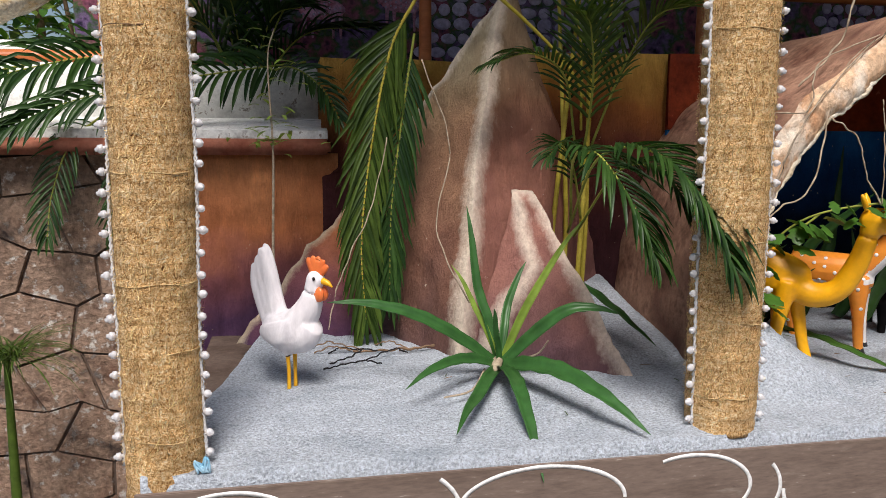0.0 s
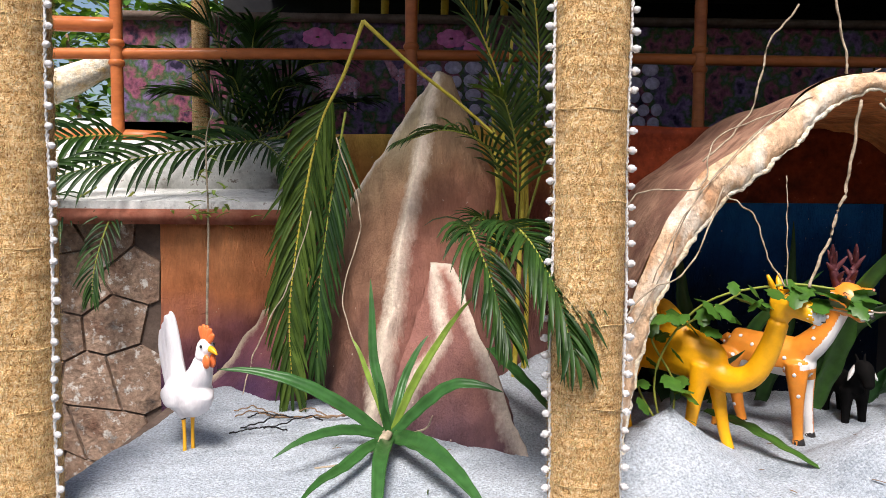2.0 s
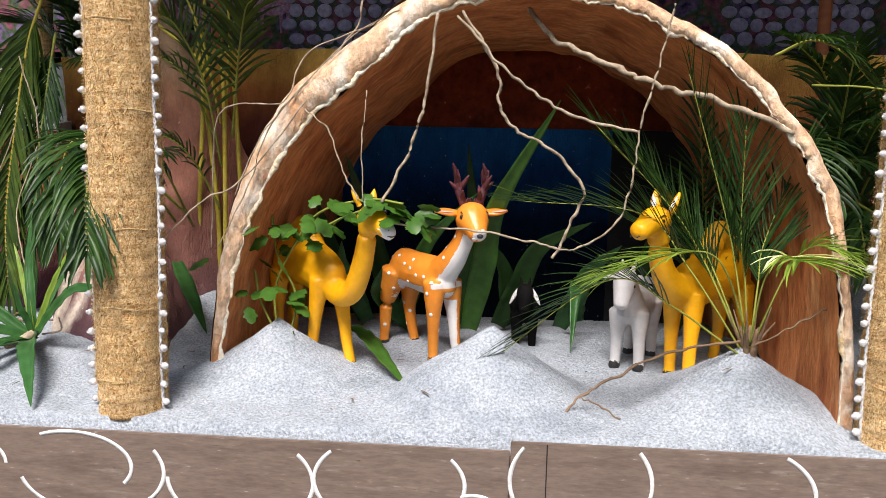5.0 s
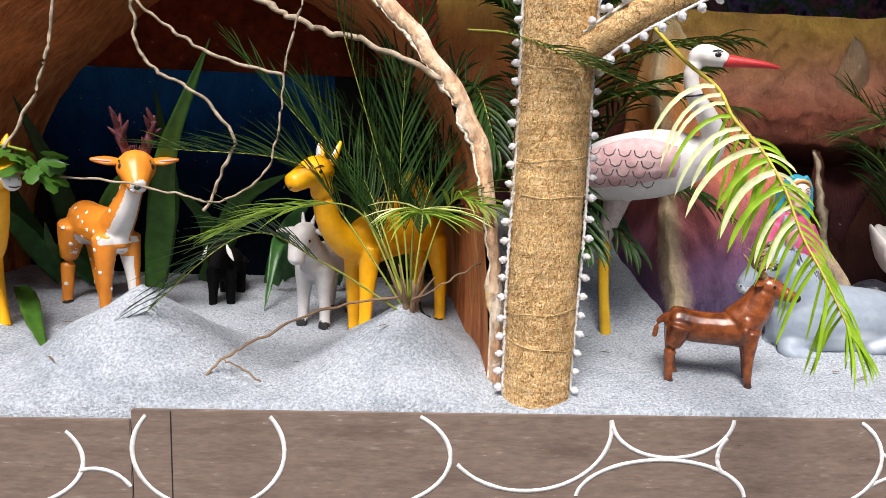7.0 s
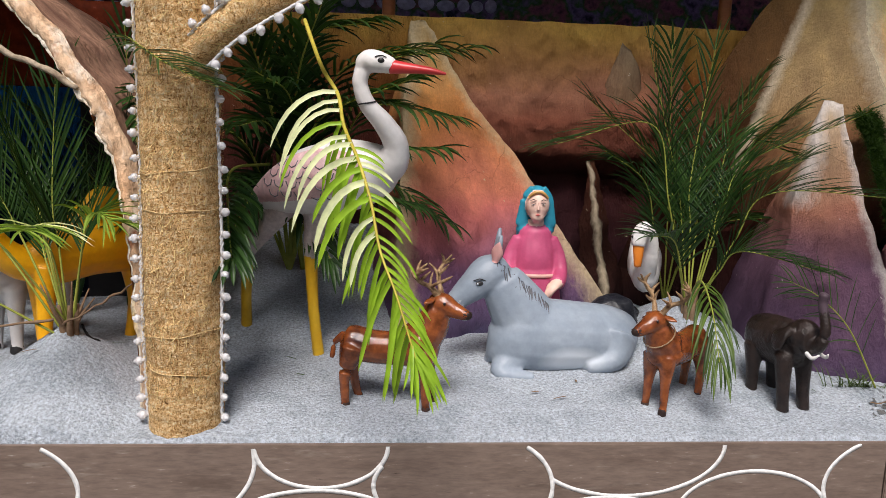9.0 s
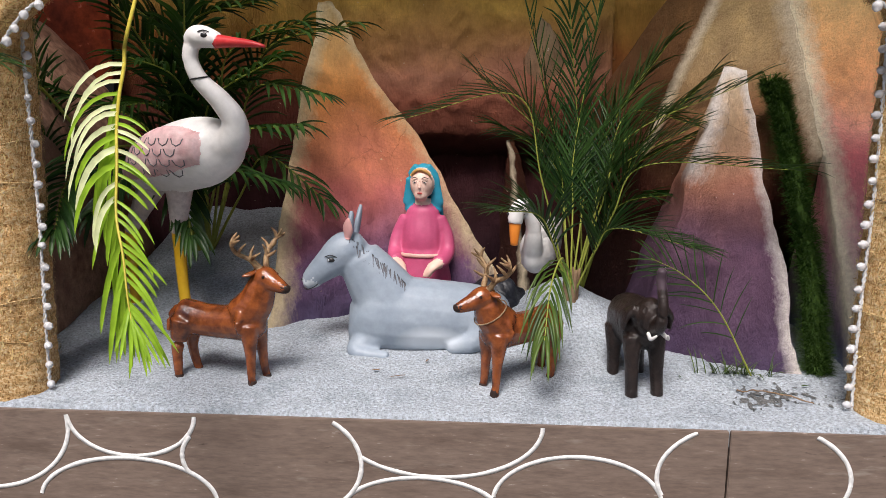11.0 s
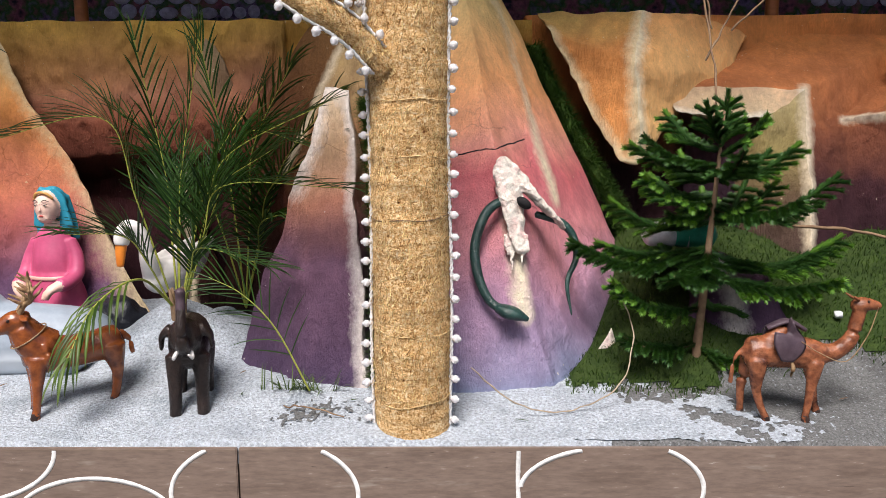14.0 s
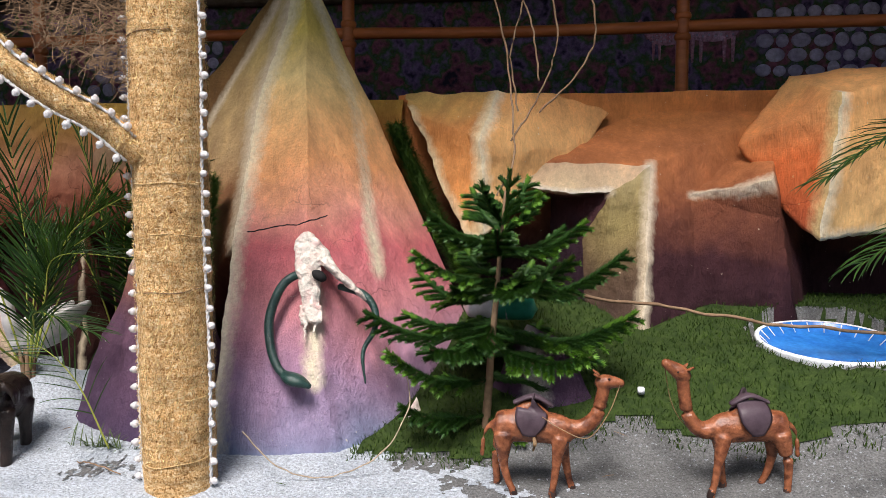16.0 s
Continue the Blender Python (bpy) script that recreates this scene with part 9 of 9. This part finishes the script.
vine([(1.66, 0.72, 0.064), (1.80, 0.70, 0.070), (1.92, 0.74, 0.066)], 0.004, "dry twig on the sand behind the rooster", "twig", "twig", "dry sticks")
rg = random.Random(83)
for k in range(9):
    x, y = rg.uniform(1.52, 1.95), rg.uniform(0.56, 0.82)
    a, n2 = rg.uniform(-0.5, 0.5), rg.uniform(0.10, 0.22)
    q = [(x + n2 * t * math.cos(a), y + n2 * t * math.sin(a) + rg.gauss(0, 0.012)) for t in (0, 0.35, 0.7, 1)]
    vine([(u, w, sand_height(u, w) + 0.006 + (0.02 * rg.random() if i in (1, 2) else 0)) for i, (u, w) in enumerate(q)], 0.0028, "dark dry root lying on the sand", "dark" if k % 2 else "twig", "root", "dry roots")
# crack in the tall rock
vine([(6.435, 0.345, 0.603), (6.513, 0.385, 0.616), (6.57, 0.41, 0.625), (6.63, 0.435, 0.643)], 0.0022, "dark cracked seam across the tall rock", "dark", "crack", "cracks")


def lathe(profile, n=32):
    bm = bmesh.new()
    rows = [[bm.verts.new((r * math.cos(k * 2 * math.pi / n), r * math.sin(k * 2 * math.pi / n), z)) for k in range(n)] for r, z in profile]
    for a, b2 in zip(rows, rows[1:]):
        for k in range(n):
            bm.faces.new((a[k], a[(k + 1) % n], b2[(k + 1) % n], b2[k]))
    return bm


M["pool_blue"] = surf("blue_plastic", [(0.02, 0.14, 0.50), (0.035, 0.22, 0.62)], 10, 0.25, 0.1, 40, spec=0.5)
M["pool_white"] = surf("white_plastic", [(0.70, 0.74, 0.78), (0.80, 0.83, 0.86)], 10, 0.3, 0.1, 40, spec=0.5)
M["teal"] = surf("green_plastic", [(0.03, 0.33, 0.20), (0.06, 0.42, 0.28)], 10, 0.3, 0.1, 40, spec=0.5)
tub = thing("plastic_tub", "round blue plastic tub with a white rim on grass", "tub", m=pose(8.02, 0.65, 0.270, 7, 0, 0) @ Matrix.Diagonal((0.78, 0.78, 0.78, 1)))
part("tub_body", lathe([(0.0, -0.015), (0.20, -0.015), (0.225, 0.0), (0.240, 0.022)]), M["pool_blue"], tub, "blue inside")
part("tub_rim", lathe([(0.22, -0.08), (0.245, -0.04), (0.250, 0.0), (0.255, 0.016), (0.253, 0.022), (0.244, 0.025), (0.238, 0.021)]), M["pool_white"], tub, "white outside and rim")
for k in range(24):
    a = k * 2 * math.pi / 24
    b = bmesh.new()
    tube(b, [(0.205 * math.cos(a), 0.205 * math.sin(a), -0.011, 0.002), (0.236 * math.cos(a), 0.236 * math.sin(a), 0.018, 0.002)], 5, 2)
    part("tub_line", b, M["pool_white"], tub)
bottle = thing("plastic_bottle", "white and green plastic bottle lying behind the pine", "bottle")
b = bmesh.new()
tube(b, [(7.055, 0.625, 0.372, 0.012, 0.012), (7.075, 0.625, 0.372, 0.034, 0.034), (7.155, 0.622, 0.370, 0.036, 0.036), (7.185, 0.62, 0.368, 0.030, 0.030)], 18, 5)
part("bottle_body", b, M["teal"], bottle, "green body")
b = bmesh.new()
tube(b, [(6.990, 0.628, 0.372, 0.018, 0.018), (7.005, 0.628, 0.372, 0.033, 0.033), (7.060, 0.626, 0.372, 0.036, 0.036), (7.074, 0.626, 0.372, 0.035, 0.035)], 18, 5)
part("bottle_base", b, M["pool_white"], bottle, "white base")
b = bmesh.new()
tube(b, [(7.108, 0.624, 0.371, 0.0368, 0.0368), (7.120, 0.624, 0.371, 0.0368, 0.0368)], 18, 2)
part("label_band", b, M["pool_white"], bottle, "white band")

# a blue wire tie at the foot of the first pillar
b = bmesh.new()
rg = random.Random(9)
for k in range(9):
    a = rg.uniform(0, 6.28)
    tube(b, [(1.285 + rg.gauss(0, 0.006), 0.02, 0.02, 0.003), (1.285 + 0.015 * math.cos(a), 0.012, 0.035 + 0.012 * math.sin(a), 0.003), (1.285 + rg.gauss(0, 0.012), 0.008, 0.012, 0.003)], 5, 4)
M["tie_blue"] = surf("pale_blue_tape", [(0.16, 0.42, 0.60), (0.45, 0.62, 0.72)], 30, 0.5, 0.2, 60)
solid("cable_tie", b, M["tie_blue"], "pale blue tape knotted at the pillar foot", "tape")

# litter: scraps of dry leaf and grit on the sand
rg = random.Random(15)
for k in range(46):
    x, y = rg.uniform(1.5, 8.2), rg.uniform(0.02, 0.5)
    if any(abs(x - px) < 0.11 and y < 0.2 for px, _, _ in PILLARS):
        continue
    b = bmesh.new()
    a = rg.uniform(0, 6.28)
    blade(b, (x, y, sand_height(x, y) + 0.006), (math.cos(a), math.sin(a), 0.02), rg.uniform(0.015, 0.05), rg.uniform(0.002, 0.006), 0.1, 0, 0.3, 3)
    solid("leaf_scrap", b, M["twig"] if rg.random() < 0.6 else M["palm_olive"], "small dry scrap of leaf on the sand", "litter", "leaf scraps")

# foliage outside the open end of the passage
garden = thing("garden_shrub", "sunlit green shrub outside the open end", "shrub")
rg = random.Random(77)
b = bmesh.new()
for k in range(11000):
    p = Vector((rg.uniform(-4.5, 0.6), rg.uniform(3.6, 5.2), rg.uniform(-0.6, 2.2)))
    if noise.noise(p * 1.1) > -0.28:
        a = rg.uniform(0, 6.28)
        blade(b, p, (math.cos(a), math.sin(a), rg.uniform(-0.6, 0.4)), rg.uniform(0.06, 0.14), rg.uniform(0.028, 0.055), 0.5, 0 if rg.random() < 0.4 else 1, 0.12, 3)
part("foliage", b, [M["strap_lime"], M["bush"]], garden)
b = bmesh.new()
for k in range(9):
    x = -4 + k * 0.5
    tube(b, [(x, 4.4, -0.75, 0.03), (x + 0.1, 4.3, 0.6, 0.024), (x - 0.1, 4.4, 2.0, 0.012)], 7, 4)
part("stem", b, M["twig"], garden)
root = bmesh.new()
tube(root, [(-1.6, 2.9, 1.30, 0.06), (-0.9, 2.85, 1.25, 0.085), (-0.3, 2.8, 1.30, 0.10), (0.2, 2.8, 1.45, 0.08), (0.7, 2.85, 1.75, 0.05)], 14, 8, wob=0.25)
solid("driftwood", root, M["torn"], "pale bare branch lying beyond the railing", "driftwood")
stone = bmesh.new()
box(stone, -4.5, 0.9, 2.7, 2.95, -0.75, 1.2, bevel=0.02)
solid("garden_wall", stone, M["white_wall"], "low pale garden wall beyond the railing", "wall", kind="structure")
# low grass tufts at the left foot of the display
tuft = thing("grass_tuft", "tuft of fine grass at the foot of the stone wall", "grass", "grass tufts")
rg = random.Random(55)
b = bmesh.new()
for k in range(160):
    a = rg.uniform(0, 6.28)
    blade(b, (0.56 + rg.gauss(0, 0.03), 1.05 + rg.gauss(0, 0.03), 0.0), (math.cos(a), math.sin(a), rg.uniform(0.1, 1.0)), rg.uniform(0.15, 0.3), 0.004, 1.3, 0, 0.2, 4)
tube(b, [(0.56, 1.05, -0.75, 0.02), (0.56, 1.05, -0.3, 0.015), (0.56, 1.05, 0.02, 0.01)], 8, 4)
part("foliage", b, M["palm_olive"], tuft)

# dark hose in the cave, black bag by the swan, a foam cube in the grass
vine([(4.12, 0.25, 0.19), (4.16, 0.27, 0.13), (4.22, 0.25, 0.075), (4.30, 0.20, 0.045), (4.36, 0.16, 0.038)], 0.004, "black hose lying down the sand mound", "dark", "hose", "", 0.05)
bag = bmesh.new()
g = bmesh.ops.create_icosphere(bag, subdivisions=4, radius=1.0, matrix=Matrix.LocRotScale((5.50, 0.56, 0.13), None, (0.085, 0.07, 0.075)))
for v in bag.verts:
    v.co = v.co + noise.noise_vector(v.co * 22) * 0.016 + noise.noise_vector(v.co * 60) * 0.006
M["bag"] = surf("black_plastic_film", [(0.008, 0.009, 0.014), (0.02, 0.022, 0.03)], 20, 0.35, 0.6, 40, 0.008, spec=0.4)
solid("plastic_bag", bag, M["bag"], "crumpled black plastic bag under the swan", "bag")
cube = bmesh.new()
box(cube, 7.465, 7.483, 0.45, 0.468, sand_height(7.47, 0.46) + 0.014, sand_height(7.47, 0.46) + 0.032, bevel=0.002)
solid("foam_cube", cube, M["pool_white"], "small cream foam cube lying on the turf", "litter")
dry = thing("grass_tuft", "small dry grass tuft at the foot of the violet rock", "grass", "grass tufts")
b = bmesh.new()
for k in range(60):
    a = rg.uniform(0, 6.28)
    x = 6.07 + rg.gauss(0, 0.05)
    blade(b, (x, 0.25, sand_height(x, 0.25)), (math.cos(a) * 0.6, math.sin(a) * 0.6 - 0.2, rg.uniform(0.3, 1.0)), rg.uniform(0.03, 0.08), 0.003, 0.8, 0, 0.2, 3)
part("foliage", b, M["palm_olive"], dry)

# whitish drip of plaster round the snake's hole
C["plaster"] = M["white_rock"]


def drip_form(bm):
    tube(bm, [(6.570, 0.425, 0.592, 0.018, 0.014), (6.580, 0.410, 0.568, 0.036, 0.022), (6.588, 0.383, 0.520, 0.036, 0.020), (6.598, 0.360, 0.455, 0.028, 0.013), (6.606, 0.342, 0.40, 0.020, 0.006), (6.610, 0.330, 0.37, 0.012, 0.003)], 16, 8)
    tube(bm, [(6.600, 0.413, 0.560, 0.026, 0.018), (6.640, 0.402, 0.515, 0.026, 0.014), (6.685, 0.412, 0.466, 0.024, 0.011), (6.738, 0.432, 0.412, 0.010, 0.006)], 12, 8)
    rg = random.Random(8)
    for k in range(5):
        x, n2 = 6.578 + 0.012 * k, rg.uniform(0.04, 0.09)
        tube(bm, [(x, 0.352, 0.41, 0.007, 0.004), (x + 0.003, 0.352 - n2 * 0.20, 0.41 - n2 * 0.6, 0.006, 0.003), (x + 0.002, 0.352 - n2 * 0.34, 0.41 - n2, 0.003, 0.002)], 8, 5)


def drip_rough(bm):
    for v in bm.verts:
        v.co = v.co + noise.noise_vector(v.co * 45) * 0.005 + noise.noise_vector(v.co * 120) * 0.0018


sculpt("plaster_drip", drip_form, ["plaster"], Matrix(), "whitish dripping plaster lump on the tall rock", "plaster", drip_rough, 0.0035, smooth=1)
# a dark ball stands in for the shade inside the hole
hole = bmesh.new()
ball(hole, (6.622, 0.366, 0.487), (0.022, 0.022, 0.013), 0, 14, (0, 0.6, 0))
solid("rock_hole", hole, M["dark"], "dark hole in the plaster lump", "hole")
# tall hedge closing the garden
hedge = thing("garden_hedge", "tall sunlit hedge closing the garden", "hedge")
b = bmesh.new()
for k in range(8000):
    p = Vector((rg.uniform(-8.5, 0.9), rg.uniform(5.6, 6.8), rg.uniform(-0.7, 3.6)))
    a = rg.uniform(0, 6.28)
    blade(b, p, (math.cos(a), math.sin(a), rg.uniform(-0.7, 0.3)), rg.uniform(0.14, 0.3), rg.uniform(0.07, 0.13), 0.5, 0 if rg.random() < 0.4 else 1, 0.12, 3)
part("foliage", b, [M["strap_lime"], M["bush"]], hedge)
b = bmesh.new()
for k in range(10):
    x = -8 + k * 0.9
    tube(b, [(x, 6.3, -0.75, 0.05), (x + 0.1, 6.2, 1.2, 0.04), (x - 0.1, 6.3, 3.2, 0.02)], 7, 4)
part("stem", b, M["twig"], hedge)
